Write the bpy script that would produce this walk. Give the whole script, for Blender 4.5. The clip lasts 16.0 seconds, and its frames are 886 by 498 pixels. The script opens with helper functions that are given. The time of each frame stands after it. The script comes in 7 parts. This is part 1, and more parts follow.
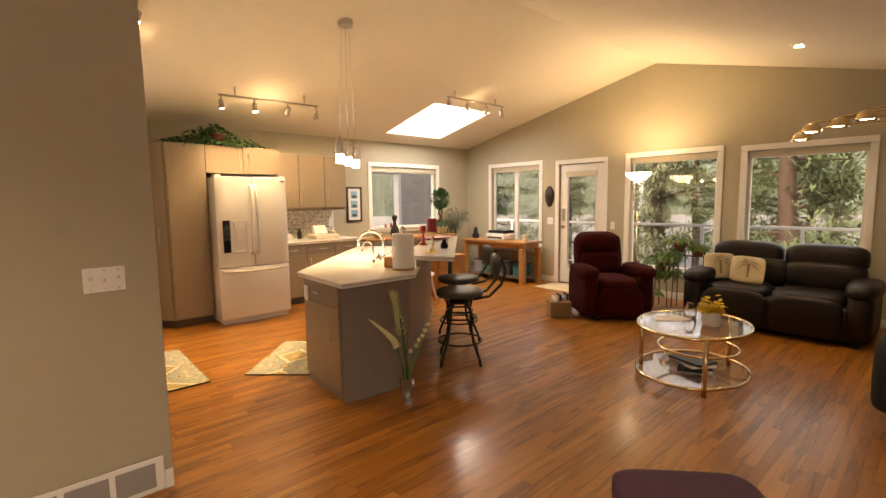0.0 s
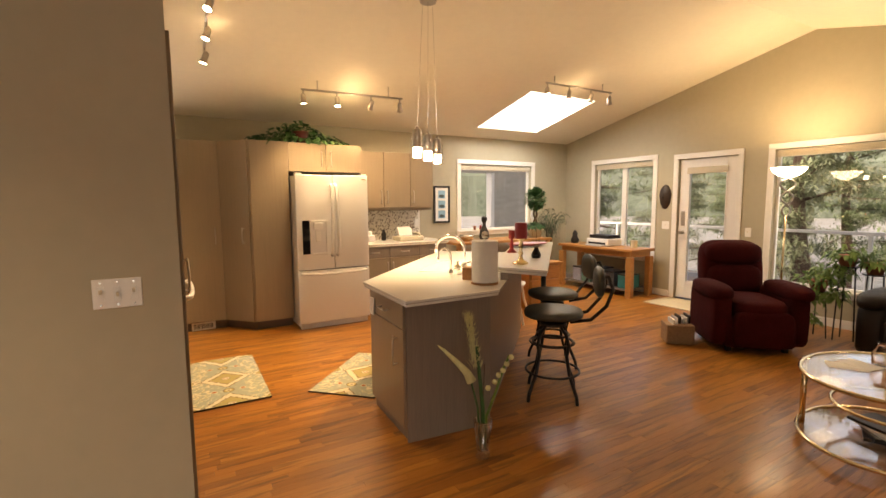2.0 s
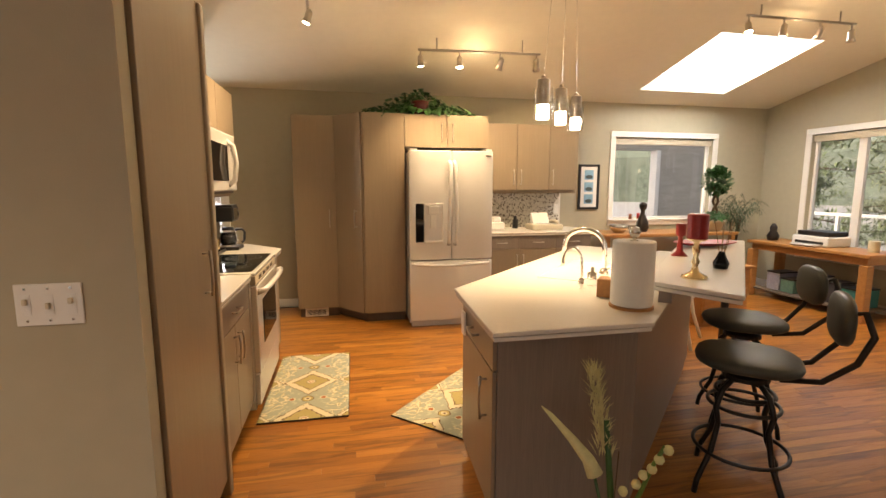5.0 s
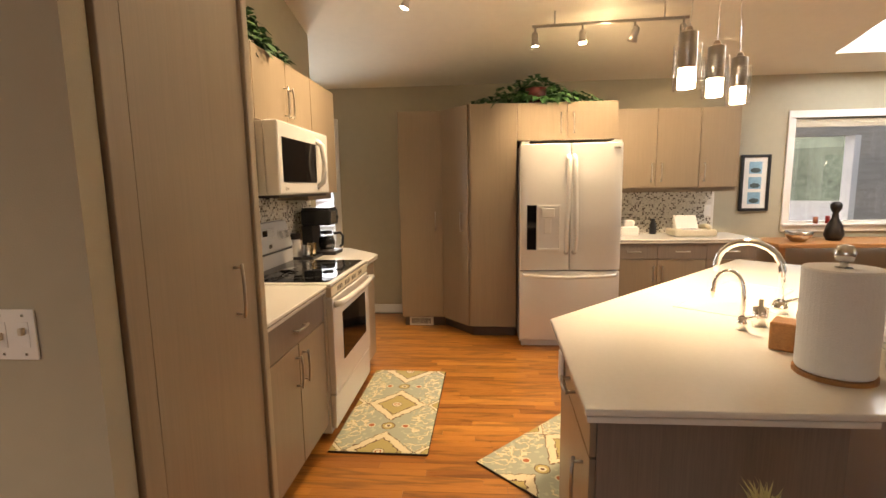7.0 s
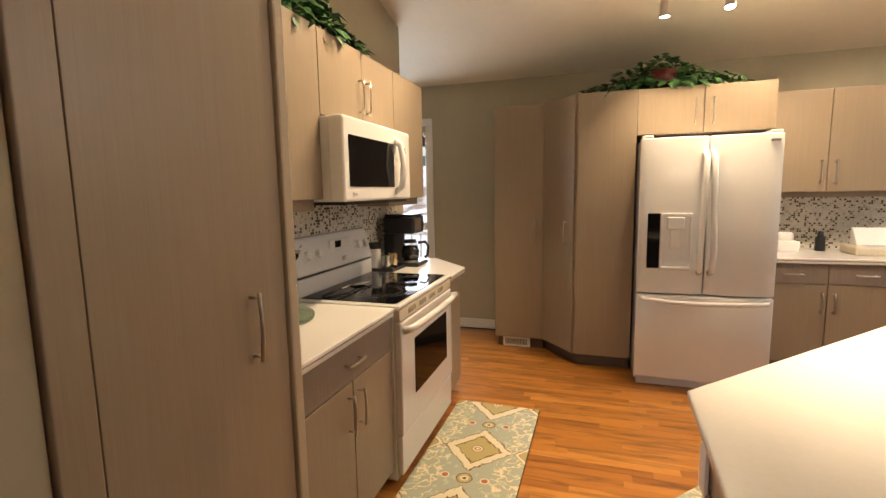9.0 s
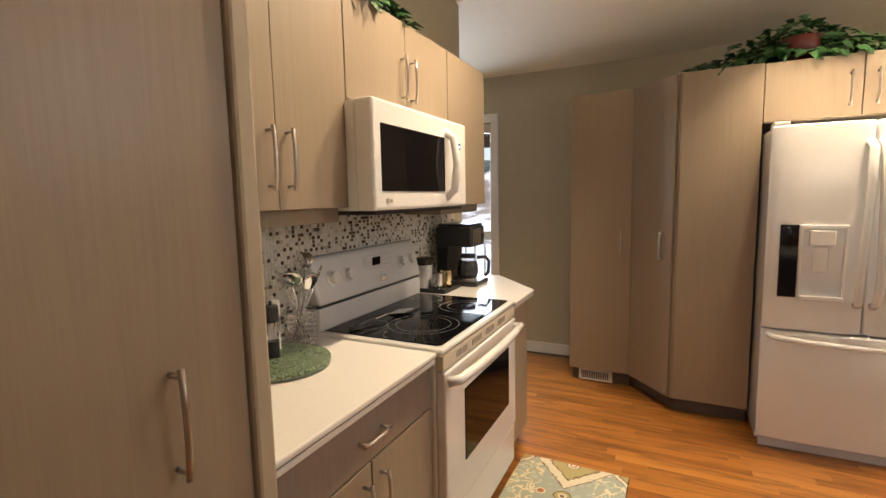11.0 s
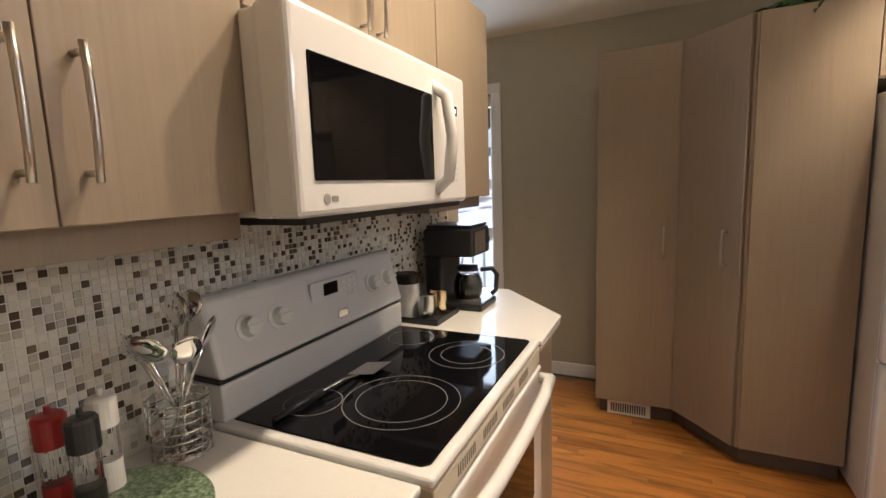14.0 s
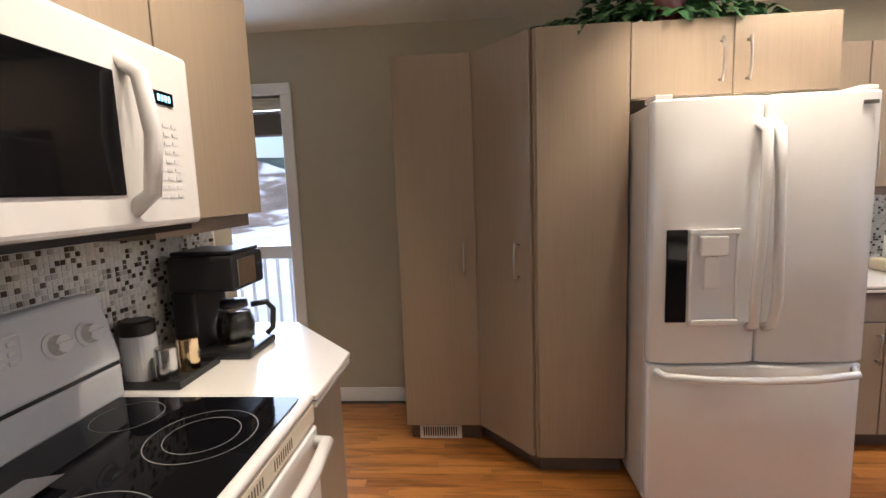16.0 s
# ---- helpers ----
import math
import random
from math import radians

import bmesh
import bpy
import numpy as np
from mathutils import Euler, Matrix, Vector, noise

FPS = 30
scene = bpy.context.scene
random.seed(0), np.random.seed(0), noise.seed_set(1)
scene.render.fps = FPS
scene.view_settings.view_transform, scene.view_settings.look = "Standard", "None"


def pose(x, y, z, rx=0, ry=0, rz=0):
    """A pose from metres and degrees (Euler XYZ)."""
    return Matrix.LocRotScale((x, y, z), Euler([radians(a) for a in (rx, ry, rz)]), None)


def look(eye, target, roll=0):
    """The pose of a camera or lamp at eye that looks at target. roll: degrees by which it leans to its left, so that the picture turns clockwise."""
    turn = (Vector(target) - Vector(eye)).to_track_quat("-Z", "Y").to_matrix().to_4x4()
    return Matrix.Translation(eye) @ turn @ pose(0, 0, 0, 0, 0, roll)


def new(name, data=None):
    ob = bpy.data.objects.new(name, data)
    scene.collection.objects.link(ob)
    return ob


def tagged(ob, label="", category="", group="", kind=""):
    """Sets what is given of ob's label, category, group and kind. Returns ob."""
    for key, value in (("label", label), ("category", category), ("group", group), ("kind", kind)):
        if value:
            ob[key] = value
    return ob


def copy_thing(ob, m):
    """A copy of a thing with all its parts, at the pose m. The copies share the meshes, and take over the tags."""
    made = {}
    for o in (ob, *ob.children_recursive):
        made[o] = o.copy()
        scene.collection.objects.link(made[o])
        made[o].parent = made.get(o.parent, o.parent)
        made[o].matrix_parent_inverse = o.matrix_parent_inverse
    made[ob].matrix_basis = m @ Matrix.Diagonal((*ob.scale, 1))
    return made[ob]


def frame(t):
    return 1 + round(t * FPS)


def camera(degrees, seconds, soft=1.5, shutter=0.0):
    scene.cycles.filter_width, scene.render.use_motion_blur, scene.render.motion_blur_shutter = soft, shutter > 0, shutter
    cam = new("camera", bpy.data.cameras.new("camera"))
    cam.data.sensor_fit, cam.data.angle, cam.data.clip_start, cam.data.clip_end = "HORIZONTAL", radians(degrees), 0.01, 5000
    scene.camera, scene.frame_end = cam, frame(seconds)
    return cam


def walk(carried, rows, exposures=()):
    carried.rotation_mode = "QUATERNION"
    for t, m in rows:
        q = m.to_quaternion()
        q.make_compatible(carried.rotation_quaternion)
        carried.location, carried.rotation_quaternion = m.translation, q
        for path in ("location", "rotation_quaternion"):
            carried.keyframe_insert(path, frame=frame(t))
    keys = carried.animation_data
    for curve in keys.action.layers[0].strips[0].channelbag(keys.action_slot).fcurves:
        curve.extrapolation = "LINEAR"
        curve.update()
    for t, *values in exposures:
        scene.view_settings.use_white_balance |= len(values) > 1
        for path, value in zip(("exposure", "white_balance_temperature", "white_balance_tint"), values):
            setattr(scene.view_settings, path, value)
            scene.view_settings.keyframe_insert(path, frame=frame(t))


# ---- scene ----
cam = camera(87.2, 16.0)
PATH = [
    (0, (0.065, -0.047, 1.483), (1.401, 1.426, 1.276), -0.7),
    (0.5, (0.226, 0.02, 1.493), (1.47, 1.573, 1.292), -0.6),
    (1, (0.338, 0.114, 1.488), (1.494, 1.734, 1.29), -0.6),
    (1.5, (0.445, 0.27, 1.482), (1.526, 1.941, 1.286), -0.5),
    (2, (0.533, 0.413, 1.484), (1.541, 2.128, 1.281), -0.4),
    (2.5, (0.666, 0.553, 1.487), (1.583, 2.317, 1.273), -0.4),
    (3, (0.787, 0.669, 1.481), (1.607, 2.479, 1.255), -0.4),
    (3.5, (0.885, 0.809, 1.469), (1.617, 2.654, 1.228), -0.2),
    (4, (0.972, 0.938, 1.467), (1.609, 2.816, 1.21), -0.0),
    (6.5, (1.363, 1.578, 1.44), (1.361, 3.56, 1.175), -0.6),
    (7, (1.416, 1.704, 1.446), (1.264, 3.681, 1.182), -0.9),
    (7.5, (1.473, 1.829, 1.455), (1.162, 3.786, 1.189), -1.2),
    (8, (1.48, 1.948, 1.451), (1.047, 3.884, 1.193), -1.5),
    (8.5, (1.455, 2.102, 1.453), (0.932, 4.016, 1.201), -1.2),
    (9, (1.443, 2.21, 1.456), (0.845, 4.103, 1.211), -1.0),
    (9.5, (1.433, 2.367, 1.459), (0.734, 4.227, 1.227), -1.0),
    (12, (1.193, 3.04, 1.462), (0.21, 4.764, 1.207), -1.4),
    (12.5, (1.158, 3.198, 1.47), (0.107, 4.876, 1.188), -1.8),
    (13, (1.129, 3.297, 1.47), (0.063, 4.964, 1.179), -2.2),
    (13.5, (1.057, 3.392, 1.465), (0.065, 5.106, 1.182), -2.4),
    (14, (0.968, 3.481, 1.469), (0.122, 5.274, 1.199), -2.0),
    (14.5, (0.947, 3.564, 1.474), (0.242, 5.418, 1.214), -2.0),
    (15, (0.984, 3.679, 1.471), (0.422, 5.582, 1.223), -2.1),
    (15.5, (1.044, 3.764, 1.476), (0.654, 5.709, 1.227), -2.1),
    (16, (1.064, 3.832, 1.475), (0.914, 5.81, 1.223), -2.1),
]
walk(cam, [(t, look(eye, target, roll)) for t, eye, target, roll in PATH],
     [(0, 1.3, 8700, 18), (4, 1.3, 8000, 15), (9, 1.16, 6600, 14), (12.5, 1.2, 5800, 13), (14, 1.0, 5600, 13), (16, 1.08, 5250, 15)])

# ---- world, sun, lamps ----
world = bpy.data.worlds.new("world")
scene.world = world
world.use_nodes = True
wn = world.node_tree.nodes
sky = wn.new("ShaderNodeTexSky")
sky.sky_type, sky.sun_disc = "NISHITA", False
sky.sun_elevation, sky.sun_rotation = radians(40), radians(270)
sky.air_density, sky.dust_density = 1.0, 3.0
world.node_tree.links.new(sky.outputs[0], wn["Background"].inputs[0])
wn["Background"].inputs[1].default_value = 0.12
sun_data = bpy.data.lights.new("sun", "SUN")
sun_data.energy, sun_data.angle, sun_data.color = 2.2, radians(20), (1, 0.95, 0.88)
sun = new("sun", sun_data)
sun.matrix_world = pose(0, 0, 8, 50, 0, -93)

WARM = (1.0, 0.76, 0.47)


def lamp(name, kind, at, power, to=None, size=0.05, cone=100, colour=WARM):
    d = bpy.data.lights.new(name, kind)
    d.energy, d.color = power, colour
    if kind == "SPOT":
        d.spot_size, d.spot_blend, d.shadow_soft_size = radians(cone), 0.7, size
    elif kind == "AREA":
        d.size = size
    else:
        d.shadow_soft_size = size
    ob = new(name, d)
    ob.matrix_world = look(at, to) if to else Matrix.Translation(at)
    return ob


# ---- plan ----
WEST, NORTH, EAST, SOUTH = -0.07, 6.95, 7.12, -2.2   # faces of the walls
HALL = -2.6                                          # west end of the hall
SW_Y = 2.65                                          # face of the switch wall
RIDGE_Y, RIDGE_Z, SLOPE_N, SLOPE_S = 3.05, 3.44, 0.23, 0.245


def ceil_z(y):
    return RIDGE_Z - (SLOPE_N * (y - RIDGE_Y) if y > RIDGE_Y else SLOPE_S * (RIDGE_Y - y))


# ---- materials ----
def material(name, base, rough=0.5, metal=0.0, vary=0.12, scale=6.0, bump=0.0, bump_scale=200.0, stretch=(1, 1, 1), coat=0.0, emit=0.0, spec=0.5):
    m = bpy.data.materials.new(name)
    m.use_nodes = True
    n, l = m.node_tree.nodes, m.node_tree.links
    b = n["Principled BSDF"]
    b.inputs["Roughness"].default_value, b.inputs["Metallic"].default_value = rough, metal
    b.inputs["Coat Weight"].default_value, b.inputs["Coat Roughness"].default_value = coat, 0.12
    b.inputs["Specular IOR Level"].default_value = spec
    b.inputs["Base Color"].default_value = (*base, 1)
    if emit:
        b.inputs["Emission Color"].default_value, b.inputs["Emission Strength"].default_value = (*base, 1), emit
    if vary or bump:
        geo = n.new("ShaderNodeNewGeometry")
        mp = n.new("ShaderNodeMapping")
        mp.inputs["Scale"].default_value = stretch
        l.new(geo.outputs["Position"], mp.inputs[0])
    if vary:
        big, fine = n.new("ShaderNodeTexNoise"), n.new("ShaderNodeTexNoise")
        big.inputs["Scale"].default_value, fine.inputs["Scale"].default_value = scale, scale * 9
        big.inputs["Detail"].default_value = fine.inputs["Detail"].default_value = 4
        l.new(mp.outputs[0], big.inputs["Vector"]), l.new(mp.outputs[0], fine.inputs["Vector"])
        add = n.new("ShaderNodeMath")
        add.operation = "ADD"
        l.new(big.outputs[0], add.inputs[0]), l.new(fine.outputs[0], add.inputs[1])
        rng = n.new("ShaderNodeMapRange")
        rng.inputs[1].default_value, rng.inputs[2].default_value = 0.6, 1.4
        rng.inputs[3].default_value, rng.inputs[4].default_value = 1 - vary, 1 + vary
        l.new(add.outputs[0], rng.inputs[0])
        mix = n.new("ShaderNodeMix")
        mix.data_type, mix.blend_type = "RGBA", "MULTIPLY"
        mix.inputs[0].default_value = 1
        mix.inputs[6].default_value = (*base, 1)
        l.new(rng.outputs[0], mix.inputs[7])
        l.new(mix.outputs[2], b.inputs["Base Color"])
    if bump:
        tex, bp = n.new("ShaderNodeTexNoise"), n.new("ShaderNodeBump")
        tex.inputs["Scale"].default_value, tex.inputs["Detail"].default_value = bump_scale, 3
        bp.inputs["Strength"].default_value, bp.inputs["Distance"].default_value = bump, 0.004
        l.new(mp.outputs[0], tex.inputs["Vector"]), l.new(tex.outputs[0], bp.inputs["Height"])
        l.new(bp.outputs[0], b.inputs["Normal"])
    return m


def ramp_material(name, stops, rough, island=False, grain=None, constant=True, bump=0.0, coat=0.0, vor=0.0):
    """Colours picked at random for each piece (island) or from a noise."""
    m = bpy.data.materials.new(name)
    m.use_nodes = True
    n, l = m.node_tree.nodes, m.node_tree.links
    b = n["Principled BSDF"]
    b.inputs["Roughness"].default_value = rough
    b.inputs["Coat Weight"].default_value, b.inputs["Coat Roughness"].default_value = coat, 0.15
    geo, ramp = n.new("ShaderNodeNewGeometry"), n.new("ShaderNodeValToRGB")
    ramp.color_ramp.interpolation = "CONSTANT" if constant else "LINEAR"
    while len(ramp.color_ramp.elements) < len(stops):
        ramp.color_ramp.elements.new(0.5)
    for e, (p, c) in zip(ramp.color_ramp.elements, stops):
        e.position, e.color = p, (*c, 1)
    if island:
        info, add, fr = n.new("ShaderNodeObjectInfo"), n.new("ShaderNodeMath"), n.new("ShaderNodeMath")
        add.operation, fr.operation = "ADD", "FRACT"
        l.new(geo.outputs["Random Per Island"], add.inputs[0]), l.new(info.outputs["Random"], add.inputs[1])
        l.new(add.outputs[0], fr.inputs[0]), l.new(fr.outputs[0], ramp.inputs[0])
        last = fr.outputs[0]
    out = ramp.outputs[0]
    if vor:
        tex = n.new("ShaderNodeTexNoise")
        tex.inputs["Scale"].default_value, tex.inputs["Detail"].default_value = vor, 6
        l.new(geo.outputs["Position"], tex.inputs["Vector"]), l.new(tex.outputs[0], ramp.inputs[0])
    if grain:
        sx, sy, sz, amount = grain
        mp, tex, fine = n.new("ShaderNodeMapping"), n.new("ShaderNodeTexNoise"), n.new("ShaderNodeTexNoise")
        mp.inputs["Scale"].default_value = (sx, sy, sz)
        l.new(geo.outputs["Position"], mp.inputs[0])
        if island:
            comb = n.new("ShaderNodeMath")
            comb.operation = "MULTIPLY"
            comb.inputs[1].default_value = 37.0
            l.new(last, comb.inputs[0])
            tex.noise_dimensions = fine.noise_dimensions = "4D"
            l.new(comb.outputs[0], tex.inputs["W"]), l.new(comb.outputs[0], fine.inputs["W"])
        tex.inputs["Scale"].default_value, tex.inputs["Detail"].default_value = 1.0, 5
        tex.inputs["Distortion"].default_value = 1.2
        fine.inputs["Scale"].default_value, fine.inputs["Detail"].default_value = 5.0, 3
        l.new(mp.outputs[0], tex.inputs["Vector"]), l.new(mp.outputs[0], fine.inputs["Vector"])
        add2, rng, mix = n.new("ShaderNodeMath"), n.new("ShaderNodeMapRange"), n.new("ShaderNodeMix")
        l.new(tex.outputs[0], add2.inputs[0]), l.new(fine.outputs[0], add2.inputs[1])
        rng.inputs[1].default_value, rng.inputs[2].default_value = 0.65, 1.35
        rng.inputs[3].default_value, rng.inputs[4].default_value = 1 - amount, 1 + amount * 0.7
        l.new(add2.outputs[0], rng.inputs[0])
        mix.data_type, mix.blend_type = "RGBA", "MULTIPLY"
        mix.inputs[0].default_value = 1
        l.new(out, mix.inputs[6]), l.new(rng.outputs[0], mix.inputs[7])
        out = mix.outputs[2]
        if bump:
            bp = n.new("ShaderNodeBump")
            bp.inputs["Strength"].default_value, bp.inputs["Distance"].default_value = bump, 0.002
            l.new(add2.outputs[0], bp.inputs["Height"]), l.new(bp.outputs[0], b.inputs["Normal"])
    l.new(out, b.inputs["Base Color"])
    return m


def glass_material(name, tint=(1, 1, 1), rough=0.0, ior=1.45, clear=0.0):
    m = bpy.data.materials.new(name)
    m.use_nodes = True
    b = m.node_tree.nodes["Principled BSDF"]
    b.inputs["Base Color"].default_value = (*tint, 1)
    b.inputs["Roughness"].default_value, b.inputs["IOR"].default_value = rough, ior
    b.inputs["Transmission Weight"].default_value = 1
    return m


def pane_material(name, low=0.045):
    """Thin window glass: clear, with a mirror part by Fresnel."""
    m = bpy.data.materials.new(name)
    m.use_nodes = True
    n, l = m.node_tree.nodes, m.node_tree.links
    n.remove(n["Principled BSDF"])
    clear, gloss, mix, fres = n.new("ShaderNodeBsdfTransparent"), n.new("ShaderNodeBsdfGlossy"), n.new("ShaderNodeMixShader"), n.new("ShaderNodeLayerWeight")
    gloss.inputs["Roughness"].default_value = 0.0
    fres.inputs["Blend"].default_value = 0.5
    power, scale = n.new("ShaderNodeMath"), n.new("ShaderNodeMapRange")
    power.operation = "POWER"
    power.inputs[1].default_value = 4.0
    scale.inputs[3].default_value, scale.inputs[4].default_value = low, 0.8
    l.new(fres.outputs["Facing"], power.inputs[0]), l.new(power.outputs[0], scale.inputs[0])
    l.new(scale.outputs[0], mix.inputs[0]), l.new(clear.outputs[0], mix.inputs[1]), l.new(gloss.outputs[0], mix.inputs[2])
    l.new(mix.outputs[0], n["Material Output"].inputs[0])
    return m


M_WALL = material("wall_paint", (0.43, 0.39, 0.29), 0.85, vary=0.04, scale=1.5, bump=0.15, bump_scale=260)
M_CEIL = material("ceiling_paint", (0.79, 0.74, 0.62), 0.9, vary=0.03, scale=1.5, bump=0.3, bump_scale=120)
M_TRIM = material("white_trim_paint", (0.8, 0.78, 0.74), 0.4, vary=0.03, scale=4, bump=0.05)
def oak_material(name):
    """Oak strips: a tone for each strip, contour-like growth rings drawn out along it, and fine pores."""
    m = bpy.data.materials.new(name)
    m.use_nodes = True
    n, l = m.node_tree.nodes, m.node_tree.links
    b = n["Principled BSDF"]
    b.inputs["Coat Weight"].default_value, b.inputs["Coat Roughness"].default_value = 0.22, 0.14
    geo, info = n.new("ShaderNodeNewGeometry"), n.new("ShaderNodeObjectInfo")

    def op(kind, a, c):
        k = n.new("ShaderNodeMath")
        k.operation = kind
        for i, v in enumerate((a, c)):
            if isinstance(v, (int, float)):
                k.inputs[i].default_value = v
            elif v is not None:
                l.new(v, k.inputs[i])
        return k.outputs[0]

    def noise(scale, detail, w):
        mp, t = n.new("ShaderNodeMapping"), n.new("ShaderNodeTexNoise")
        mp.inputs["Scale"].default_value = scale
        t.noise_dimensions = "4D"
        t.inputs["Scale"].default_value, t.inputs["Detail"].default_value = 1.0, detail
        l.new(geo.outputs["Position"], mp.inputs[0])
        l.new(mp.outputs[0], t.inputs["Vector"]), l.new(w, t.inputs["W"])
        return t.outputs[0]

    def remap(v, a, c, lo, hi):
        k = n.new("ShaderNodeMapRange")
        for i, q in enumerate((a, c, lo, hi)):
            k.inputs[i + 1].default_value = q
        l.new(v, k.inputs[0])
        return k.outputs[0]
    rand = op("FRACT", op("ADD", geo.outputs["Random Per Island"], info.outputs["Random"]), None)
    w = op("MULTIPLY", rand, 37.0)
    rings = op("PINGPONG", op("MULTIPLY", noise((0.9, 9, 9), 3, w), 4.5), 0.5)
    pores = noise((9, 260, 260), 3, w)
    broad = noise((1.1, 6, 6), 3, w)
    tone = n.new("ShaderNodeValToRGB")
    stops = ((0, (0.2, 0.066, 0.012)), (0.35, (0.295, 0.11, 0.019)), (0.7, (0.37, 0.147, 0.026)), (1, (0.46, 0.205, 0.042)))
    while len(tone.color_ramp.elements) < len(stops):
        tone.color_ramp.elements.new(0.5)
    for e, (p, c) in zip(tone.color_ramp.elements, stops):
        e.position, e.color = p, (*c, 1)
    l.new(op("ADD", op("MULTIPLY", rand, 0.7), op("MULTIPLY", broad, 0.3)), tone.inputs[0])
    dark = op("MULTIPLY", remap(rings, 0.0, 0.22, 0.6, 1.08), remap(pores, 0.3, 0.55, 0.8, 1.05))
    mix = n.new("ShaderNodeMix")
    mix.data_type, mix.blend_type = "RGBA", "MULTIPLY"
    mix.inputs[0].default_value = 1
    l.new(tone.outputs[0], mix.inputs[6]), l.new(dark, mix.inputs[7])
    l.new(mix.outputs[2], b.inputs["Base Color"])
    l.new(remap(pores, 0.3, 0.7, 0.42, 0.27), b.inputs["Roughness"])
    bp = n.new("ShaderNodeBump")
    bp.inputs["Strength"].default_value, bp.inputs["Distance"].default_value = 0.12, 0.002
    l.new(dark, bp.inputs["Height"]), l.new(bp.outputs[0], b.inputs["Normal"])
    return m


M_OAK = oak_material("oak_strip")
M_LAM = ramp_material("taupe_woodgrain_laminate", [(0, (0.25, 0.195, 0.138)), (1, (0.315, 0.25, 0.18))], 0.38, grain=(42, 42, 1.1, 0.085), constant=False, vor=1.2, bump=0.03)
M_LAMH = ramp_material("taupe_woodgrain_laminate_across", [(0, (0.2, 0.162, 0.135)), (1, (0.25, 0.206, 0.172))], 0.42, grain=(60, 60, 2.0, 0.14), constant=False, vor=1.5, bump=0.04)
M_EDGE = material("cream_cabinet_edge", (0.4, 0.34, 0.25), 0.45, vary=0.05, scale=8)
M_KICK = material("dark_toe_kick", (0.13, 0.1, 0.08), 0.6, vary=0.1)
M_QUARTZ = material("white_quartz", (0.74, 0.72, 0.68), 0.22, vary=0.03, scale=60, coat=0.2)
M_APPL = material("white_enamel", (0.72, 0.715, 0.7), 0.2, vary=0.015, scale=3, coat=0.4)
M_PANELGREY = material("pale_grey_enamel", (0.66, 0.66, 0.67), 0.25, vary=0.02, coat=0.3)
M_LOUVRE = material("grey_vent_louvre", (0.3, 0.29, 0.27), 0.5, vary=0.05)
M_BLKGLASS = material("black_glass", (0.004, 0.004, 0.005), 0.05, vary=0.0, spec=0.22)
M_BLACK = material("black_plastic", (0.015, 0.015, 0.016), 0.35, vary=0.1)
M_RING = material("grey_burner_mark", (0.17, 0.17, 0.17), 0.3, vary=0.0)
M_CHROME = material("polished_chrome", (0.82, 0.82, 0.82), 0.08, metal=1, vary=0)
M_NICKEL = material("satin_nickel", (0.52, 0.48, 0.43), 0.28, metal=1, vary=0.05, scale=30)
M_BRASS = material("polished_brass", (0.78, 0.62, 0.38), 0.15, metal=1, vary=0.05, scale=20)
M_STEEL = material("brushed_steel", (0.68, 0.67, 0.65), 0.22, metal=1, vary=0.08, scale=40)
M_IRON = material("dark_bronze_iron", (0.035, 0.03, 0.028), 0.4, metal=0.6, vary=0.2, scale=30)
M_GLASS = glass_material("clear_glass")
M_PANE = pane_material("window_pane")
M_CUT = pane_material("cut_glass", 0.2)
M_PENDANT = pane_material("pendant_glass", 0.1)
M_TILE = ramp_material("mosaic_tile", [(0, (0.08, 0.057, 0.038)), (0.1, (0.15, 0.115, 0.08)), (0.2, (0.5, 0.47, 0.41)), (0.3, (0.68, 0.65, 0.58)), (0.6, (0.77, 0.74, 0.67))], 0.15, island=True, coat=0.3)
M_GROUT = material("pale_grout", (0.76, 0.73, 0.67), 0.9, vary=0.06, scale=30, bump=0.3, bump_scale=500)
M_LEATHER = material("black_brown_leather", (0.014, 0.0095, 0.0085), 0.42, vary=0.25, scale=8, bump=0.4, bump_scale=180, spec=0.3)
M_PLUSH = material("burgundy_plush", (0.045, 0.004, 0.005), 0.9, vary=0.3, scale=7, bump=0.6, bump_scale=320, spec=0.12)
M_PURPLE = material("purple_cloth", (0.085, 0.035, 0.07), 0.9, vary=0.15, scale=20, bump=0.5, bump_scale=500)
M_SEAT = material("grey_green_vinyl", (0.06, 0.065, 0.055), 0.5, vary=0.12, scale=12, bump=0.2, bump_scale=300)
M_CREAM = material("cream_cloth", (0.6, 0.52, 0.36), 0.9, vary=0.12, scale=25, bump=0.4, bump_scale=400)
M_OLIVE = material("olive_print", (0.24, 0.2, 0.1), 0.9, vary=0.2, scale=25)
M_PAPER = material("white_paper", (0.8, 0.79, 0.76), 0.9, vary=0.03, scale=30, bump=0.35, bump_scale=250)
M_LEAF = material("green_leaf", (0.03, 0.095, 0.025), 0.45, vary=0.4, scale=25)
M_LEAF2 = material("bright_green_leaf", (0.11, 0.2, 0.04), 0.5, vary=0.4, scale=25)
M_STEM = material("brown_stem", (0.1, 0.065, 0.035), 0.8, vary=0.2, scale=25)
M_RED = material("red_wax", (0.28, 0.012, 0.012), 0.4, vary=0.1, scale=20)
M_POT = material("terracotta", (0.3, 0.1, 0.05), 0.8, vary=0.2, scale=20)
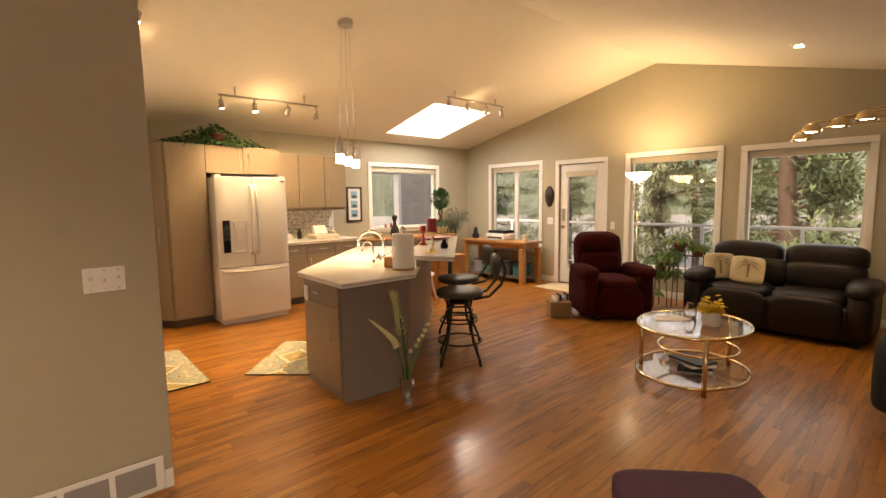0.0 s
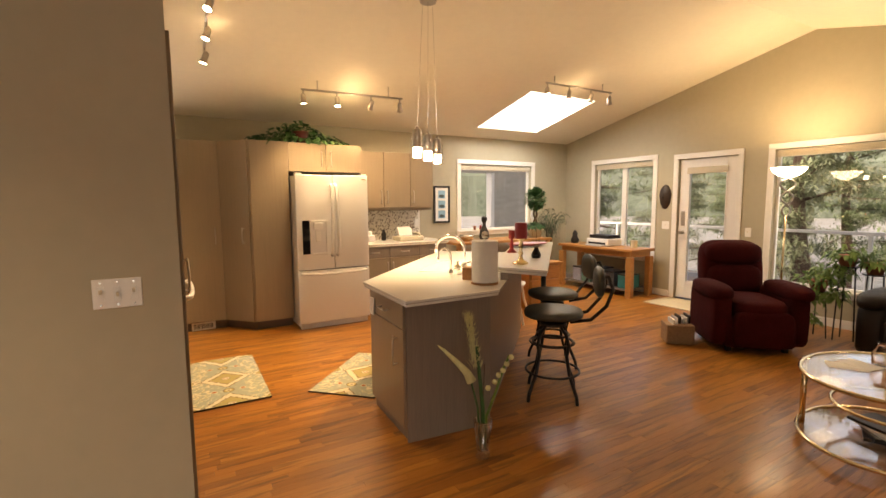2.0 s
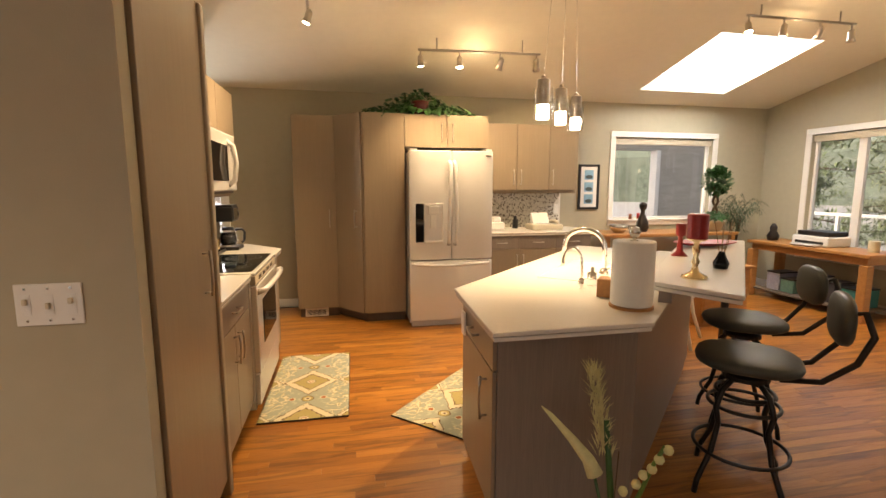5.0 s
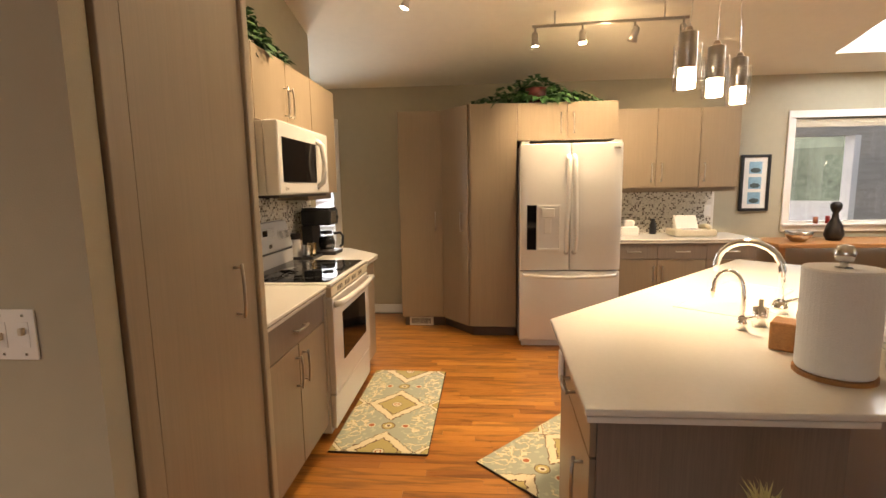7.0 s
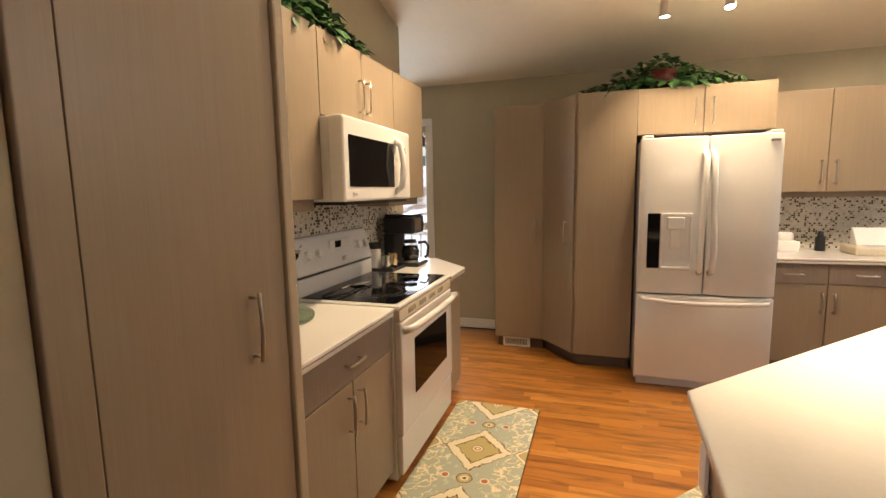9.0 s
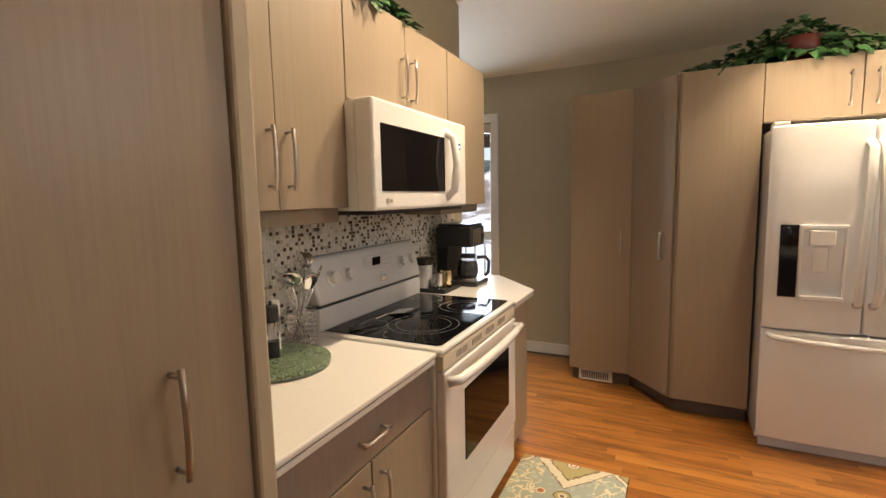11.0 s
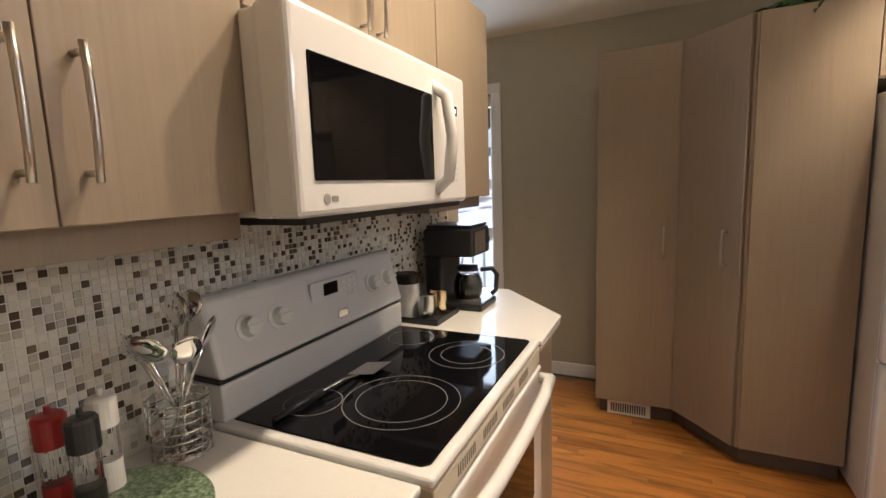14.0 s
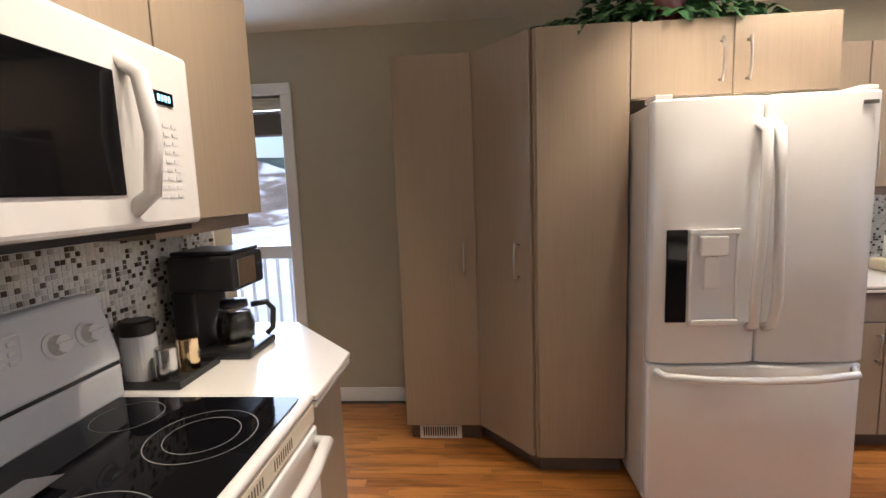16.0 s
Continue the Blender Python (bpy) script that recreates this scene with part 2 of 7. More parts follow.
M_DESK = ramp_material("honey_pine", [(0, (0.36, 0.16, 0.05)), (1, (0.46, 0.22, 0.075))], 0.4, grain=(3, 40, 40, 0.25), constant=False, vor=2.0)
M_MARBLE = ramp_material("green_marble", [(0.3, (0.03, 0.055, 0.03)), (0.5, (0.12, 0.17, 0.1)), (0.62, (0.2, 0.26, 0.17)), (0.75, (0.3, 0.34, 0.25))], 0.2, vor=140.0, constant=False, coat=0.3)
M_WICKER = material("tan_wicker", (0.3, 0.19, 0.11), 0.8, vary=0.3, scale=60, bump=0.6, bump_scale=220)
M_YELLOW = material("yellow_petals", (0.75, 0.5, 0.03), 0.7, vary=0.2, scale=40)
M_PALEY = material("pale_yellow_bud", (0.62, 0.6, 0.32), 0.7, vary=0.15, scale=40)
M_BEIGE = material("beige_plastic", (0.62, 0.55, 0.42), 0.45, vary=0.05)
M_LIT = material("lit_frosted_glass", (1.0, 0.83, 0.58), 0.5, vary=0, emit=8.0)
M_PENDLIT = material("lit_pendant_glass", (1.0, 0.83, 0.58), 0.5, vary=0, emit=20.0)
M_BULB = material("lit_bulb", (1.0, 0.86, 0.62), 0.5, vary=0, emit=25.0)
M_GREEN_LED = material("clock_digits", (0.4, 0.8, 1.0), 0.5, vary=0, emit=1.5)


# ---- mesh helpers ----
def box(bm, x0, x1, y0, y1, z0, z1):
    v = [bm.verts.new(p) for p in ((x0, y0, z0), (x1, y0, z0), (x1, y1, z0), (x0, y1, z0), (x0, y0, z1), (x1, y0, z1), (x1, y1, z1), (x0, y1, z1))]
    for f in ((0, 3, 2, 1), (4, 5, 6, 7), (0, 1, 5, 4), (1, 2, 6, 5), (2, 3, 7, 6), (3, 0, 4, 7)):
        bm.faces.new([v[i] for i in f])
    return v


def prism(bm, poly, z0, z1):
    lo, hi = [bm.verts.new((x, y, z0)) for x, y in poly], [bm.verts.new((x, y, z1)) for x, y in poly]
    bm.faces.new(lo[::-1]), bm.faces.new(hi)
    for i in range(len(poly)):
        j = (i + 1) % len(poly)
        bm.faces.new((lo[i], lo[j], hi[j], hi[i]))
    return lo + hi


def lathe(bm, profile, at=(0, 0, 0), seg=24, sx=1.0, sy=1.0):
    rings = []
    for r, z in profile:
        if r < 1e-5:
            rings.append([bm.verts.new((at[0], at[1], at[2] + z))])
        else:
            rings.append([bm.verts.new((at[0] + sx * r * math.cos(2 * math.pi * i / seg), at[1] + sy * r * math.sin(2 * math.pi * i / seg), at[2] + z)) for i in range(seg)])
    for a, b in zip(rings, rings[1:]):
        for i in range(seg):
            j = (i + 1) % seg
            q = [a[i % len(a)], a[j % len(a)], b[j % len(b)], b[i % len(b)]]
            q = list(dict.fromkeys(q))
            if len(q) > 2:
                bm.faces.new(q)
    return [v for r in rings for v in r]


def tube(bm, pts, r, seg=8, closed=False, r1=None):
    pts = [Vector(p) for p in pts]
    n = len(pts)
    rings, up = [], None
    for i, p in enumerate(pts):
        a = pts[(i - 1) % n] if closed or i else p
        b = pts[(i + 1) % n] if closed or i < n - 1 else p
        t = (b - a).normalized()
        if up is None:
            up = t.orthogonal().normalized()
        up = (up - t * up.dot(t)).normalized()
        side = t.cross(up)
        rr = r if r1 is None else r + (r1 - r) * i / (n - 1)
        rings.append([bm.verts.new(p + rr * (math.cos(2 * math.pi * k / seg) * up + math.sin(2 * math.pi * k / seg) * side)) for k in range(seg)])
    for i in range(n if closed else n - 1):
        a, b = rings[i], rings[(i + 1) % n]
        for k in range(seg):
            bm.faces.new((a[k], a[(k + 1) % seg], b[(k + 1) % seg], b[k]))
    if not closed:
        bm.faces.new(rings[0][::-1]), bm.faces.new(rings[-1])
    return [v for g in rings for v in g]


def arc(c, r, a0, a1, n, u=(1, 0, 0), w=(0, 0, 1)):
    c, u, w = Vector(c), Vector(u), Vector(w)
    return [c + r * (math.cos(radians(a0 + (a1 - a0) * i / (n - 1))) * u + math.sin(radians(a0 + (a1 - a0) * i / (n - 1))) * w) for i in range(n)]


def cushion(bm, x0, x1, y0, y1, z0, z1, k=3.5, n=10):
    """A soft rounded block: a superellipsoid."""
    c, h = ((x0 + x1) / 2, (y0 + y1) / 2, (z0 + z1) / 2), ((x1 - x0) / 2, (y1 - y0) / 2, (z1 - z0) / 2)

    def f(v):
        return math.copysign(abs(v) ** (2 / k), v)
    rows = []
    for i in range(n + 1):
        la = math.pi * (i / n - 0.5)
        rows.append([bm.verts.new((c[0] + h[0] * f(math.cos(la)) * f(math.cos(lo)), c[1] + h[1] * f(math.cos(la)) * f(math.sin(lo)), c[2] + h[2] * f(math.sin(la))))
                     for lo in (2 * math.pi * j / (2 * n) for j in range(2 * n))])
    for a, b in zip(rows, rows[1:]):
        for j in range(2 * n):
            bm.faces.new((a[j], a[(j + 1) % (2 * n)], b[(j + 1) % (2 * n)], b[j]))
    bmesh.ops.remove_doubles(bm, verts=bm.verts, dist=1e-5)


def mesh(name, build, mat, parent=None, bevel=0.0, smooth=False, at=None, seg=2):
    """An object whose mesh build(bm) draws; a part of parent, if given, drawn in the room's metres."""
    bm = bmesh.new()
    build(bm)
    bmesh.ops.recalc_face_normals(bm, faces=bm.faces)
    me = bpy.data.meshes.new(name)
    bm.to_mesh(me)
    bm.free()
    me.materials.append(mat)
    if smooth:
        me.shade_smooth()
    ob = new(name, me)
    if bevel:
        mod = ob.modifiers.new("edges", "BEVEL")
        mod.width, mod.segments, mod.limit_method, mod.angle_limit = bevel, seg, "ANGLE", radians(40)
    if parent:
        ob.parent = parent
        ob.matrix_parent_inverse = parent.matrix_basis.inverted()
    if at is not None:
        ob.matrix_basis = at
    return ob


def boxes(*bs):
    def build(bm):
        for b in bs:
            box(bm, *b)
    return build


def thing(name, at, label, category, group="", kind=""):
    e = new(name)
    e.empty_display_size = 0.05
    e.matrix_basis = Matrix.Translation(at) if not isinstance(at, Matrix) else at
    return tagged(e, label, category, group, kind)


def local(parent):
    """Parts drawn in the thing's own metres."""
    def part(name, build, mat, bevel=0.0, smooth=False, seg=2):
        ob = mesh(name, build, mat, None, bevel, smooth, None, seg)
        ob.parent = parent
        return ob
    return part


def setting(ob, label, category):
    return tagged(ob, label, category, kind="structure")


def bar_handle(parent, p, axis, length, out, r=0.006):
    """A bowed bar handle centred at p, along axis, standing off along out."""
    p, a, o = Vector(p), Vector(axis), Vector(out)
    h = length / 2

    def build(bm):
        tube(bm, [p + a * (-h) + o * 0.029, p - a * h * 0.5 + o * 0.033, p + o * 0.034, p + a * h * 0.5 + o * 0.033, p + a * h + o * 0.029], r, 8)
        for s in (-0.86, 0.86):
            tube(bm, [p + a * h * s, p + a * h * s + o * 0.028], r * 0.85, 8)
    return tagged(mesh("handle", build, M_NICKEL, parent, smooth=True), "satin nickel bar handle")


# ---- structure ----
def wall_with_holes(name, axis, face, thick, lo, hi, top, holes, mat, bottom=0.0):
    """A wall in the plane axis = face, from lo to hi, its top given by top(u); holes (u0, u1, z0, z1) go through."""
    us = sorted({lo, hi, *(h[0] for h in holes), *(h[1] for h in holes)} | ({RIDGE_Y} if axis == "x" and lo < RIDGE_Y < hi else set()))

    def build(bm):
        for u0, u1 in zip(us, us[1:]):
            cuts = sorted((h[2], h[3]) for h in holes if h[0] <= u0 and h[1] >= u1)
            z = bottom
            spans = []
            for a, b in cuts:
                if a > z:
                    spans.append((z, a, a))
                z = b
            spans.append((z, top(u0), top(u1)))
            for z0, za, zb in spans:
                def pt(u, d, zz):
                    return (face + d, u, zz) if axis == "x" else (u, face + d, zz)
                v = [bm.verts.new(pt(u, d, zz)) for d in (0, thick) for u, zz in ((u0, z0), (u1, z0), (u1, zb), (u0, za))]
                for f in ((0, 1, 2, 3), (7, 6, 5, 4), (0, 4, 5, 1), (1, 5, 6, 2), (2, 6, 7, 3), (3, 7, 4, 0)):
                    bm.faces.new([v[i] for i in f])
    return mesh(name, build, mat)


W1 = (4.72, 6.24, 0.99, 2.1)       # north kitchen window, hole: x, x, z, z
W5 = (-1.2, -0.22, 0.25, 2.14)     # hall window in the north wall
W2 = (5.09, 6.25, 0.58, 2.11)      # east windows and door: y, y, z, z
DOOR = (3.83, 4.67, 0.0, 2.08)
W3 = (2.17, 3.39, 0.42, 2.1)
W4 = (0.64, 1.82, 0.42, 2.07)
W6 = (-1.9, 0.4, 0.45, 2.05)       # south window behind the start of the walk: x, x, z, z


def hi_wall(u):
    return ceil_z(u) + 0.06


setting(wall_with_holes("wall_north", "y", NORTH, 0.15, HALL - 0.15, EAST + 0.15, lambda u: ceil_z(NORTH) + 0.04, [W1, W5], M_WALL), "khaki painted plaster wall", "wall")
setting(wall_with_holes("wall_east", "x", EAST, 0.15, SOUTH, NORTH, hi_wall, [W2, DOOR, W3, W4], M_WALL), "khaki painted gable wall with windows", "wall")
setting(wall_with_holes("wall_south", "y", SOUTH - 0.15, 0.15, HALL - 0.15, EAST + 0.15, lambda u: ceil_z(SOUTH) + 0.04, [W6], M_WALL), "khaki painted plaster wall", "wall")
setting(wall_with_holes("wall_west", "x", HALL - 0.15, 0.15, SOUTH, NORTH, hi_wall, [], M_WALL), "khaki painted plaster wall", "wall")
setting(wall_with_holes("wall_kitchen", "x", WEST - 0.12, 0.12, SW_Y + 0.07, 5.9, hi_wall, [], M_WALL), "khaki painted wall behind the range", "wall")
setting(wall_with_holes("wall_switch", "y", SW_Y, 0.07, HALL, 0.562, lambda u: ceil_z(SW_Y) + 0.05, [], M_WALL), "khaki painted wall with light switches", "wall")

SKY = (4.77, 6.0, 5.28, 6.55)      # skylight: x, x, y, y


def build_ceiling(bm):
    def slab(x0, x1, y0, y1):
        v = [bm.verts.new((x, y, ceil_z(y) + d)) for d in (0, 0.12) for x, y in ((x0, y0), (x1, y0), (x1, y1), (x0, y1))]
        for f in ((0, 3, 2, 1), (4, 5, 6, 7), (0, 1, 5, 4), (1, 2, 6, 5), (2, 3, 7, 6), (3, 0, 4, 7)):
            bm.faces.new([v[i] for i in f])
    x0, x1 = HALL - 0.2, EAST + 0.2
    slab(x0, x1, SOUTH - 0.2, RIDGE_Y), slab(x0, x1, RIDGE_Y, SKY[2]), slab(x0, x1, SKY[3], NORTH + 0.2)
    slab(x0, SKY[0], SKY[2], SKY[3]), slab(SKY[1], x1, SKY[2], SKY[3])


setting(mesh("ceiling", build_ceiling, M_CEIL), "cream painted vaulted ceiling", "ceiling")


def build_shaft(bm):
    x0, x1, y0, y1 = SKY
    for a, b, c, d in ((x0 - 0.03, x0, y0, y1), (x1, x1 + 0.03, y0, y1), (x0 - 0.03, x1 + 0.03, y0 - 0.03, y0), (x0 - 0.03, x1 + 0.03, y1, y1 + 0.03)):
        v = [bm.verts.new((x, y, ceil_z(y) + (0.121 if e == 0 else 0.18))) for e in (0, 1) for x, y in ((a, c), (b, c), (b, d), (a, d))]
        for f in ((0, 3, 2, 1), (4, 5, 6, 7), (0, 1, 5, 4), (1, 2, 6, 5), (2, 3, 7, 6), (3, 0, 4, 7)):
            bm.faces.new([v[i] for i in f])


setting(mesh("skylight_shaft", build_shaft, M_TRIM), "white skylight shaft", "skylight")
# the pane emits by itself, standing in for daylight shining through
M_DOME = material("glowing_frosted_skylight_dome", (0.92, 0.96, 1.0), 0.6, vary=0, emit=1.1)


def build_dome(bm):
    x0, x1, y0, y1 = SKY
    v = [bm.verts.new((x, y, ceil_z(y) + d)) for d in (0.181, 0.21) for x, y in ((x0 - 0.05, y0 - 0.05), (x1 + 0.05, y0 - 0.05), (x1 + 0.05, y1 + 0.05), (x0 - 0.05, y1 + 0.05))]
    for f in ((0, 3, 2, 1), (4, 5, 6, 7), (0, 1, 5, 4), (1, 2, 6, 5), (2, 3, 7, 6), (3, 0, 4, 7)):
        bm.faces.new([v[i] for i in f])


setting(mesh("skylight", build_dome, M_DOME), "frosted skylight pane glowing in place of daylight", "skylight")

# sub floor, planks come last
floor = setting(mesh("floor", boxes((HALL - 0.15, EAST + 0.15, SOUTH - 0.15, NORTH + 0.15, -0.25, -0.012)), M_KICK), "honey oak strip flooring", "floor")


def base_run(name, *runs):
    return setting(mesh(name, boxes(*runs), M_TRIM, bevel=0.004), "white painted baseboard", "baseboard")


base_run("baseboard", (HALL, 0.6, NORTH - 0.014, NORTH, 0, 0.1), (EAST - 0.014, EAST, 4.76, 6.95, 0, 0.1), (EAST - 0.014, EAST, -2.2, 3.74, 0, 0.1),
         (4.2, EAST - 0.014, NORTH - 0.014, NORTH, 0, 0.1), (HALL, 0.562, SW_Y - 0.014, SW_Y, 0, 0.1))


def window(name, axis, face, hole, out, casing=0.075, mullion=None, label="white framed window", blind=True, rail=None):
    """Casing, sash frame and pane in a hole of a wall; out: +1 where outside lies up the axis."""
    u0, u1, z0, z1 = hole
    e = thing(name, (face, (u0 + u1) / 2, z0) if axis == "x" else ((u0 + u1) / 2, face, z0), label, "window", kind="structure")

    def bx(a, b, d0, d1, z_0, z_1):
        d0, d1 = sorted((face + out * d0, face + out * d1))
        return (d0, d1, a, b, z_0, z_1) if axis == "x" else (a, b, d0, d1, z_0, z_1)
    c = casing
    mesh("casing", boxes(bx(u0 - c, u0, -0.02, 0.0, z0, z1), bx(u1, u1 + c, -0.02, 0.0, z0, z1), bx(u0 - c, u1 + c, -0.022, 0.0, z1, z1 + c), bx(u0 - c, u1 + c, -0.022, 0.0, z0 - c, z0)), M_TRIM, e, 0.006)
    mesh("sill", boxes(bx(u0 - c, u1 + c, -0.05, -0.022, z0 - 0.012, z0 + 0.012)), M_TRIM, e, 0.006)
    s = 0.035
    fr = [bx(u0 + 0.002, u0 + s, 0.06, 0.1, z0 + s, z1 - s), bx(u1 - s, u1 - 0.002, 0.06, 0.1, z0 + s, z1 - s), bx(u0 + 0.002, u1 - 0.002, 0.058, 0.102, z0 + 0.002, z0 + s), bx(u0 + 0.002, u1 - 0.002, 0.058, 0.102, z1 - s, z1 - 0.002)]
    if mullion:
        fr.append(bx(mullion - 0.045, mullion + 0.045, 0.055, 0.105, z0 + s, z1 - s))
    if rail:
        fr.append(bx(u0 + s, u1 - s, 0.055, 0.105, rail - 0.045, rail + 0.045))
    mesh("frame", boxes(*fr), M_TRIM, e, 0.004)
    pane = mesh("pane", boxes(bx(u0 + s, u1 - s, 0.078, 0.083, z0 + s, z1 - s)), M_PANE, e)
    pane.visible_shadow = False
    if blind:
        mesh("rolled_blind", boxes(*[bx(u0 + 0.01, u1 - 0.01, 0.008 + 0.004 * (i % 2), 0.05, z1 - 0.012 - 0.016 * (i + 1), z1 - 0.012 - 0.016 * i - 0.002) for i in range(5)]), M_BEIGE, e, 0.003)
    return e


window("window_1", "y", NORTH, W1, 1, label="white framed kitchen window with raised beige blind")
window("window_2", "x", EAST, W2, 1, mullion=5.67, label="white framed sliding window with raised beige blind")
window("window_3", "x", EAST, W3, 1, label="large white framed picture window with raised blind")
window("window_4", "x", EAST, W4, 1, label="large white framed picture window with raised blind")
window("window_5", "y", NORTH, W5, 1, rail=1.08, label="white framed hall window with raised blind")
window("window_6", "y", SOUTH, W6, -1, mullion=-0.75, label="wide white framed front window with raised blind")

d = thing("door_1", (EAST, 4.25, 0), "closed white glazed patio door with roller shade", "door", kind="structure")
mesh("casing", boxes((EAST - 0.02, EAST, 3.755, 3.83, 0, 2.08), (EAST - 0.02, EAST, 4.67, 4.745, 0, 2.08), (EAST - 0.022, EAST, 3.755, 4.745, 2.08, 2.155)), M_TRIM, d, 0.006)
mesh("leaf", boxes((EAST + 0.03, EAST + 0.075, 3.84, 3.99, 0.02, 2.07), (EAST + 0.03, EAST + 0.075, 4.51, 4.66, 0.02, 2.07), (EAST + 0.03, EAST + 0.075, 3.99, 4.51, 0.02, 0.28), (EAST + 0.03, EAST + 0.075, 3.99, 4.51, 1.9, 2.07)), M_TRIM, d, 0.004)
p = mesh("pane", boxes((EAST + 0.05, EAST + 0.056, 3.99, 4.51, 0.28, 1.9)), M_PANE, d)
p.visible_shadow = False
mesh("bead", boxes((EAST + 0.022, EAST + 0.03, 3.97, 3.99, 0.26, 1.92), (EAST + 0.022, EAST + 0.03, 4.51, 4.53, 0.26, 1.92), (EAST + 0.022, EAST + 0.03, 3.97, 4.53, 1.92, 1.94), (EAST + 0.022, EAST + 0.03, 3.97, 4.53, 0.24, 0.26)), M_TRIM, d, 0.003)
mesh("shade", boxes((EAST + 0.0, EAST + 0.022, 3.96, 4.54, 1.86, 1.95)), M_BEIGE, d, 0.008)
mesh("lock_plate", boxes((EAST + 0.02, EAST + 0.03, 4.56, 4.62, 1.1, 1.32)), M_NICKEL, d, 0.006)
mesh("knob", lambda bm: lathe(bm, [(0, 0), (0.028, 0), (0.028, 0.008), (0.012, 0.012), (0.012, 0.035), (0.028, 0.045), (0.03, 0.06), (0, 0.075)]), M_NICKEL, None, smooth=True)
k = bpy.data.objects["knob"]
k.parent, k.matrix_basis = d, pose(0.03, 0.34, 1.0, 0, -90, 0)

# ---- kitchen: west run ----
tall = thing("pantry_cabinet", (0.25, 3.07, 0), "tall taupe woodgrain pantry cabinet beside the switch wall", "cabinet")
mesh("body", boxes((WEST + 0.005, 0.55, 2.727, 3.375, 0.09, 2.2)), M_LAM, tall, 0.002)
mesh("filler", boxes((0.552, 0.578, 2.725, 2.8, 0.0, 2.2)), M_LAM, tall, 0.003)
mesh("door", boxes((0.552, 0.575, 2.804, 3.374, 0.09, 2.2)), M_LAM, tall, 0.002)
mesh("end_panel", boxes((WEST + 0.005, 0.588, 3.378, 3.424, 0.0, 2.2)), M_EDGE, tall, 0.008)
mesh("toe_kick", boxes((0.4, 0.5, 2.81, 3.374, 0.0, 0.09)), M_KICK, tall)
bar_handle(tall, (0.575, 3.225, 1.1), (0, 0, 1), 0.19, (1, 0, 0))


def base_cabinet(name, y0, y1, doors, label, poly=None):
    c = thing(name, ((0.25), (y0 + y1) / 2, 0), label, "cabinet", group="base cabinets")
    mesh("body", boxes((WEST + 0.005, 0.528, y0, y1, 0.09, 0.874)), M_LAM, c, 0.002)
    mesh("toe_kick", boxes((0.1, 0.47, y0, y1, 0, 0.09)), M_KICK, c)
    mesh("drawer", boxes((0.53, 0.55, y0 + 0.003, y1 - 0.003, 0.715, 0.868)), M_LAMH, c, 0.002)
    bar_handle(c, (0.55, (y0 + y1) / 2, 0.79), (0, 1, 0), 0.13, (1, 0, 0))
    w = (y1 - y0) / doors
    for i in range(doors):
        a, b = y0 + w * i + 0.003, y0 + w * (i + 1) - 0.003
        mesh("door", boxes((0.53, 0.55, a, b, 0.1, 0.708)), M_LAM, c, 0.002)
        hy = b - 0.04 if i == 0 else a + 0.04
        bar_handle(c, (0.55, hy, 0.585), (0, 0, 1), 0.16, (1, 0, 0))
    return c


base_cabinet("base_cabinet", 3.426, 4.184, 2, "taupe woodgrain base cabinet with drawer and two doors")
c2 = thing("corner_base_cabinet", (0.25, 5.25, 0), "taupe woodgrain base cabinet with angled end", "cabinet", group="base cabinets")
mesh("body", lambda bm: prism(bm, [(WEST + 0.005, 5.052), (0.545, 5.052), (0.545, 5.38), (0.22, 5.77), (WEST + 0.005, 5.77)], 0.09, 0.874), M_LAM, c2, 0.003)
mesh("toe_kick", lambda bm: prism(bm, [(WEST + 0.005, 5.06), (0.47, 5.06), (0.47, 5.36), (0.18, 5.72), (WEST + 0.005, 5.72)], 0.0, 0.09), M_KICK, c2)
mesh("door", boxes((0.547, 0.565, 5.058, 5.375, 0.1, 0.868)), M_LAM, c2, 0.002)


def counter(name, poly, z, label):
    e = thing(name, (*poly[0], z), label, "countertop")
    mesh("top", lambda bm: prism(bm, poly, z - 0.018, z), M_QUARTZ, e, 0.005)
    cx, cy = sum(p[0] for p in poly) / len(poly), sum(p[1] for p in poly) / len(poly)
    small = [(cx + (x - cx) * 0.99, cy + (y - cy) * 0.99) for x, y in poly]
    mesh("lower_edge", lambda bm: prism(bm, small, z - 0.04, z - 0.022), M_QUARTZ, e, 0.004)
    core = [(cx + (x - cx) * 0.984, cy + (y - cy) * 0.984) for x, y in poly]
    mesh("joint", lambda bm: prism(bm, core, z - 0.0215, z - 0.0182), M_KICK, e)
    return e


counter("countertop", [(WEST + 0.012, 3.428), (0.575, 3.428), (0.575, 4.184), (WEST + 0.012, 4.184)], 0.915, "white quartz countertop beside the range")
counter("countertop", [(WEST + 0.012, 5.05), (0.6, 5.05), (0.6, 5.4), (0.255, 5.8), (WEST + 0.012, 5.8)], 0.915, "white quartz countertop with angled corner")

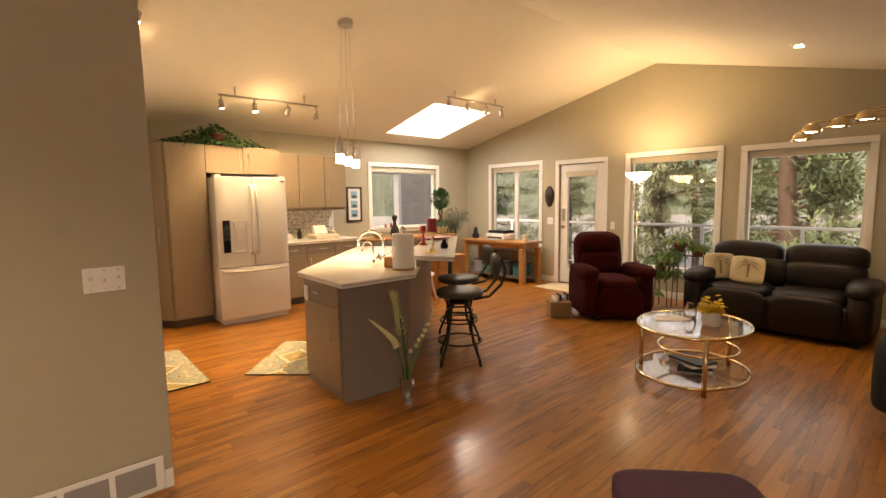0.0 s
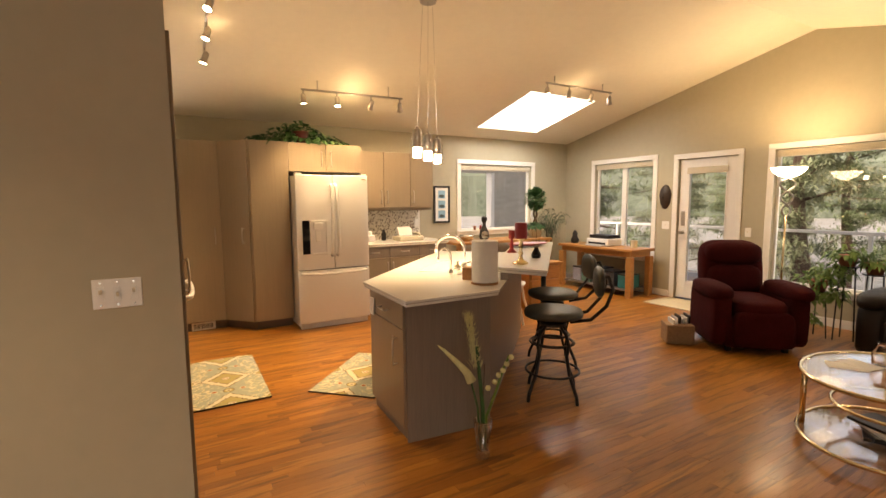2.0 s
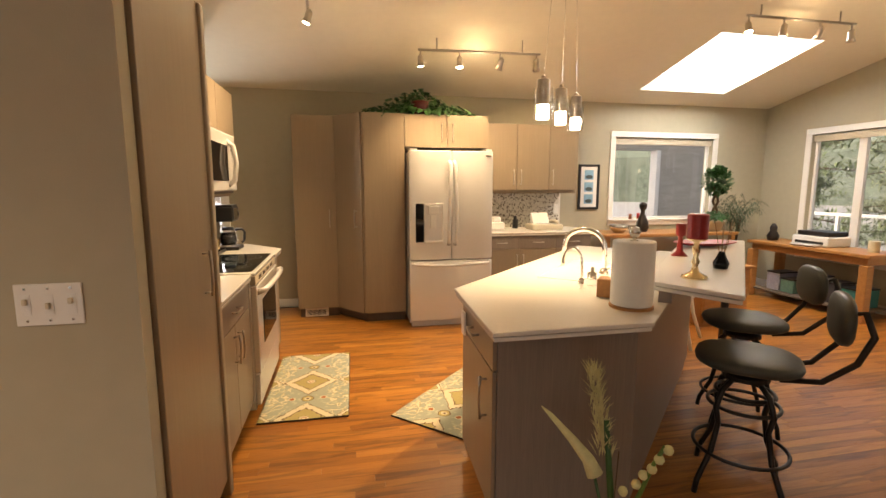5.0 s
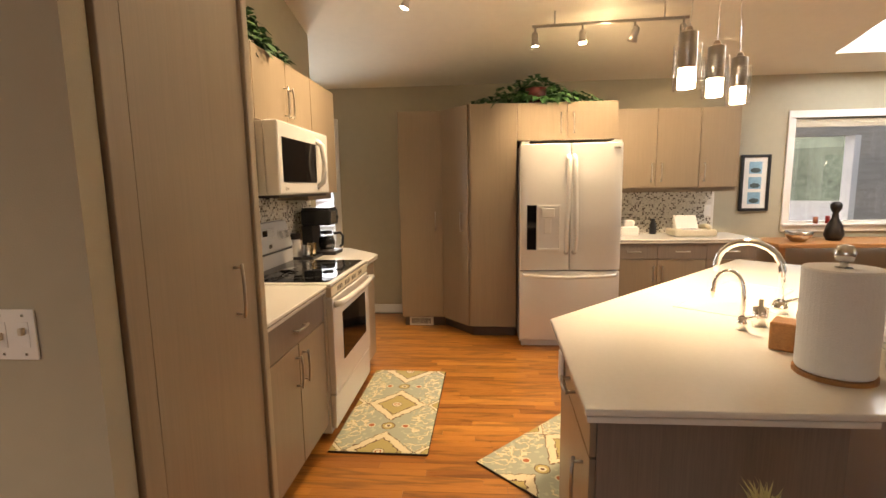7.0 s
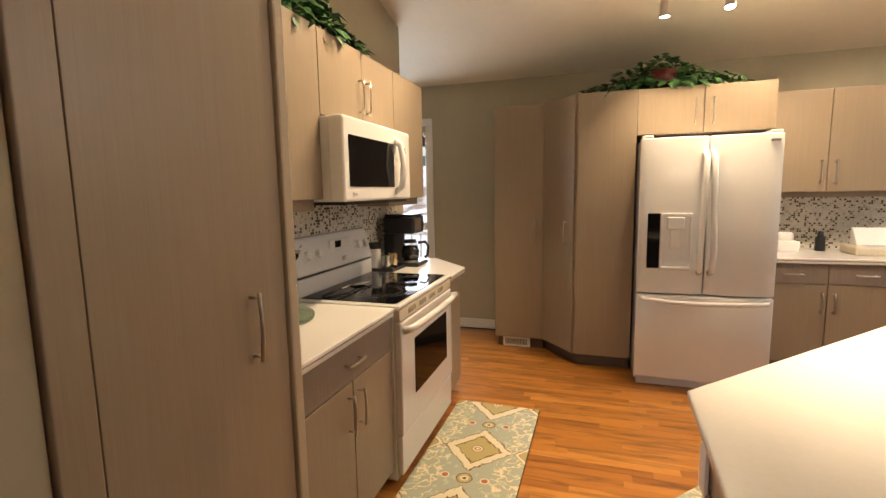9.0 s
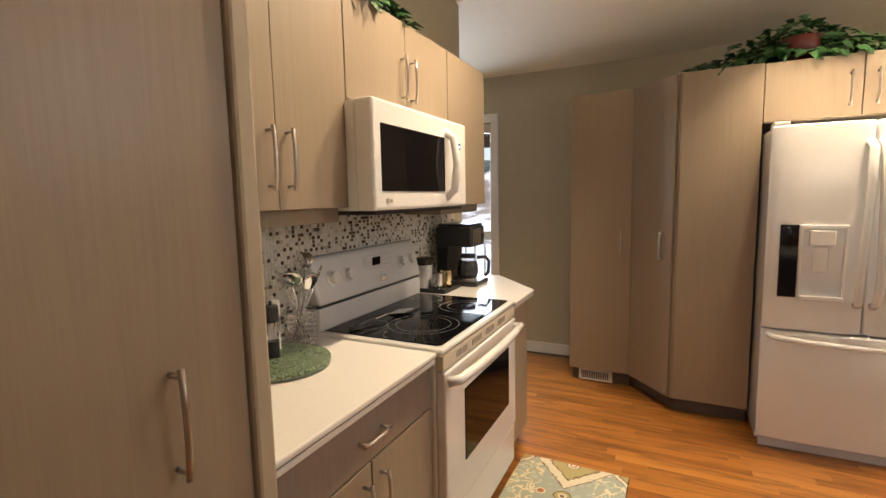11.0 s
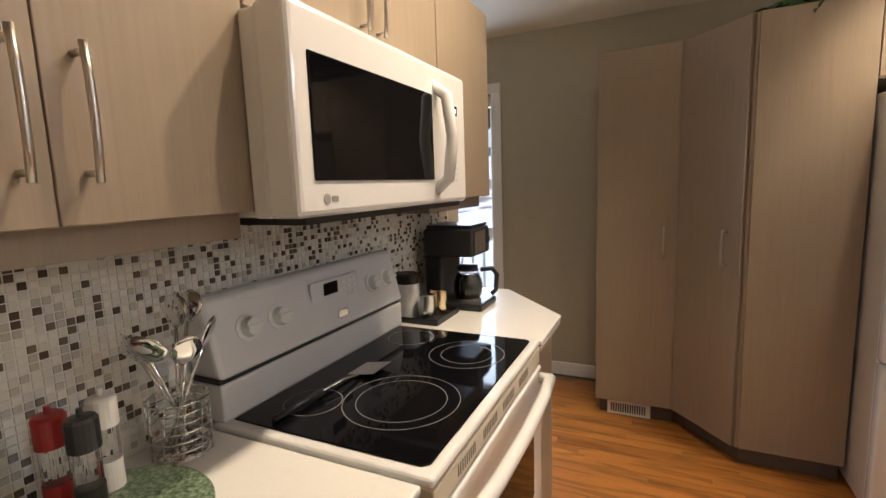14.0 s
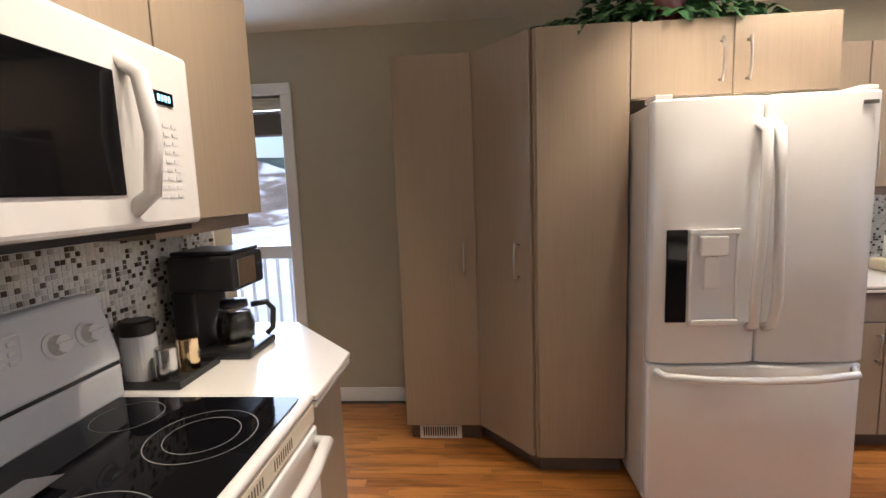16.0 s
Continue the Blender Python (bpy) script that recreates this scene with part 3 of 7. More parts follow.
# range
R0, R1 = 4.19, 5.044
rg = thing("range", (0.25, (R0 + R1) / 2, 0), "white electric range with black glass cooktop", "stove")
mesh("body", boxes((WEST + 0.01, 0.56, R0, R1, 0.03, 0.9)), M_APPL, rg, 0.004)
for fx in (0.05, 0.45):
    for fy in (R0 + 0.05, R1 - 0.1):
        mesh("foot", boxes((fx, fx + 0.05, fy, fy + 0.05, 0, 0.03)), M_BLACK, rg)
mesh("cooktop_frame", boxes((0.0, 0.595, R0 + 0.001, R1 - 0.001, 0.901, 0.924)), M_APPL, rg, 0.01, seg=3)
mesh("cooktop_glass", lambda bm: prism(bm, [(0.045, R0 + 0.03), (0.555, R0 + 0.03), (0.57, R0 + 0.045), (0.57, R1 - 0.045), (0.555, R1 - 0.03), (0.045, R1 - 0.03)], 0.9245, 0.9285), M_BLKGLASS, rg, 0.002)


def ring(bm, cx, cy, r, z, w=0.0022):
    lathe(bm, [(r - w, z), (r - w, z + 0.0006), (r, z + 0.0006), (r, z)], (cx, cy, 0), 48)


for cx, cy, rs in ((0.377, 4.454, (0.152, 0.118)), (0.411, 4.812, (0.122, 0.084)), (0.169, 4.36, (0.075,)), (0.158, 4.9, (0.083,))):
    mesh("burner_mark", lambda bm: [ring(bm, cx, cy, r, 0.9286) for r in rs], M_RING, rg)


mesh("lower_backguard", boxes((WEST + 0.012, 0.042, R0 + 0.006, R1 - 0.006, 0.925, 1.018)), M_PANELGREY, rg, 0.006)


def build_back(bm):
    v = box(bm, WEST + 0.012, 0.05, R0 + 0.004, R1 - 0.004, 1.03, 1.225)
    for i in (5, 6):
        v[i].co.x = 0.0


mesh("backguard", build_back, M_PANELGREY, rg, 0.014, seg=3)
# solid black strip fills the gap, its colour standing in for shade
mesh("shadow_gap", boxes((WEST + 0.014, 0.036, R0 + 0.008, R1 - 0.008, 1.0185, 1.0295)), M_BLACK, rg)


def back_x(z):
    return 0.05 - 0.05 * (z - 1.03) / 0.195


for ky in (4.3, 4.405, 4.86, 4.955):
    kn = mesh("knob", lambda bm: (lathe(bm, [(0, 0), (0.034, 0), (0.034, 0.004), (0.025, 0.008), (0.022, 0.03), (0, 0.032)], seg=24), box(bm, -0.005, 0.005, -0.024, 0.024, 0.03, 0.038)), M_APPL, smooth=False)
    kn.parent, kn.matrix_basis = rg, Matrix.Translation((back_x(1.13) - 0.25, ky - (R0 + R1) / 2, 1.13)) @ Euler((0, radians(76), 0)).to_matrix().to_4x4()
mesh("clock_panel", boxes((back_x(1.145) - 0.006, back_x(1.145) + 0.005, 4.545, 4.78, 1.105, 1.19)), M_PANELGREY, rg, 0.004)
mesh("clock_display", boxes((back_x(1.16) - 0.002, back_x(1.16) + 0.01, 4.6, 4.67, 1.14, 1.18)), M_BLKGLASS, rg, 0.002)
mesh("buttons", boxes(*[(back_x(1.145), back_x(1.145) + 0.0075, 4.69 + 0.028 * i, 4.71 + 0.028 * i, 1.12 + 0.022 * j, 1.133 + 0.022 * j) for i in range(3) for j in range(3)]), M_APPL, rg, 0.002)
mesh("badge", boxes((back_x(1.07), back_x(1.07) + 0.006, 4.645, 4.69, 1.06, 1.085)), M_STEEL, rg, 0.002)
mesh("oven_door", boxes((0.561, 0.6, R0 + 0.006, R1 - 0.006, 0.27, 0.835)), M_APPL, rg, 0.008, seg=3)
mesh("oven_window", boxes((0.598, 0.604, R0 + 0.175, R1 - 0.13, 0.42, 0.715)), M_BLKGLASS, rg, 0.003)
mesh("vent_strip", boxes((0.561, 0.594, R0 + 0.006, R1 - 0.006, 0.842, 0.898)), M_BEIGE, rg, 0.004)
slots = mesh("vent_slots", boxes(*[(0.593, 0.595, R0 + 0.12 + 0.012 * i, R0 + 0.124 + 0.012 * i, 0.858, 0.884) for i in range(52) if i % 13 < 9]), M_KICK, rg)
tagged(slots, kind="stuff")
mesh("door_handle", lambda bm: (tube(bm, [(0.6, R0 + 0.03, 0.795), (0.64, R0 + 0.05, 0.805), (0.655, R0 + 0.2, 0.81), (0.66, (R0 + R1) / 2, 0.81), (0.655, R1 - 0.2, 0.81), (0.64, R1 - 0.05, 0.805), (0.6, R1 - 0.03, 0.795)], 0.019, 12)), M_APPL, rg, smooth=True)
mesh("drawer", boxes((0.561, 0.592, R0 + 0.006, R1 - 0.006, 0.06, 0.262)), M_APPL, rg, 0.008)

# microwave
mw = thing("microwave", (0.15, 4.6, 1.41), "white over-the-range microwave with black window", "microwave")
A0, A1 = 4.145, 5.0
mesh("body", boxes((WEST + 0.012, 0.226, 4.192, 5.05, 1.415, 1.82), (0.2265, 0.27, 4.168, 4.99, 1.415, 1.815)), M_APPL, mw, 0.006)
mesh("vent_grille", boxes((WEST + 0.03, 0.33, 4.2, 4.98, 1.4, 1.4145)), M_BLACK, mw)
mesh("front", boxes((0.271, 0.355, 4.158, 4.992, 1.415, 1.82)), M_APPL, mw, 0.014, seg=3)
mesh("door_window", boxes((0.352, 0.359, 4.206, 4.735, 1.487, 1.733)), M_BLKGLASS, mw, 0.004)
mesh("handle", lambda bm: tube(bm, [(0.345, 4.76, 1.455), (0.39, 4.765, 1.49), (0.405, 4.767, 1.61), (0.39, 4.765, 1.73), (0.345, 4.76, 1.765)], 0.018, 12), M_APPL, mw, smooth=True)
mesh("display", boxes((0.353, 0.358, 4.845, 4.915, 1.69, 1.72)), M_BLKGLASS, mw, 0.001)
mesh("digits", boxes(*[(0.358, 0.3586, 4.86 + 0.012 * i, 4.867 + 0.012 * i, 1.698, 1.712) for i in range(4)]), M_GREEN_LED, mw)
mesh("keypad", boxes(*[(0.354, 0.3565, 4.84 + 0.03 * i, 4.86 + 0.03 * i, 1.48 + 0.02 * j, 1.488 + 0.02 * j) for i in range(3) for j in range(9)]), M_PANELGREY, mw)
mesh("maker_mark", lambda bm: (lathe(bm, [(0, 0), (0.011, 0), (0.011, 0.001), (0, 0.001)], seg=20), box(bm, -0.006, 0.006, 0.016, 0.036, 0, 0.001)), M_LOUVRE)
mk = bpy.data.objects["maker_mark"]
mk.parent, mk.matrix_basis = mw, pose(0.205, -0.36, 0.04, 0, 90, 0)


def upper(y0, y1, z0, z1, splits, label, hz):
    c = thing("wall_cabinet", (0.08, (y0 + y1) / 2, z0), label, "cabinet", group="wall cabinets")
    mesh("body", boxes((WEST + 0.005, 0.203, y0, y1, z0, z1)), M_LAM, c, 0.002)
    ys = [y0, *splits, y1]
    for i, (a, b) in enumerate(zip(ys, ys[1:])):
        mesh("door", boxes((0.205, 0.225, a + 0.0012, b - 0.0012, z0, z1)), M_LAM, c, 0.002)
    for hy in ([splits[0] - 0.038, splits[0] + 0.042] if splits else []):
        bar_handle(c, (0.225, hy, hz), (0, 0, 1), 0.19, (1, 0, 0))
    return c


u = upper(3.426, 4.183, 1.43, 2.225, [3.835], "taupe woodgrain wall cabinet with two doors", 1.585)
mesh("valance", boxes((WEST + 0.005, 0.17, 3.426, 4.183, 1.375, 1.429)), M_LAM, u, 0.002)
upper(4.187, 5.058, 1.83, 2.225, [4.625], "taupe woodgrain wall cabinet above the microwave", 1.98)
u = upper(5.062, 5.6, 1.415, 2.225, [], "taupe woodgrain wall cabinet beside the microwave", 1.6)
mesh("valance", boxes((WEST + 0.005, 0.17, 5.062, 5.6, 1.365, 1.414)), M_LAM, u, 0.002)

# ---- kitchen: north run ----
ft = thing("pantry_cabinet", (0.85, 6.6, 0), "tall narrow taupe woodgrain pantry cabinet in the corner", "cabinet")
mesh("body", boxes((0.625, 1.06, 6.42, NORTH - 0.005, 0.1, 2.19)), M_LAM, ft, 0.002)
mesh("door", boxes((0.62, 1.05, 6.4, 6.419, 0.105, 2.19)), M_LAM, ft, 0.002)
mesh("reveal", boxes((1.0505, 1.064, 6.405, 6.4195, 0.105, 2.188)), M_LAM, ft)
mesh("toe_kick", boxes((0.64, 1.06, 6.46, 6.5, 0, 0.1)), M_KICK, ft)
bar_handle(ft, (0.985, 6.4, 1.105), (0, 0, 1), 0.19, (0, -1, 0))
fd = thing("pantry_cabinet", (1.3, 6.5, 0), "tall taupe woodgrain pantry cabinet with angled door", "cabinet")
mesh("body", lambda bm: prism(bm, [(1.064, 6.42), (1.335, 6.095), (1.77, 6.095), (1.77, NORTH - 0.005), (1.064, NORTH - 0.005)], 0.1, 2.19), M_LAM, fd, 0.002)
dv = Vector((1.335 - 1.064, 6.095 - 6.42, 0)).normalized()
nv = Vector((dv.y, -dv.x, 0))


def diag(bm, a, b, d0, d1, z0, z1, o=(1.064, 6.42)):
    pts = [(o[0] + dv.x * s + nv.x * q, o[1] + dv.y * s + nv.y * q) for s, q in ((a, d0), (b, d0), (b, d1), (a, d1))]
    prism(bm, pts, z0, z1)


mesh("door", lambda bm: diag(bm, 0.004, 0.419, 0.001, 0.02, 0.105, 2.19), M_LAM, fd, 0.002)
mesh("reveal", boxes((1.336, 1.3475, 6.08, 6.0945, 0.105, 2.188)), M_LAM, fd)
mesh("panel", boxes((1.348, 1.77, 6.072, 6.093, 0.105, 2.19)), M_LAM, fd, 0.002)
mesh("toe_kick", lambda bm: prism(bm, [(1.064, 6.5), (1.36, 6.14), (1.77, 6.14), (1.77, 6.3), (1.064, 6.55)], 0.0, 0.1), M_KICK, fd)
bar_handle(fd, Vector((1.064, 6.42, 1.11)) + dv * 0.34 + nv * 0.02, (0, 0, 1), 0.19, nv)
vent = thing("floor_vent", (0.85, 6.45, 0), "white metal toe kick air vent under the pantry", "vent")
mesh("frame", boxes((0.69, 0.94, 6.43, 6.45, 0.005, 0.098)), M_TRIM, vent, 0.004)
mesh("slot", boxes(*[(0.712 + 0.0137 * i, 0.719 + 0.0137 * i, 6.427, 6.431, 0.025, 0.08) for i in range(15)]), M_BLACK, vent)

fc = thing("fridge_cabinet", (2.22, 6.5, 1.85), "taupe woodgrain cabinet above the refrigerator", "cabinet")
mesh("body", boxes((1.774, 2.67, 6.095, NORTH - 0.005, 1.85, 2.185)), M_LAM, fc, 0.002)
mesh("door", boxes((1.774, 2.215, 6.072, 6.093, 1.855, 2.185)), M_LAM, fc, 0.002)
mesh("door", boxes((2.22, 2.668, 6.072, 6.093, 1.855, 2.185)), M_LAM, fc, 0.002)
mesh("side_panel", boxes((2.652, 2.672, 6.1, NORTH - 0.005, 0.0, 1.848)), M_LAM, fc, 0.002)
for hx in (2.16, 2.275):
    bar_handle(fc, (hx, 6.072, 2.0), (0, 0, 1), 0.19, (0, -1, 0))

fr = thing("refrigerator", (2.2, 6.3, 0), "white french-door refrigerator with ice dispenser", "refrigerator")
F0, F1, FY = 1.78, 2.645, 5.79
mesh("body", boxes((F0 + 0.005, F1 - 0.005, FY + 0.09, NORTH - 0.06, 0.03, 1.79)), M_APPL, fr, 0.006)
mesh("base_grille", boxes((F0 + 0.02, F1 - 0.02, FY + 0.06, FY + 0.12, 0.0, 0.06)), M_APPL, fr, 0.004)


def fridge_door(bm, x0, x1, z0, z1, bulge=0.02):
    n = 8
    front, back = [], []
    for i in range(n + 1):
        s = i / n
        xx = x0 + (x1 - x0) * s
        o = bulge * (1 - (2 * s - 1) ** 4)
        front.append((xx, FY + bulge - o))
    prism(bm, front + [(x1, FY + 0.085), (x0, FY + 0.085)], z0, z1)


mesh("door", lambda bm: fridge_door(bm, F0, 2.209, 0.705, 1.8), M_APPL, fr, 0.012, True, seg=3)
mesh("door", lambda bm: fridge_door(bm, 2.215, F1, 0.705, 1.8), M_APPL, fr, 0.012, True, seg=3)
mesh("freezer_drawer", lambda bm: fridge_door(bm, F0, F1, 0.07, 0.695), M_APPL, fr, 0.012, True, seg=3)
for hx, bow in ((2.178, -0.016), (2.243, 0.016)):
    mesh("handle", lambda bm: tube(bm, [(hx, FY + 0.008, 0.862), (hx + bow * 0.2, FY - 0.035, 0.885), (hx + bow * 0.6, FY - 0.05, 1.0), (hx, FY - 0.056, 1.25), (hx - bow * 0.4, FY - 0.055, 1.5), (hx - bow * 0.6, FY - 0.045, 1.66), (hx - bow * 0.6, FY + 0.008, 1.695)], 0.02, 12), M_APPL, fr, smooth=True)
mesh("handle", lambda bm: tube(bm, [(1.81, FY + 0.01, 0.672), (1.83, FY - 0.035, 0.668), (2.0, FY - 0.048, 0.655), (2.21, FY - 0.05, 0.65), (2.42, FY - 0.048, 0.655), (2.59, FY - 0.035, 0.668), (2.61, FY + 0.01, 0.672)], 0.016, 10), M_APPL, fr, smooth=True)
mesh("dispenser_panel", boxes((1.838, 1.92, FY - 0.004, FY + 0.01, 0.888, 1.278)), M_BLKGLASS, fr, 0.003)
mesh("dispenser_frame", boxes((1.923, 2.122, FY - 0.014, FY + 0.006, 0.876, 0.9), (1.923, 2.122, FY - 0.014, FY + 0.006, 1.256, 1.278), (1.923, 1.936, FY - 0.013, FY + 0.006, 0.9, 1.256), (2.109, 2.122, FY - 0.013, FY + 0.006, 0.9, 1.256)), M_APPL, fr, 0.004)
mesh("dispenser_recess", boxes((1.936, 2.109, FY - 0.002, FY + 0.002, 0.9, 1.256)), M_PANELGREY, fr)
mesh("dispenser_spout", boxes((1.962, 2.07, FY - 0.028, FY + 0.002, 1.17, 1.25)), M_APPL, fr, 0.005)
mesh("dispenser_paddle", boxes((1.985, 2.045, FY - 0.014, FY + 0.002, 1.03, 1.165)), M_APPL, fr, 0.005)
mesh("drip_tray", boxes((1.93, 2.115, FY - 0.03, FY - 0.0145, 0.88, 0.905)), M_APPL, fr, 0.005)
mesh("maker_mark", boxes((2.56, 2.615, FY - 0.001, FY + 0.012, 1.745, 1.76)), M_STEEL, fr)
for hx in (F0 + 0.01, F1 - 0.08):
    mesh("hinge_cap", boxes((hx, hx + 0.07, FY + 0.03, FY + 0.15, 1.8, 1.822)), M_APPL, fr, 0.005)

nb = thing("base_cabinet", (3.4, 6.6, 0), "taupe woodgrain base cabinet with drawers and doors", "cabinet", group="base cabinets")
NB0, NB1 = 2.69, 4.06
mesh("body", boxes((NB0, NB1, 6.33, NORTH - 0.005, 0.1, 0.874)), M_LAM, nb, 0.002)
mesh("toe_kick", boxes((NB0, NB1, 6.4, 6.5, 0, 0.1)), M_KICK, nb)
for i in range(3):
    a = NB0 + i * (NB1 - NB0) / 3
    b = a + (NB1 - NB0) / 3
    mesh("drawer", boxes((a + 0.003, b - 0.003, 6.309, 6.328, 0.72, 0.868)), M_LAMH, nb, 0.002)
    bar_handle(nb, ((a + b) / 2, 6.309, 0.795), (1, 0, 0), 0.13, (0, -1, 0))
    mesh("door", boxes((a + 0.003, b - 0.003, 6.309, 6.328, 0.105, 0.714)), M_LAM, nb, 0.002)
    bar_handle(nb, (b - 0.04 if i != 1 else a + 0.04, 6.309, 0.58), (0, 0, 1), 0.16, (0, -1, 0))
counter("countertop", [(2.68, 6.29), (4.09, 6.29), (4.09, NORTH - 0.012), (2.68, NORTH - 0.012)], 0.915, "white quartz countertop under the wall cabinets")
nu = thing("wall_cabinet", (3.4, 6.8, 1.4), "taupe woodgrain wall cabinet with three doors", "cabinet", group="wall cabinets")
mesh("body", boxes((2.7, 4.0, 6.62, NORTH - 0.005, 1.41, 2.185)), M_LAM, nu, 0.002)
for a, b, hx in ((2.7, 3.2, 3.155), (3.204, 3.62, 3.25), (3.624, 4.0, 3.665)):
    mesh("door", boxes((a, b - 0.002, 6.6, 6.618, 1.405, 2.185)), M_LAM, nu, 0.002)
    bar_handle(nu, (hx, 6.6, 1.555), (0, 0, 1), 0.19, (0, -1, 0))
mesh("valance", boxes((2.7, 4.0, 6.64, 6.66, 1.36, 1.408)), M_LAM, nu, 0.002)

# ---- island ----
isl = thing("kitchen_island", (2.4, 3.6, 0), "angled taupe woodgrain kitchen island with white counter", "island")
ISL_TOP = [(1.665, 2.765), (2.335, 2.765), (3.9, 4.33), (3.2, 5.03), (1.7, 3.53)]
ISL_BODY = [(1.735, 2.9), (2.3, 2.845), (3.83, 4.33), (3.2, 4.95), (1.765, 3.52)]
mesh("body", lambda bm: prism(bm, ISL_BODY, 0.08, 0.88), M_LAMH, isl, 0.003)
mesh("base", lambda bm: prism(bm, [(1.745, 2.91), (2.295, 2.855), (3.8, 4.32), (3.2, 4.92), (1.775, 3.51)], 0.0, 0.08), M_LAMH, isl)
mesh("countertop", lambda bm: prism(bm, ISL_TOP, 0.902, 0.92), M_QUARTZ, isl, 0.005)
mesh("countertop_edge", lambda bm: prism(bm, [(1.672, 2.772), (2.33, 2.772), (3.89, 4.33), (3.2, 5.02), (1.707, 3.526)], 0.881, 0.898), M_QUARTZ, isl, 0.004)
mesh("joint", lambda bm: prism(bm, [(1.68, 2.78), (2.325, 2.78), (3.88, 4.33), (3.2, 5.01), (1.714, 3.522)], 0.8982, 0.9018), M_KICK, isl)
mesh("end_panel", lambda bm: prism(bm, [(1.726, 2.884), (2.31, 2.828), (2.312, 2.844), (1.729, 2.899)], 0.0, 0.88), M_LAMH, isl, 0.002)
BAR = [(2.5, 3.1), (2.7, 2.715), (4.28, 4.32), (3.95, 4.58)]
BZ = 1.02
mesh("bar_top", lambda bm: prism(bm, BAR, BZ - 0.02, BZ), M_QUARTZ, isl, 0.005)
mesh("bar_edge", lambda bm: prism(bm, [(2.51, 3.1), (2.7, 2.725), (4.27, 4.32), (3.95, 4.57)], BZ - 0.042, BZ - 0.024), M_QUARTZ, isl, 0.005)
mesh("bar_riser", lambda bm: prism(bm, [(2.56, 3.05), (2.6, 3.01), (4.0, 4.43), (3.95, 4.47)], 0.9205, BZ - 0.043), M_LAMH, isl)
mesh("bar_post", lambda bm: [tube(bm, [(x, y, 0), (x, y, BZ - 0.042)], 0.03, 14) for x, y in ((4.2, 4.38),)], M_BLACK, isl, smooth=True)
for a in (0,):
    mesh("drawer", lambda bm: prism(bm, [(1.712, 2.905), (1.73, 2.904), (1.76, 3.5), (1.742, 3.501)], 0.715, 0.872), M_LAM, isl, 0.002)
    mesh("door", lambda bm: prism(bm, [(1.712, 2.905), (1.73, 2.904), (1.76, 3.5), (1.742, 3.501)], 0.09, 0.708), M_LAM, isl, 0.002)
bar_handle(isl, (1.725, 3.2, 0.79), (0.05, 0.998, 0), 0.13, (-1, 0.05, 0))
bar_handle(isl, (1.718, 3.0, 0.56), (0, 0, 1), 0.19, (-1, 0.05, 0))
mesh("outlet", boxes((1.722, 1.732, 3.4, 3.46, 0.7, 0.82)), M_TRIM, isl, 0.003)


# ---- lamps of the room and added fill ----
def track_light(a, b, stems, targets, power, label):
    """A track rail from a to b under the ceiling with aimed heads."""
    a, b = Vector(a), Vector(b)
    e = thing("track_light", (a + b) / 2, label, "lamp", group="track lights")
    mesh("rail", lambda bm: tube(bm, [a, b], 0.012, 8), M_NICKEL, e, smooth=True)
    for s in stems:
        p = a.lerp(b, s)
        mesh("stem", lambda bm: tube(bm, [p, (p.x, p.y, ceil_z(p.y) + 0.01)], 0.007, 8), M_NICKEL, e, smooth=True)
    n = len(targets)
    for i, tg in enumerate(targets):
        p = a.lerp(b, (i + 0.06) / (n - 1) if i == 0 else min(0.97, i / (n - 1)))
        q = p + Vector((0, 0, -0.1))
        m = look(q, tg)
        h = mesh("head", lambda bm: (lathe(bm, [(0.0, 0.05), (0.022, 0.05), (0.027, 0.03), (0.027, -0.02), (0.04, -0.055), (0.037, -0.055), (0.0, -0.03)], seg=20), tube(bm, [(0, 0, 0.05), (0, 0, 0.062)], 0.008, 8)), M_NICKEL, smooth=True)
        mesh("drop", lambda bm: tube(bm, [p, q + Vector((0, 0, 0.02))], 0.009, 8), M_NICKEL, e, smooth=True)
        h.parent, h.matrix_basis = e, Matrix.Translation(-(a + b) / 2) @ m
        g = mesh("bulb", lambda bm: lathe(bm, [(0, -0.05), (0.03, -0.05), (0.03, -0.048), (0, -0.045)], seg=16), M_BULB)
        g.parent, g.matrix_basis = e, Matrix.Translation(-(a + b) / 2) @ m
        d = (Vector(tg) - q).normalized()
        lamp("track_bulb", "SPOT", q + d * 0.06, power, tg, 0.025, 98)
    c = (a + b) / 2
    lamp("track_spill", "POINT", (c.x, c.y, c.z - 0.13), power * 0.055, None, 0.04)
    return e


track_light((1.86, 5.72, 2.72), (3.05, 5.64, 2.72), (0.15, 0.85), [(2.0, 5.8, 0.4), (2.2, 5.2, 0.0), (2.5, 6.2, 1.75), (3.5, 6.6, 1.4)], 30, "satin nickel track light with four lit heads")
track_light((4.63, 4.85, 2.93), (5.8, 4.84, 2.93), (0.12, 0.85), [(4.2, 4.0, 0.5), (5.0, 5.2, 0.0), (5.5, 5.8, 0.5), (6.6, 5.4, 0.9)], 16, "satin nickel track light beside the skylight")
track_light((0.89, 4.45, 3.085), (0.9, 5.32, 2.895), (0.12, 0.85), [(0.1, 3.75, 1.0), (0.3, 4.5, 0.95), (0.25, 5.2, 0.9)], 38, "satin nickel track light with three lit heads")


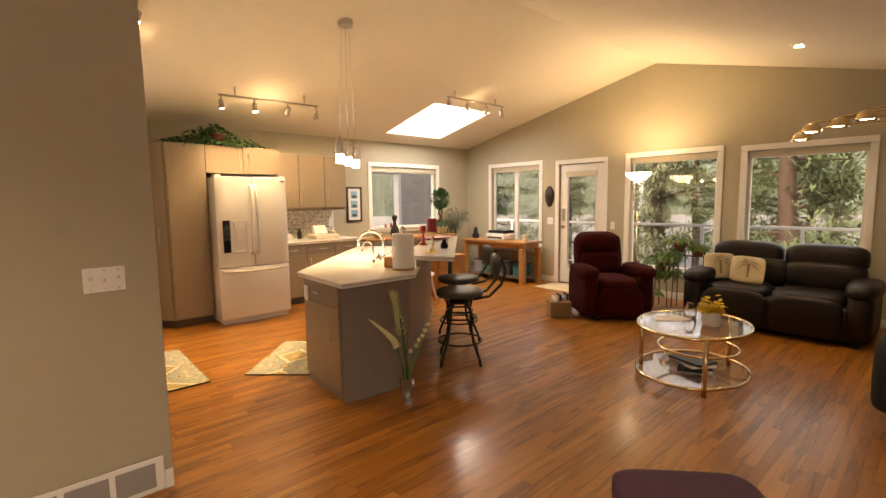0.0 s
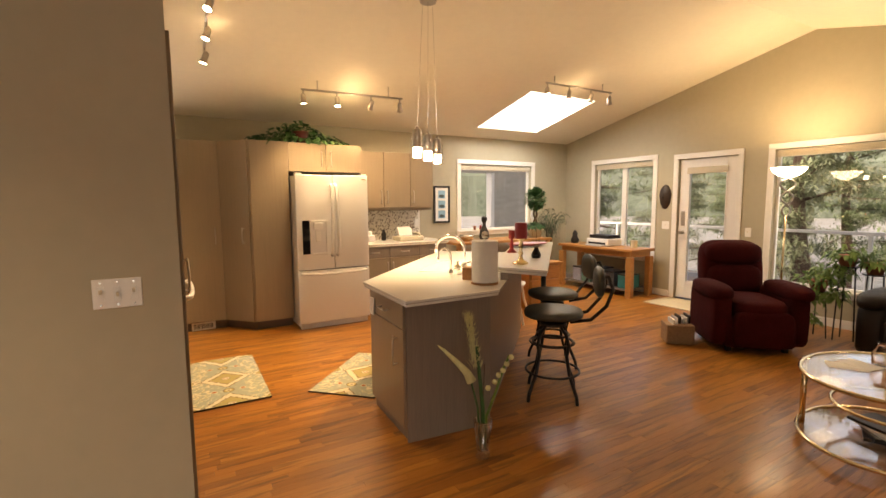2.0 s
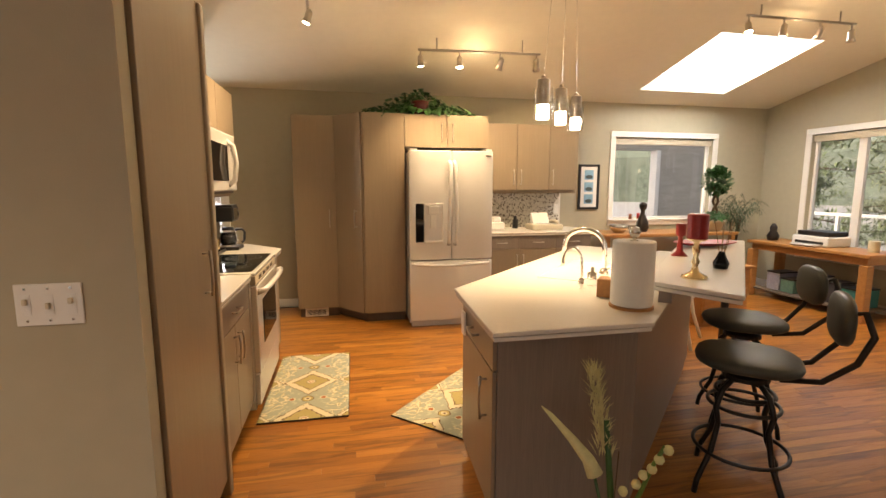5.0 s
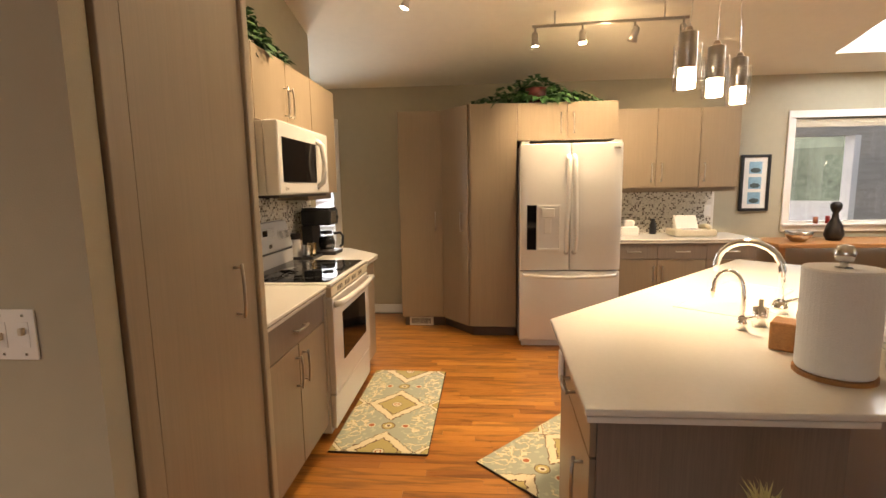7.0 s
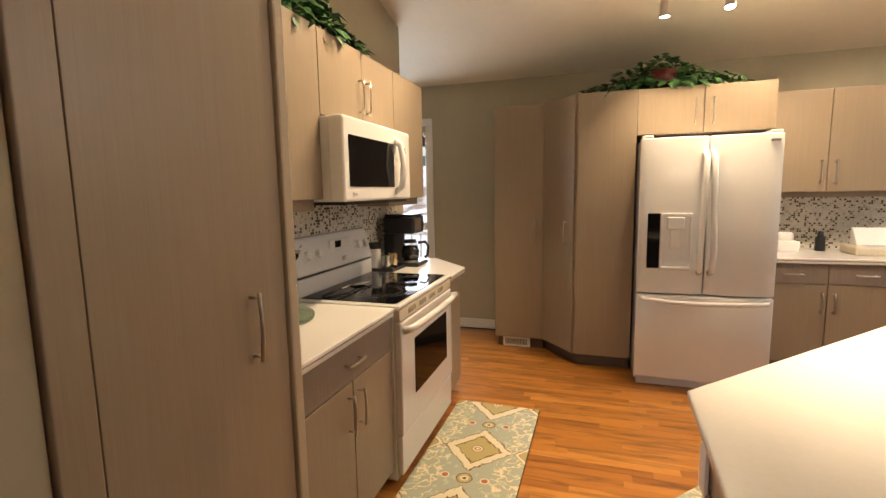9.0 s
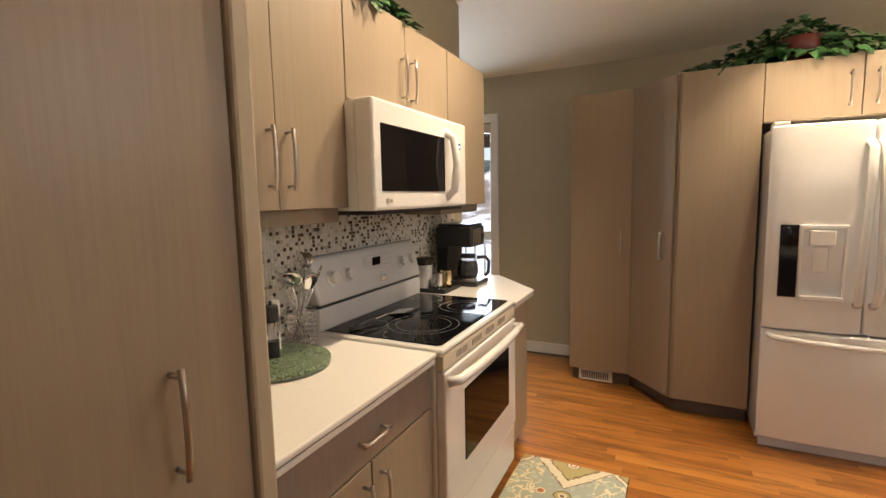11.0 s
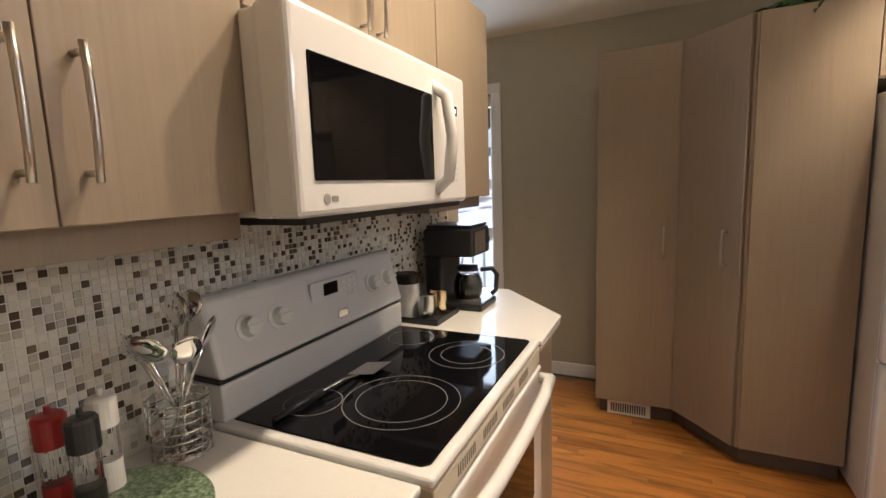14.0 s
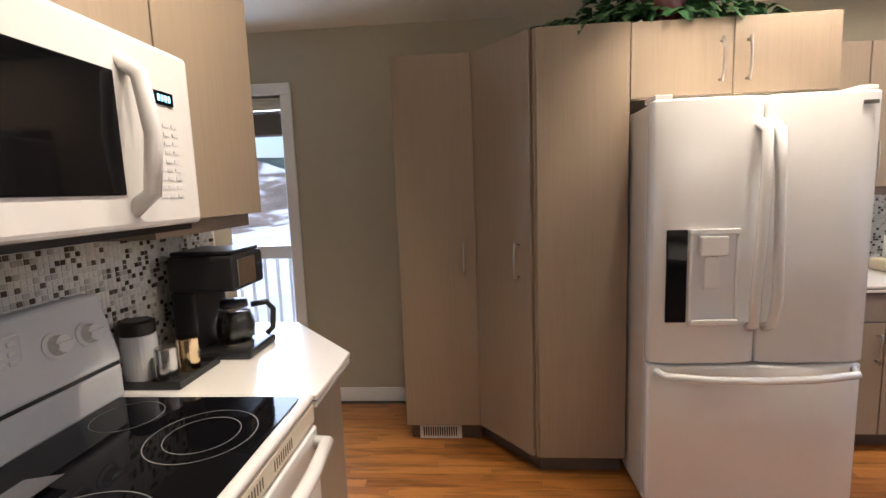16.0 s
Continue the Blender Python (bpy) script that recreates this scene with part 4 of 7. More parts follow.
def pendant(p, top):
    e = thing("pendant_lamp", p, "clear glass pendant lamp with chrome cap over island", "lamp", group="pendants over the island")
    x, y, z = p
    mesh("cord", lambda bm: tube(bm, [(x, y, z + 0.22), top], 0.0025, 6), M_STEEL, e)
    mesh("cap", lambda bm: lathe(bm, [(0, 0.25), (0.012, 0.25), (0.016, 0.235), (0.036, 0.225), (0.036, 0.085), (0, 0.085)], p, 24), M_NICKEL, e, smooth=False)
    mesh("diffuser", lambda bm: lathe(bm, [(0, 0.084), (0.034, 0.084), (0.034, 0.008), (0, 0.003)], p, 20), M_PENDLIT, e, smooth=True)
    g = mesh("shade", lambda bm: lathe(bm, [(0.054, 0.18), (0.054, 0.0), (0.0515, 0.0), (0.0515, 0.18), (0.054, 0.18)], p, 32), M_PENDANT, e, smooth=True)
    g.visible_shadow = False
    lamp("pendant_bulb", "SPOT", (x, y, z - 0.005), 22, (x, y, 0), 0.03, 100)
    return e


for s, dz in ((0, 0.0), (0.5, 0.0), (1, 0.0)):
    pendant((2.28 + 0.43 * s, 3.78 + 0.43 * s, 1.83), (2.44 + 0.2 * s, 3.95 + 0.2 * s, 3.2))
cn = thing("pendant_canopy", (2.54, 4.05, 3.15), "round brushed nickel ceiling canopy of the pendants", "lamp")
mesh("disc", lambda bm: lathe(bm, [(0, -0.03), (0.07, -0.03), (0.075, -0.01), (0.075, 0.04), (0, 0.04)], (2.54, 4.05, 3.2), 32), M_NICKEL, cn, smooth=False)


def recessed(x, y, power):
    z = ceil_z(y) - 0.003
    e = thing("recessed_light", (x, y, z), "small recessed ceiling light with white ring, seen or added fill", "lamp", group="recessed lights")
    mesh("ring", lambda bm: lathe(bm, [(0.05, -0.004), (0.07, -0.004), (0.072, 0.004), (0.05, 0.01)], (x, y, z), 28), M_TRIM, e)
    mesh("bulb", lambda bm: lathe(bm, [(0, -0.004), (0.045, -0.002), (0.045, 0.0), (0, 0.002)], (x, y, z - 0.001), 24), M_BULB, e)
    lamp("recessed_or_fill_bulb", "SPOT", (x, y, z - 0.03), power, (x, y, 0), 0.04, 130, (1.0, 0.86, 0.68))


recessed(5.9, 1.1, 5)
# these three are unseen, added to brighten the switch wall and near floor
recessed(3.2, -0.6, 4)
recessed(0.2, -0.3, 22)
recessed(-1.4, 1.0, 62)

TX, TY = 6.45, 2.95
tl = thing("floor_lamp", (TX, TY, 0), "brass torchiere floor lamp with frosted glass bowl", "lamp")
mesh("base", lambda bm: lathe(bm, [(0, 0), (0.14, 0), (0.14, 0.015), (0.05, 0.035), (0.02, 0.06), (0, 0.06)], (TX, TY, 0), 32), M_BRASS, tl, smooth=True)
mesh("pole", lambda bm: tube(bm, [(TX, TY, 0.05), (TX, TY, 1.3)], 0.011, 10), M_BRASS, tl, smooth=True)
mesh("scroll", lambda bm: [tube(bm, [(TX - 0.045 * s * math.sin(math.pi * i / 6) * (0.5 + i / 24), TY + 0.05 * s * math.sin(math.pi * i / 6) * (0.5 + i / 24), 1.28 + 0.0242 * i) for i in range(19)], 0.01, 8) for s in (1, -1)], M_NICKEL, tl, smooth=True)
mesh("bowl", lambda bm: lathe(bm, [(0.02, 1.72), (0.09, 1.74), (0.15, 1.79), (0.17, 1.83), (0.165, 1.83), (0.145, 1.795), (0.085, 1.75), (0, 1.735)], (TX, TY, 0), 36), M_LIT, tl, smooth=True)
lamp("torchiere_bulb", "SPOT", (TX, TY, 1.86), 34, (TX, TY, 4), 0.06, 165)

al = thing("arc_lamp", (6.2, -0.35, 0), "brass five-armed arc floor lamp with dome shades", "lamp")
mesh("base", lambda bm: lathe(bm, [(0, 0), (0.17, 0), (0.17, 0.04), (0.03, 0.06), (0, 0.06)], (6.2, -0.35, 0), 32), M_BRASS, al, smooth=True)
mesh("pole", lambda bm: tube(bm, [(6.2, -0.35, 0.05), (6.2, -0.35, 1.3)], 0.016, 10), M_BRASS, al, smooth=True)
for (sx, sy, sz) in ((5.75, 1.02, 2.02), (5.5, 0.9, 2.06), (5.6, 0.72, 2.1), (5.3, 0.5, 2.1), (5.2, 0.22, 2.1)):
    mesh("arm", lambda bm: tube(bm, [(6.2, -0.35, 1.28), (6.2 - (6.2 - sx) * 0.1, -0.35 + (sy + 0.35) * 0.1, 1.8), (6.2 - (6.2 - sx) * 0.4, -0.35 + (sy + 0.35) * 0.4, 2.16), (6.2 - (6.2 - sx) * 0.75, -0.35 + (sy + 0.35) * 0.75, sz + 0.13), (sx, sy, sz + 0.09)], 0.008, 8), M_BRASS, al, smooth=True)
    mesh("shade", lambda bm: lathe(bm, [(0, 0.09), (0.03, 0.085), (0.065, 0.06), (0.085, 0.015), (0.086, 0.0), (0.08, 0.0), (0.06, 0.05), (0, 0.075)], (sx, sy, sz), 24), M_BRASS, al, smooth=True)
    mesh("bulb", lambda bm: lathe(bm, [(0, 0.004), (0.05, 0.008), (0.05, 0.014), (0, 0.02)], (sx, sy, sz), 16), M_BULB, al)

# ---- plants ----
rnd = random.Random(5)


def leaf(bm, p, d, w, l, droop=0.3):
    """A folded leaf of four faces from p along d."""
    d = Vector(d).normalized()
    side = d.cross(Vector((0, 0, 1)))
    side = (side if side.length > 0.05 else Vector((1, 0, 0))).normalized()
    up = side.cross(d)
    p = Vector(p)
    m = p + d * l * 0.5 + up * l * 0.08
    t = p + d * l - Vector((0, 0, droop * l))
    v = [bm.verts.new(q) for q in (p, m + side * w / 2 - up * w * 0.12, t, m - side * w / 2 - up * w * 0.12, m)]
    for f in ((0, 1, 4), (1, 2, 4), (2, 3, 4), (3, 0, 4)):
        bm.faces.new([v[i] for i in f])


def leaves(centres, count, w, l, seed, droop=0.4, flat=0.4):
    r = random.Random(seed)

    def build(bm):
        for i in range(count):
            c, sx, sy, sz = r.choice(centres)
            a, b, q = r.uniform(0, 6.28), r.uniform(-0.5, 1), r.random() ** 0.4
            d = Vector((math.cos(a), math.sin(a), b * flat))
            p = Vector(c) + Vector((d.x * sx * q, d.y * sy * q, abs(r.gauss(0, 0.5)) * sz * (1 - 0.6 * q)))
            leaf(bm, p, d + Vector((r.gauss(0, 0.4), r.gauss(0, 0.4), r.gauss(0, 0.3))), w * r.uniform(0.7, 1.3), l * r.uniform(0.7, 1.3), droop)
    return build


def mound(c, sx, sy, sz, count, w, l, seed, power=0.7):
    """A heap of leaves, highest in the middle, that thins out and trails towards its ends."""
    r = random.Random(seed)

    def build(bm):
        for _ in range(count):
            a, q = r.uniform(0, 6.28), r.random() ** 0.75
            top = sz * max(0.0, 1 - q ** power) * r.uniform(0.7, 1.15) + 0.03
            p = Vector(c) + Vector((sx * q * math.cos(a), sy * q * math.sin(a), top * r.random() ** 0.45))
            leaf(bm, p, Vector((math.cos(a) + r.gauss(0, 0.5), math.sin(a) - 0.3 + r.gauss(0, 0.5), r.gauss(0.0, 0.5))), w * r.uniform(0.6, 1.3), l * r.uniform(0.6, 1.3), 0.35)
    return build


ivy = thing("ivy_plant", (1.98, 6.3, 2.186), "green trailing ivy in a red pot on cabinet", "plant")
mesh("foliage", mound((1.95, 6.28, 2.19), 0.6, 0.19, 0.29, 620, 0.06, 0.085, 3, 0.75), M_LEAF, ivy)
mesh("pot", lambda bm: lathe(bm, [(0, 0.0), (0.07, 0.0), (0.1, 0.14), (0.09, 0.14), (0.08, 0.12), (0, 0.12)], (1.955, 6.19, 2.186), 20), material("dark_red_glaze", (0.09, 0.008, 0.008), 0.35, vary=0.15),  ivy, smooth=True)
ivy2 = thing("ivy_plant", (0.08, 4.3, 2.226), "green trailing ivy on top of wall cabinets", "plant")
mesh("foliage", mound((0.09, 4.35, 2.23), 0.12, 0.55, 0.24, 420, 0.06, 0.085, 8, 0.8), M_LEAF, ivy2)

# ---- backsplash grounds ----
sp = setting(mesh("backsplash", boxes((WEST, WEST + 0.004, 3.426, 5.75, 0.9, 1.43), (WEST + 0.004, 0.5, 3.4245, 3.428, 0.9, 1.43)), M_GROUT), "mosaic backsplash of small brown and white tiles", "backsplash")
sp2 = setting(mesh("backsplash", boxes((2.68, 3.95, NORTH - 0.004, NORTH, 0.9, 1.42)), M_GROUT), "mosaic backsplash of small brown and white tiles", "backsplash")

# ---- things on the west counter ----
CT = 0.9155


def lathe_thing(name, at, profile, mat, label, cat, seg=28, smooth=True, **kw):
    e = thing(name, at, label, cat, **kw)
    mesh("body", lambda bm: lathe(bm, profile, at, seg), mat, e, smooth=smooth)
    return e


lathe_thing("serving_board", (0.15, 3.87, CT), [(0, 0), (0.155, 0), (0.165, 0.006), (0.165, 0.018), (0.16, 0.024), (0, 0.024)], M_MARBLE, "round green marble board on the counter", "board", 48, False)
MB = CT + 0.024
for (x, y, cap, fill, h, nm) in ((0.05, 3.86, M_RED, M_RED, 0.18, "red capped clear pepper mill on the marble board"), (0.115, 3.875, M_BLACK, M_BLACK, 0.18, "black capped clear pepper mill on the marble board"), (0.06, 3.935, M_TRIM, M_PAPER, 0.18, "white capped clear salt mill on the marble board")):
    e = thing("spice_mill", (x, y, MB), nm, "mill", group="mills on the board")
    mesh("glass", lambda bm: lathe(bm, [(0, 0.002), (0.021, 0.002), (0.021, 0.12), (0, 0.12)], (x, y, MB), 20), M_GLASS, e, smooth=False)
    mesh("filling", lambda bm: lathe(bm, [(0, 0.0), (0.0223, 0.0), (0.0223, 0.055), (0, 0.055)], (x, y, MB), 20), fill, e, smooth=False)
    mesh("cap", lambda bm: lathe(bm, [(0, 0.12), (0.0245, 0.12), (0.0245, 0.17), (0.021, 0.175), (0.005, 0.177), (0.005, 0.19), (0, 0.19)], (x, y, MB), 20), cap, e, smooth=False)

e = thing("utensil_holder", (0.04, 4.1, CT), "chrome wire utensil holder full of steel spoons", "utensil holder")
UX, UY = 0.04, 4.09


def wire_cup(bm):
    for k in range(7):
        z = CT + 0.006 + k * 0.02
        tube(bm, arc((UX, UY, z), 0.06, 0, 345, 24, (1, 0, 0), (0, 1, 0)), 0.0022, 5, True)
    for k in range(10):
        a = k * 2 * math.pi / 10
        tube(bm, [(UX + 0.06 * math.cos(a), UY + 0.06 * math.sin(a), CT), (UX + 0.06 * math.cos(a + 0.25), UY + 0.06 * math.sin(a + 0.25), CT + 0.13)], 0.002, 5)
    lathe(bm, [(0, 0), (0.05, 0), (0.05, 0.004), (0, 0.004)], (UX, UY, CT), 20)


mesh("wire_cup", wire_cup, M_CHROME, e, smooth=True)
for i, (dx, dy, h, w) in enumerate(((0.07, 0.05, 0.29, 0.042), (-0.02, 0.07, 0.34, 0.036), (0.05, -0.095, 0.29, 0.046), (-0.02, -0.08, 0.28, 0.036), (0.0, 0.02, 0.345, 0.042), (0.085, -0.02, 0.27, 0.034))):
    tip = Vector((UX + dx, UY + dy, CT + h))
    foot = Vector((UX - dx * 0.4, UY - dy * 0.4, CT + 0.01))

    def spoon(bm):
        tube(bm, [foot, foot.lerp(tip, 0.8)], 0.004, 6)
        a = len(bm.verts)
        vs = lathe(bm, [(0, -0.9), (0.6, -0.6), (1, 0), (0.7, 0.6), (0, 0.9)], (0, 0, 0), 14)
        m = Matrix.Translation(foot.lerp(tip, 0.9)) @ (tip - foot).to_track_quat("Z", "X").to_matrix().to_4x4() @ Matrix.Diagonal((0.008, w, 0.045, 1))
        for v in vs:
            v.co = m @ v.co
    mesh("spoon", spoon, M_CHROME, e, smooth=True)

e = thing("knife_block", (0.05, 3.620, CT), "clear knife block with black handled knives", "knife block")
mesh("base", boxes((-0.045, 0.14, 3.540, 3.660, CT, CT + 0.02)), M_BLACK, e, 0.004)
mesh("glass_case", boxes((-0.02, 0.1, 3.560, 3.565, CT + 0.0205, CT + 0.24), (-0.02, 0.1, 3.645, 3.650, CT + 0.0205, CT + 0.24), (-0.02, -0.015, 3.565, 3.645, CT + 0.0205, CT + 0.24), (0.095, 0.1, 3.565, 3.645, CT + 0.0205, CT + 0.24)), M_GLASS, e)
for i in range(4):
    x = 0.0 + 0.027 * i
    mesh("knife", boxes((x, x + 0.003, 3.590, 3.620, CT + 0.03, CT + 0.26)), M_IRON, e)
    mesh("knife_handle", boxes((x - 0.009, x + 0.014, 3.582 + 0.008 * (i % 2), 3.618 + 0.008 * (i % 2), CT + 0.235, CT + 0.36 + 0.012 * (i % 3))), M_BLACK, e, 0.006)

e.location.y += 0.035

e = thing("spatula", (0.2, 4.55, 0.9295), "steel turner lying on the black cooktop", "utensil")


def turner(bm):
    v = box(bm, 0.15, 0.24, 4.53, 4.63, 0.931, 0.933)
    for i in (1, 2, 5, 6):
        v[i].co.z += 0.014
    tube(bm, [(0.19, 4.53, 0.938), (0.185, 4.46, 0.95), (0.16, 4.3, 0.94), (0.155, 4.24, 0.935)], 0.005, 8)


mesh("blade", turner, M_STEEL, e, 0.0)
mesh("grip", lambda bm: tube(bm, [(0.175, 4.39, 0.945), (0.155, 4.24, 0.937)], 0.009, 8), M_BLACK, e, smooth=True)

# coffee maker, tray, mugs
X, Y = 0.13, 5.46
cm = thing("coffee_maker", (X, Y, CT), "black and steel drip coffee maker with glass carafe", "coffee maker")
mesh("base", boxes((0.0, 0.27, 5.36, 5.57, CT, CT + 0.03)), M_BLACK, cm, 0.01, seg=3)
mesh("column", boxes((0.0, 0.085, 5.36, 5.57, CT + 0.0305, CT + 0.24)), M_BLACK, cm, 0.01)
mesh("head", boxes((0.0, 0.24, 5.355, 5.575, CT + 0.2405, CT + 0.365)), M_BLACK, cm, 0.014, seg=3)
mesh("steel_panel", boxes((0.239, 0.246, 5.375, 5.5, CT + 0.255, CT + 0.35)), M_STEEL, cm, 0.003)
mesh("lid", boxes((0.01, 0.23, 5.365, 5.565, CT + 0.3655, CT + 0.38)), M_BLACK, cm, 0.006)
kb = mesh("knob", lambda bm: lathe(bm, [(0, 0), (0.02, 0), (0.018, 0.018), (0, 0.02)], seg=20), M_BLACK)
kb.parent, kb.matrix_basis = cm, pose(0.1, 0.075, 0.3, 0, 90, 0)
mesh("carafe", lambda bm: lathe(bm, [(0, 0.034), (0.055, 0.034), (0.068, 0.06), (0.07, 0.1), (0.055, 0.15), (0.045, 0.165), (0.043, 0.165), (0.053, 0.148), (0.067, 0.1), (0.065, 0.06), (0.052, 0.038), (0, 0.038)], (0.17, 5.46, CT), 28), M_PANE, cm, smooth=True)
mesh("coffee", lambda bm: lathe(bm, [(0, 0.039), (0.05, 0.039), (0.064, 0.06), (0.066, 0.1), (0.053, 0.145), (0, 0.145)], (0.17, 5.46, CT), 28), M_BLKGLASS, cm, smooth=True)
mesh("carafe_lid", lambda bm: lathe(bm, [(0, 0.166), (0.05, 0.166), (0.046, 0.19), (0, 0.195)], (0.17, 5.46, CT), 24), M_BLACK, cm, smooth=True)
mesh("carafe_band", lambda bm: lathe(bm, [(0.056, 0.03), (0.06, 0.03), (0.06, 0.04), (0.056, 0.04)], (0.17, 5.46, CT), 24), M_STEEL, cm)
mesh("carafe_handle", lambda bm: tube(bm, [(0.22, 5.49, CT + 0.165), (0.27, 5.51, CT + 0.17), (0.29, 5.52, CT + 0.14), (0.285, 5.515, CT + 0.07), (0.265, 5.505, CT + 0.05)], 0.011, 8), M_BLACK, cm, smooth=True)
cm.location.y -= 0.03
tr = thing("tray", (0.06, 5.2, CT), "small black tray with gold rim holding mugs", "tray")
mesh("plate", boxes((-0.045, 0.17, 5.09, 5.3, CT, CT + 0.008)), M_BLACK, tr, 0.004)
mesh("rim", boxes((-0.045, 0.17, 5.085, 5.09, CT, CT + 0.025), (-0.045, 0.17, 5.3, 5.305, CT, CT + 0.025), (0.17, 0.175, 5.085, 5.305, CT, CT + 0.025), (-0.05, -0.045, 5.085, 5.305, CT, CT + 0.025)), M_BLACK, tr, 0.002)
TZ = CT + 0.0085


def can(name, x, y, r, h, mat, lid, label, cat):
    e = thing(name, (x, y, TZ), label, cat)
    mesh("body", lambda bm: lathe(bm, [(0, 0), (r, 0), (r, h), (r - 0.004, h + 0.003), (0, h + 0.003)], (x, y, TZ), 28), mat, e)
    if lid:
        mesh("lid", lambda bm: lathe(bm, [(0, h + 0.0035), (r, h + 0.0035), (r, h + 0.04), (r * 0.8, h + 0.046), (0, h + 0.046)], (x, y, TZ), 28), lid, e)
    return e


can("canister", 0.0, 5.165, 0.05, 0.14, M_PANELGREY, M_IRON, "white ceramic canister with dark lid on tray", "canister")
can("steel_mug", 0.095, 5.15, 0.033, 0.1, M_STEEL, None, "small brushed steel mug on the tray", "mug")
can("gold_tin", 0.115, 5.23, 0.035, 0.105, M_BRASS, None, "small shiny gold tin on the tray", "tin")

# ---- north counter things ----
e = thing("fax_machine", (3.5, 6.6, CT), "cream desk telephone fax machine on the counter", "telephone")
mesh("base", boxes((3.38, 3.78, 6.48, 6.75, CT, CT + 0.07)), M_BEIGE, e, 0.02, seg=3)


def fax_tray(bm):
    v = box(bm, 3.44, 3.66, 6.62, 6.73, CT + 0.071, CT + 0.2)
    for i in (4, 5):
        v[i].co.y += 0.08


mesh("paper_tray", fax_tray, M_PAPER, e, 0.006)
mesh("handset", lambda bm: tube(bm, [(3.71, 6.5, CT + 0.09), (3.72, 6.6, CT + 0.1), (3.71, 6.72, CT + 0.09)], 0.022, 10), M_BEIGE, e, smooth=True)
mesh("keys", boxes(*[(3.46 + 0.03 * i, 3.48 + 0.03 * i, 6.5 + 0.03 * j, 6.52 + 0.03 * j, CT + 0.07, CT + 0.076) for i in range(6) for j in range(3)]), M_PANELGREY, e)
e = thing("cutting_board", (2.74, 6.9, CT), "pale green cutting board leaning on the backsplash", "board")
mesh("board", boxes((2.7, 2.86, 6.88, 6.9, CT, CT + 0.28)), material("pale_green_board", (0.5, 0.54, 0.4), 0.5), e, 0.01)
e = thing("napkin_box", (2.97, 6.72, CT), "white box with folded white napkins on counter", "box")
mesh("box", boxes((2.9, 3.08, 6.66, 6.78, CT, CT + 0.09)), M_PAPER, e, 0.01)
mesh("napkin", lambda bm: cushion(bm, 2.93, 3.05, 6.69, 6.75, CT + 0.06, CT + 0.16), M_PAPER, e, smooth=True)
lathe_thing("jar", (3.27, 6.8, CT), [(0, 0), (0.035, 0), (0.035, 0.1), (0.02, 0.13), (0.02, 0.16), (0, 0.165)], M_BLACK, "dark glass jar on the counter", "jar")
for y0, x0, nm in ((0, 3.86, "outlet_plate"),):
    e = thing("outlet_plate", (x0, NORTH, 1.15), "white plastic outlet plate on the backsplash", "outlet")
    mesh("plate", boxes((3.85, 3.92, NORTH - 0.016, NORTH - 0.004, 1.09, 1.21)), M_TRIM, e, 0.003)
    mesh("socket", boxes((3.87, 3.9, NORTH - 0.019, NORTH - 0.0155, 1.11, 1.14), (3.87, 3.9, NORTH - 0.019, NORTH - 0.0155, 1.16, 1.19)), M_PAPER, e, 0.002)

pf = thing("picture_frame", (4.35, NORTH, 1.13), "black framed triple photograph of sea and sky", "picture")
PX0, PX1, PZ0, PZ1 = 4.2, 4.5, 1.14, 1.735
mesh("frame", boxes((PX0, PX0 + 0.03, NORTH - 0.025, NORTH, PZ0, PZ1), (PX1 - 0.03, PX1, NORTH - 0.025, NORTH, PZ0, PZ1), (PX0 + 0.03, PX1 - 0.03, NORTH - 0.025, NORTH, PZ0, PZ0 + 0.03), (PX0 + 0.03, PX1 - 0.03, NORTH - 0.025, NORTH, PZ1 - 0.03, PZ1)), M_BLACK, pf, 0.004)
mesh("mat_board", boxes((PX0 + 0.03, PX1 - 0.03, NORTH - 0.012, NORTH, PZ0 + 0.03, PZ1 - 0.03)), M_PAPER, pf)
M_SKYBLUE, M_SEA = material("photo_sky", (0.25, 0.45, 0.6), 0.4, vary=0.2), material("photo_rock", (0.06, 0.09, 0.1), 0.4, vary=0.5, scale=30)
for i in range(3):
    z = PZ0 + 0.075 + i * 0.16
    mesh("photo", boxes((PX0 + 0.085, PX1 - 0.085, NORTH - 0.014, NORTH - 0.0125, z, z + 0.125)), M_SKYBLUE, pf)
    mesh("photo_land", lambda bm: [lathe(bm, [(0, -0.001), (0.05, -0.001), (0.05, 0), (0, 0)], (0, 0, 0), 7)], M_SEA)
    q = bpy.data.objects["photo_land"] if i == 0 else bpy.data.objects["photo_land.%03d" % i]
    q.parent, q.matrix_basis = pf, Matrix.Translation((0.0, -0.016, z + 0.035 - 1.13)) @ Matrix.Diagonal((1.1, 1, 0.55, 1)) @ pose(0, 0, 0, 90, 0, 0)

# brown side table under the north window with its things
tb = thing("side_table", (5.1, 6.6, 0), "brown wooden side table under the window", "table")
mesh("top", boxes((4.25, 6.16, 6.3, 6.88, 0.82, 0.86)), M_DESK, tb, 0.006)
for x, y in ((4.3, 6.35), (6.1, 6.35), (4.3, 6.83), (6.1, 6.83)):
    mesh("leg", boxes((x - 0.03, x + 0.03, y - 0.03, y + 0.03, 0, 0.8195)), M_DESK, tb, 0.005)
lathe_thing("bottle_vase", (4.95, 6.6, 0.861), [(0, 0), (0.06, 0), (0.085, 0.05), (0.07, 0.14), (0.03, 0.22), (0.025, 0.27), (0.045, 0.31), (0.05, 0.35), (0.03, 0.38), (0, 0.385)], M_IRON, "slim dark bronze vase on the side table", "vase")
